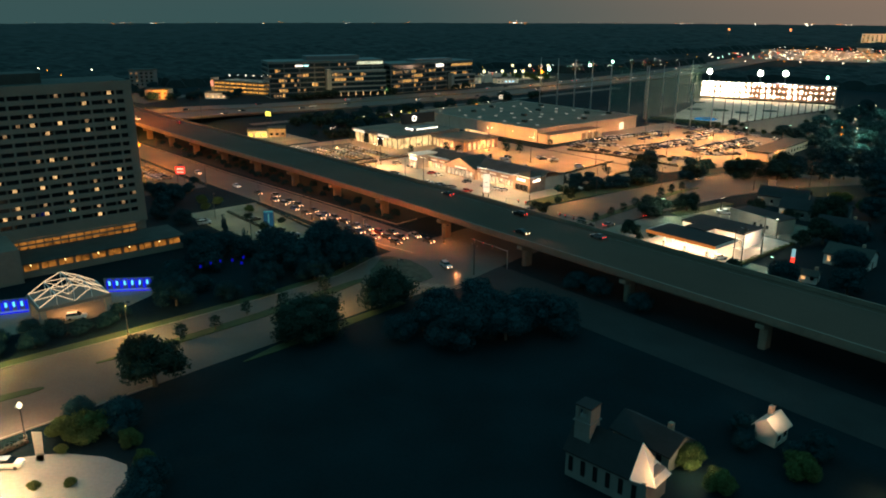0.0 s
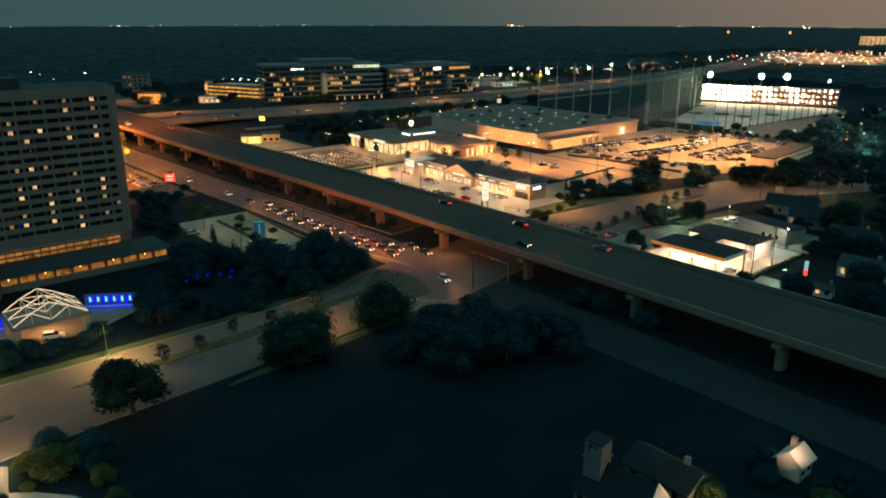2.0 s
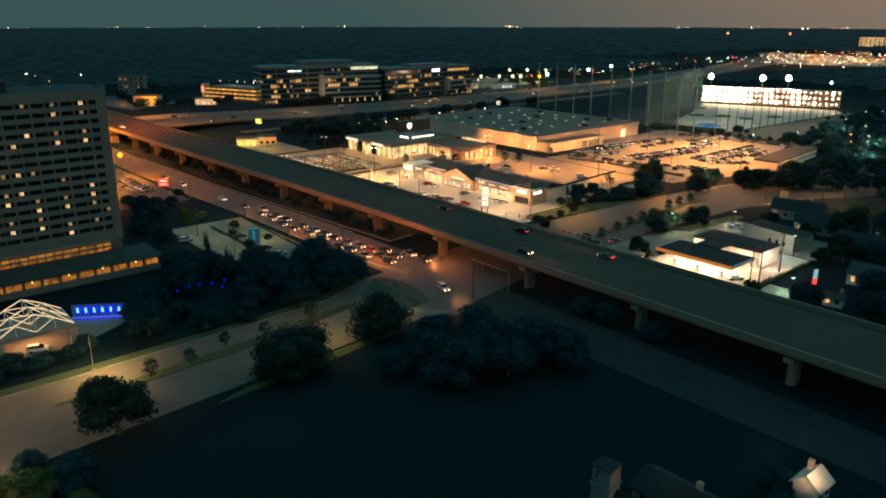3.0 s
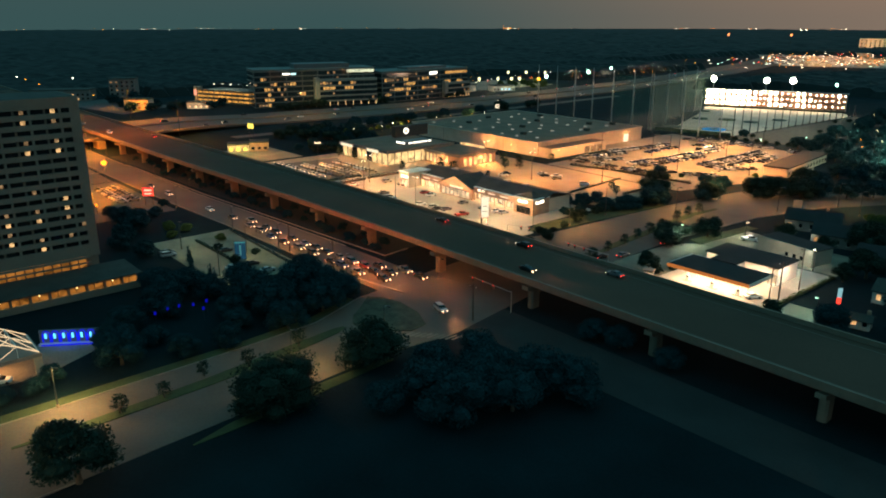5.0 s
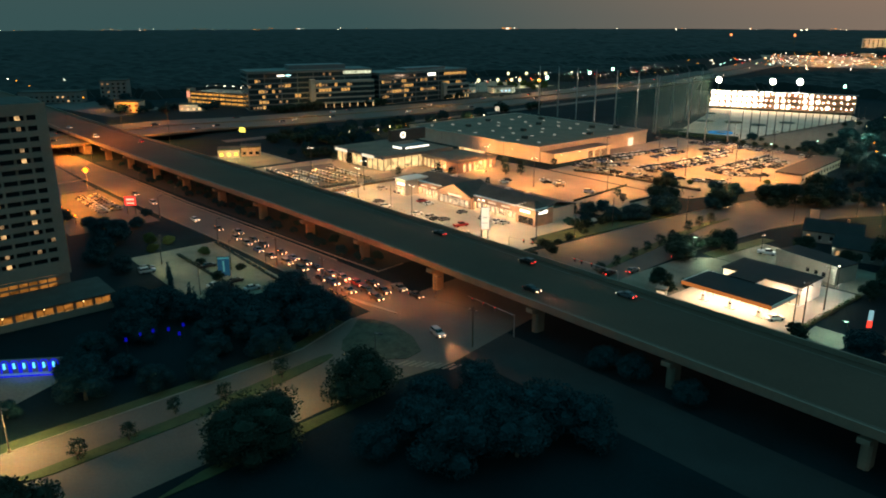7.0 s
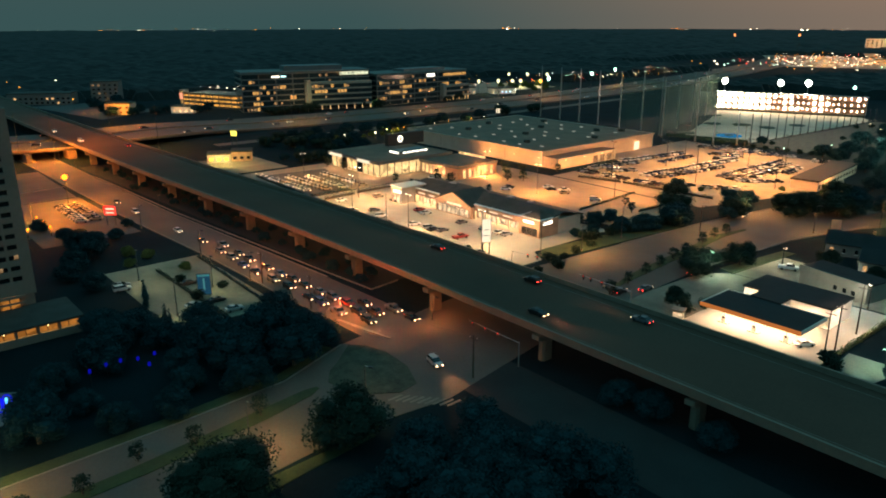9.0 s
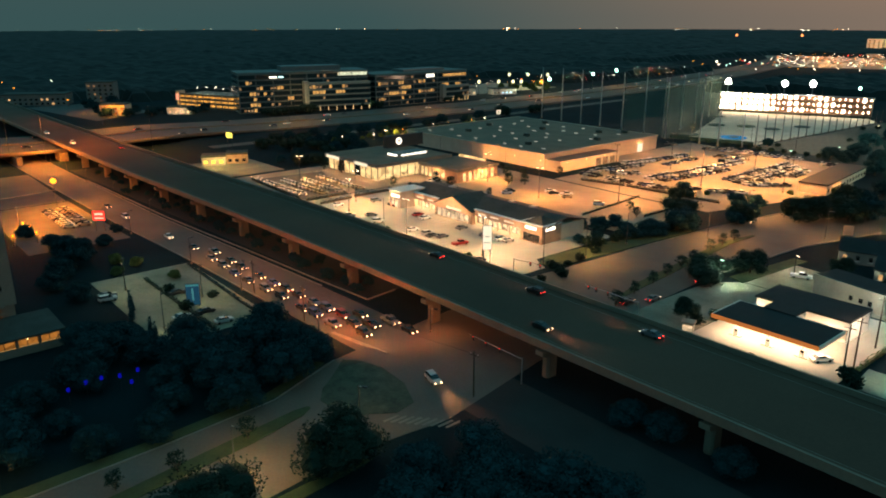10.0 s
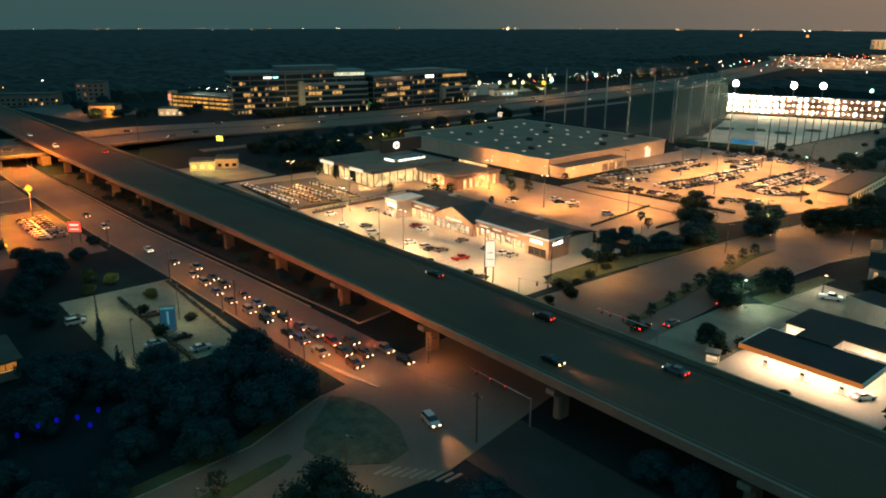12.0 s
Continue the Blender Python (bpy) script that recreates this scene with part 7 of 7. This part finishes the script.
def garage():
    root = thing("parking_garage", -633, 305, 0, 20, "three-deck parking garage with amber-lit open decks", "building")
    for k in range(4):
        z = 3.3 * k
        part("deck", bar(-34, 34, -14, 14, z, z + 0.4), CONCRETE, root)
        part("upstand", bar(-34, 34, -14.2, -13.9, z + 0.0, z + 1.2), CONCRETE, root)
        if k < 3:
            for i in range(17):
                # glowing panel across the opening in place of the lit deck inside
                part("deck_glow", bar(-33.8 + 4 * i, -30.0 + 4 * i, -13.4, -13.2, z + 1.35, z + 2.9), GLOW_GARAGE, root)
    for i in range(11):
        part("column", bar(-34 + 6.8 * i - 0.3, -34 + 6.8 * i + 0.3, -14.25, -13.6, 0, 10), CONCRETE, root)
    part("stair_tower", bar(-37, -33.5, -14.5, -8, 0, 13), BRICK, root)
    part("corner_sign", bar(-37.05, -33.6, -14.9, -14.64, 5.5, 10.5), GLOW_CORAL, root, "coral lit corner sign")
    part("stair_glass", bar(-35.6, -34.2, -14.62, -14.5, 2, 12), GLOW_OFFICE, root)
    part("core", bar(-33, 33, -13, 13.9, 0.4, 9.8), DARKSTEEL, root)
    for i in range(10):
        x, y = -30 + 6.6 * i, 2 + (i % 3) * 4
        post = part("roof_lamp", Shape().tube((x, y, 10.2), (x, y, 14), 0.06, 0.05, 6), DARKSTEEL, root)
        part("lamp_head", Shape().tube((x, y, 14), (x, y, 14.35), 0.3, 0.3, 8), GLOW_LAMP, post)
    lamp_light("AREA", -640, 292, 22, 2600, (0.75, 1, 0.75), 3, None, 170)


garage()


def block(x, y, turn, w, d, h, label, wall, glow, lit, seed, top=ROOFDARK):
    r = random.Random(seed)
    root = thing("distant_building", x, y, 0, turn, label, "building", "distant buildings")
    part("wall", bar(-w / 2, w / 2, -d / 2, d / 2, 0, h), wall, root)
    part("roof", bar(-w / 2 - 0.3, w / 2 + 0.3, -d / 2 - 0.3, d / 2 + 0.3, h, h + 0.7), top, root)
    rows, cols = max(1, int(h / 3.4)), max(3, int(w / (4 if y < 1000 else 8)))
    half = 0.9 if y < 1000 else 1.8
    for k in range(rows):
        for i in range(cols):
            a = -w / 2 + (i + 0.5) * w / cols
            part("window", bar(a - half, a + half, -d / 2 - 0.08, -d / 2 + 0.02, 3.4 * k + 1.0, 3.4 * k + 2.5), glow if r.random() < lit else GLASS_DARK, root)
    return root


block(-752, 195, 60, 50, 20, 9, "long low dark apartment block with a few lit rooms", FACADE, GLOW_ROOM, 0.07, 1)
block(-726, 240, 60, 22, 16, 18, "mid-rise dark block with a few lit rooms", FACADE, GLOW_DIM, 0.25, 2)
block(-637, 222, 50, 19, 12, 8, "small amber-lit shop beyond the freeway", STUCCO, GLOW_AMBER, 0.9, 3)
lamp_light("AREA", -622, 212, 9, 4200, ORANGE, 2, (-630, 222, 3), 170)
lamp_light("AREA", -660, 210, 9, 2600, ORANGE, 2, None, 170)
block(-612, 262, 50, 18, 10, 5, "small lit shop beyond the freeway", PALEWALL, GLOW_SHOP, 0.6, 4)
lamp_light("AREA", -604, 254, 8, 700, NEUTRAL, 2, (-611, 260, 2), 170)
block(-401.5, 194.5, 62, 11, 9, 4, "small restaurant with yellow-lit walls", STUCCO, GLOW_YELLOW, 1.0, 5)
block(-398.5, 205.5, 62, 10, 9, 4.6, "dark brick wing beside the restaurant", BRICK, GLASS_DARK, 0.2, 12)
lamp_light("AREA", -386, 188, 6.5, 3600, (1, 0.66, 0.2), 2, (-392, 195, 2), 170)
lamp_light("AREA", -376, 200, 8, 1100, WARM, 2, None, 165)
block(-562, 556, 70, 24, 12, 5, "blue-lit filling station beyond the freeway", PALEWALL, glowing("pale_blue_panel", (0.4, 0.7, 1), 1.6), 0.6, 6)
block(-579, 527, 70, 12, 10, 6, "pale gabled building beyond the freeway", WHITEPAINT, GLOW_SHOP, 0.3, 8)
lamp_light("AREA", -556, 530, 12, 3000, NEUTRAL, 2, None, 175)
lamp_light("AREA", -545, 563, 12, 3000, (0.9, 1, 0.7), 2, None, 175)
lamp_light("AREA", -590, 630, 18, 13000, (1, 0.95, 0.5), 2, None, 175)
place(LIT[0], [(-604, 612, 1.1), (-594, 622, 1.2), (-590, 640, 1.3), (-578, 636, 1.2), (-570, 628, 1.0), (-562, 618, 0.9), (-586, 600, 1.0), (-576, 612, 1.1), (-606, 598, 1.0), (-560, 600, 0.9)])
for x, y, m in ((-566, 529, GLOW_YARD), (-556, 545, GLOW_YARD), (-613, 617, GLOW_YARD), (-547, 555, GLOW_YARD), (-543, 562, GLOW_YARD), (-600, 632, GLOW_YARD), (-584, 645, GLOW_YARD), (-528, 574, GLOW_SODIUM), (-545, 604, GLOW_GREEN), (-582, 760, GLOW_GREEN), (-560, 690, GLOW_GREEN)):
    lamp_post(x, y, 11, 0, WHITE, m, "yard lamp on a pole beyond the freeway", (0, 180), 0.6, globe=1.5)
lot([(-590, 1160), (-430, 1215), (-480, 1420), (-600, 1560), (-770, 1480)], LOT_OLD, "far sodium-lit car lots at the edge of the town")
for n, (x, y, w, h) in enumerate(((-680, 1560, 60, 6), (-610, 1540, 50, 7), (-500, 1360, 44, 6))):
    block(x, y, 25, w, 18, h, "far low lit shop under an orange glow", STUCCO, GLOW_OFFICE, 0.5, 20 + n)
block(-694, 1853, 22, 62, 24, 26, "far tan hotel block under an orange glow", STUCCO, GLOW_OFFICE, 0.12, 24)
lamp_light("AREA", -680, 1810, 40, 14000, (1, 0.62, 0.32), 8, (-694, 1842, 14), 150)


def far_car_lots():
    """Rows of bright lamps and lit car roofs on the far lots."""
    r = random.Random(61)
    warm, amber, cars, poles = Shape(), Shape(), Shape(), Shape()
    for k in range(190):
        a, d = radians(r.uniform(17.0, 25.6)), r.uniform(1230, 1580)
        x, y, z, q = -64 - d * math.sin(a), 56 + d * math.cos(a), r.uniform(2.5, 5.5), r.uniform(0.2, 0.5)
        (warm if r.random() < 0.4 else amber).box(x - q, x + q, y - q, y + q, z, z + q)
        poles.tube((x, y, 0), (x, y, z), 0.08, 0.08, 4)
    for _ in range(260):
        a, d = radians(r.uniform(18.0, 25.6)), r.uniform(1230, 1560)
        cars.turned(-64 - d * math.sin(a), 56 + d * math.cos(a), 0.0, 1.4, 4.6, 1.9, r.choice((20, 110)))
    part("far_lamps", warm, GLOW_LAMP, None, "rows of warm lamps over far car lots", "stuff", "lamps")
    part("far_lamps", amber, GLOW_SODIUM, None, "rows of amber lamps over far car lots", "stuff", "lamps")
    part("far_lamp_posts", poles, DARKSTEEL, None, "dark posts of the lot lamps", "stuff", "posts")
    part("far_cars", cars, PAINTS[0], None, "pale cars on the far lots", "stuff", "cars")


far_car_lots()
block(-181, 380, 96, 54, 11, 3.9, "long low grey-roofed storage shed at the lot edge", STUCCO, GLASS_DARK, 0.3, 9, ROOFBLACK)
lamp_light("AREA", -170.5, 364, 5, 1400, WARM, 1.5, (-175, 366, 1.5), 165)
for x, y in ((-545, 1240), (-590, 1330), (-650, 1450), (-510, 1310), (-570, 1430)):
    lamp_light("AREA", x, y, 22, 30000, SODIUM, 6, None, 178)


# bearings of the towns on the horizon, with their number of lamps, lamp size and spread
HORIZON_TOWNS = ((78.6, 5, 1.0, 1.2), (73.6, 8, 1.1, 0.7), (72.3, 3, 1.1, 0.35), (71.1, 3, 1.5, 0.2), (70.4, 2, 1.0, 0.2), (69.0, 2, 0.9, 0.5), (67.2, 6, 1.1, 0.45), (66.1, 2, 1.0, 0.3), (65.0, 2, 0.9, 0.3), (63.4, 5, 1.1, 0.4), (62.2, 5, 1.1, 0.4), (60.1, 4, 1.3, 0.3), (57.4, 5, 1.3, 0.35), (55.5, 2, 0.9, 0.6), (52.9, 2, 1.1, 0.2), (44.5, 12, 1.9, 0.7),
                 (40.0, 2, 0.8, 0.8), (36.5, 2, 0.8, 0.8), (32.3, 9, 1.3, 0.75), (30.0, 2, 0.9, 0.5), (27.4, 4, 1.5, 0.35), (24.2, 4, 2.0, 0.3), (22.1, 6, 1.4, 0.6))


def far_lights():
    """Lamps of far districts: small heads on thin posts."""
    posts = Shape()
    groups = ((GLOW_LAMP, "white", 31, 90), (GLOW_SODIUM, "amber", 32, 100), (GLOW_GREEN, "greenish", 33, 26), (GLOW_TAIL, "red", 34, 26))
    for m, word, seed, count in groups:
        r = random.Random(seed)
        s = Shape()
        for k in range(count):
            zone = r.random()
            if zone < 0.45:
                x, y = r.uniform(-640, -430), r.uniform(1000, 1500)
            elif zone < 0.75:
                x, y = r.uniform(-640, -560), r.uniform(520, 900)
            else:
                x, y = r.uniform(-200, -60), r.uniform(400, 800)
            z, q = r.uniform(5, 11), 0.25 if y < 1000 else 0.55
            s.box(x - q, x + q, y - q, y + q, z, z + q)
            posts.tube((x, y, 0), (x, y, z), 0.08, 0.08, 4)
        part("far_lamps", s, m, None, f"scattered {word} lamps of far districts", "stuff", "lamps")
    r = random.Random(40)
    s, amber = Shape(), Shape()
    for k, (x, y) in enumerate(((-956, 200), (-915, 200), (-899, 242), (-837, 195), (-745, 212), (-687, 202))):
        (amber if k % 2 else s).box(x - 0.35, x + 0.35, y - 0.35, y + 0.35, 8, 8.7)
        posts.tube((x, y, 0), (x, y, 8), 0.1, 0.1, 4)
    for turn, count, size, wide in HORIZON_TOWNS:
        for k in range(count):
            a, d = radians(turn + r.uniform(-wide, wide)), r.uniform(4150, 4500)
            x, y, q, z = -64 - d * math.sin(a), 56 + d * math.cos(a), size * r.uniform(0.6, 1.1), r.uniform(9, 17)
            (amber if r.random() < 0.5 else s).box(x - q, x + q, y - q, y + q, z, z + q)
            posts.tube((x, y, 0), (x, y, z), 0.3, 0.3, 4)
    part("far_lamps", amber, GLOW_SODIUM, None, "amber lamps of towns along the horizon", "stuff", "lamps")
    part("far_lamp_posts", posts, DARKSTEEL, None, "dark posts of the far lamps", "stuff", "posts")
    part("far_lamps", s, GLOW_LAMP, None, "lamps of towns along the horizon", "stuff", "lamps")


far_lights()


def garden_lights():
    """Many small lamps of the houses and yards among the trees beyond the storage lot."""
    poles = Shape()
    for glow, word, seed, count in ((GLOW_YARD, "pale", 51, 34), (GLOW_GREEN, "greenish", 52, 12), (GLOW_SODIUM, "amber", 53, 8)):
        r = random.Random(seed)
        s = Shape()
        for _ in range(count):
            x, y, z, k = r.uniform(-215, -60), r.uniform(400, 640), r.uniform(5, 9.5), r.uniform(0.22, 0.42)
            s.tube((x, y, z), (x, y, z + k), k, k * 0.6, 6)
            poles.tube((x, y, 0), (x, y, z), 0.05, 0.05, 4)
        part("yard_lights", s, glow, None, word + " yard lamps on thin poles among dark trees", "stuff", "lamp")
    part("lamp_poles", poles, DARKSTEEL, None, "thin dark poles of the yard lamps", "stuff", "poles")


garden_lights()
# added lamps: they brighten the tree tops where haze from the range would
for x, y, p in ((-198, 470, 7000), (-165, 430, 6000), (-150, 475, 7000), (-120, 430, 6000), (-150, 395, 4500), (-185, 540, 7000), (-112, 385, 4000)):
    lamp_post(x, y, 15, p, (0.75, 1, 0.72), GLOW_YARD, "tall lamp added to brighten tree tops in place of haze", (0,), 0.5, 179, globe=0.3)
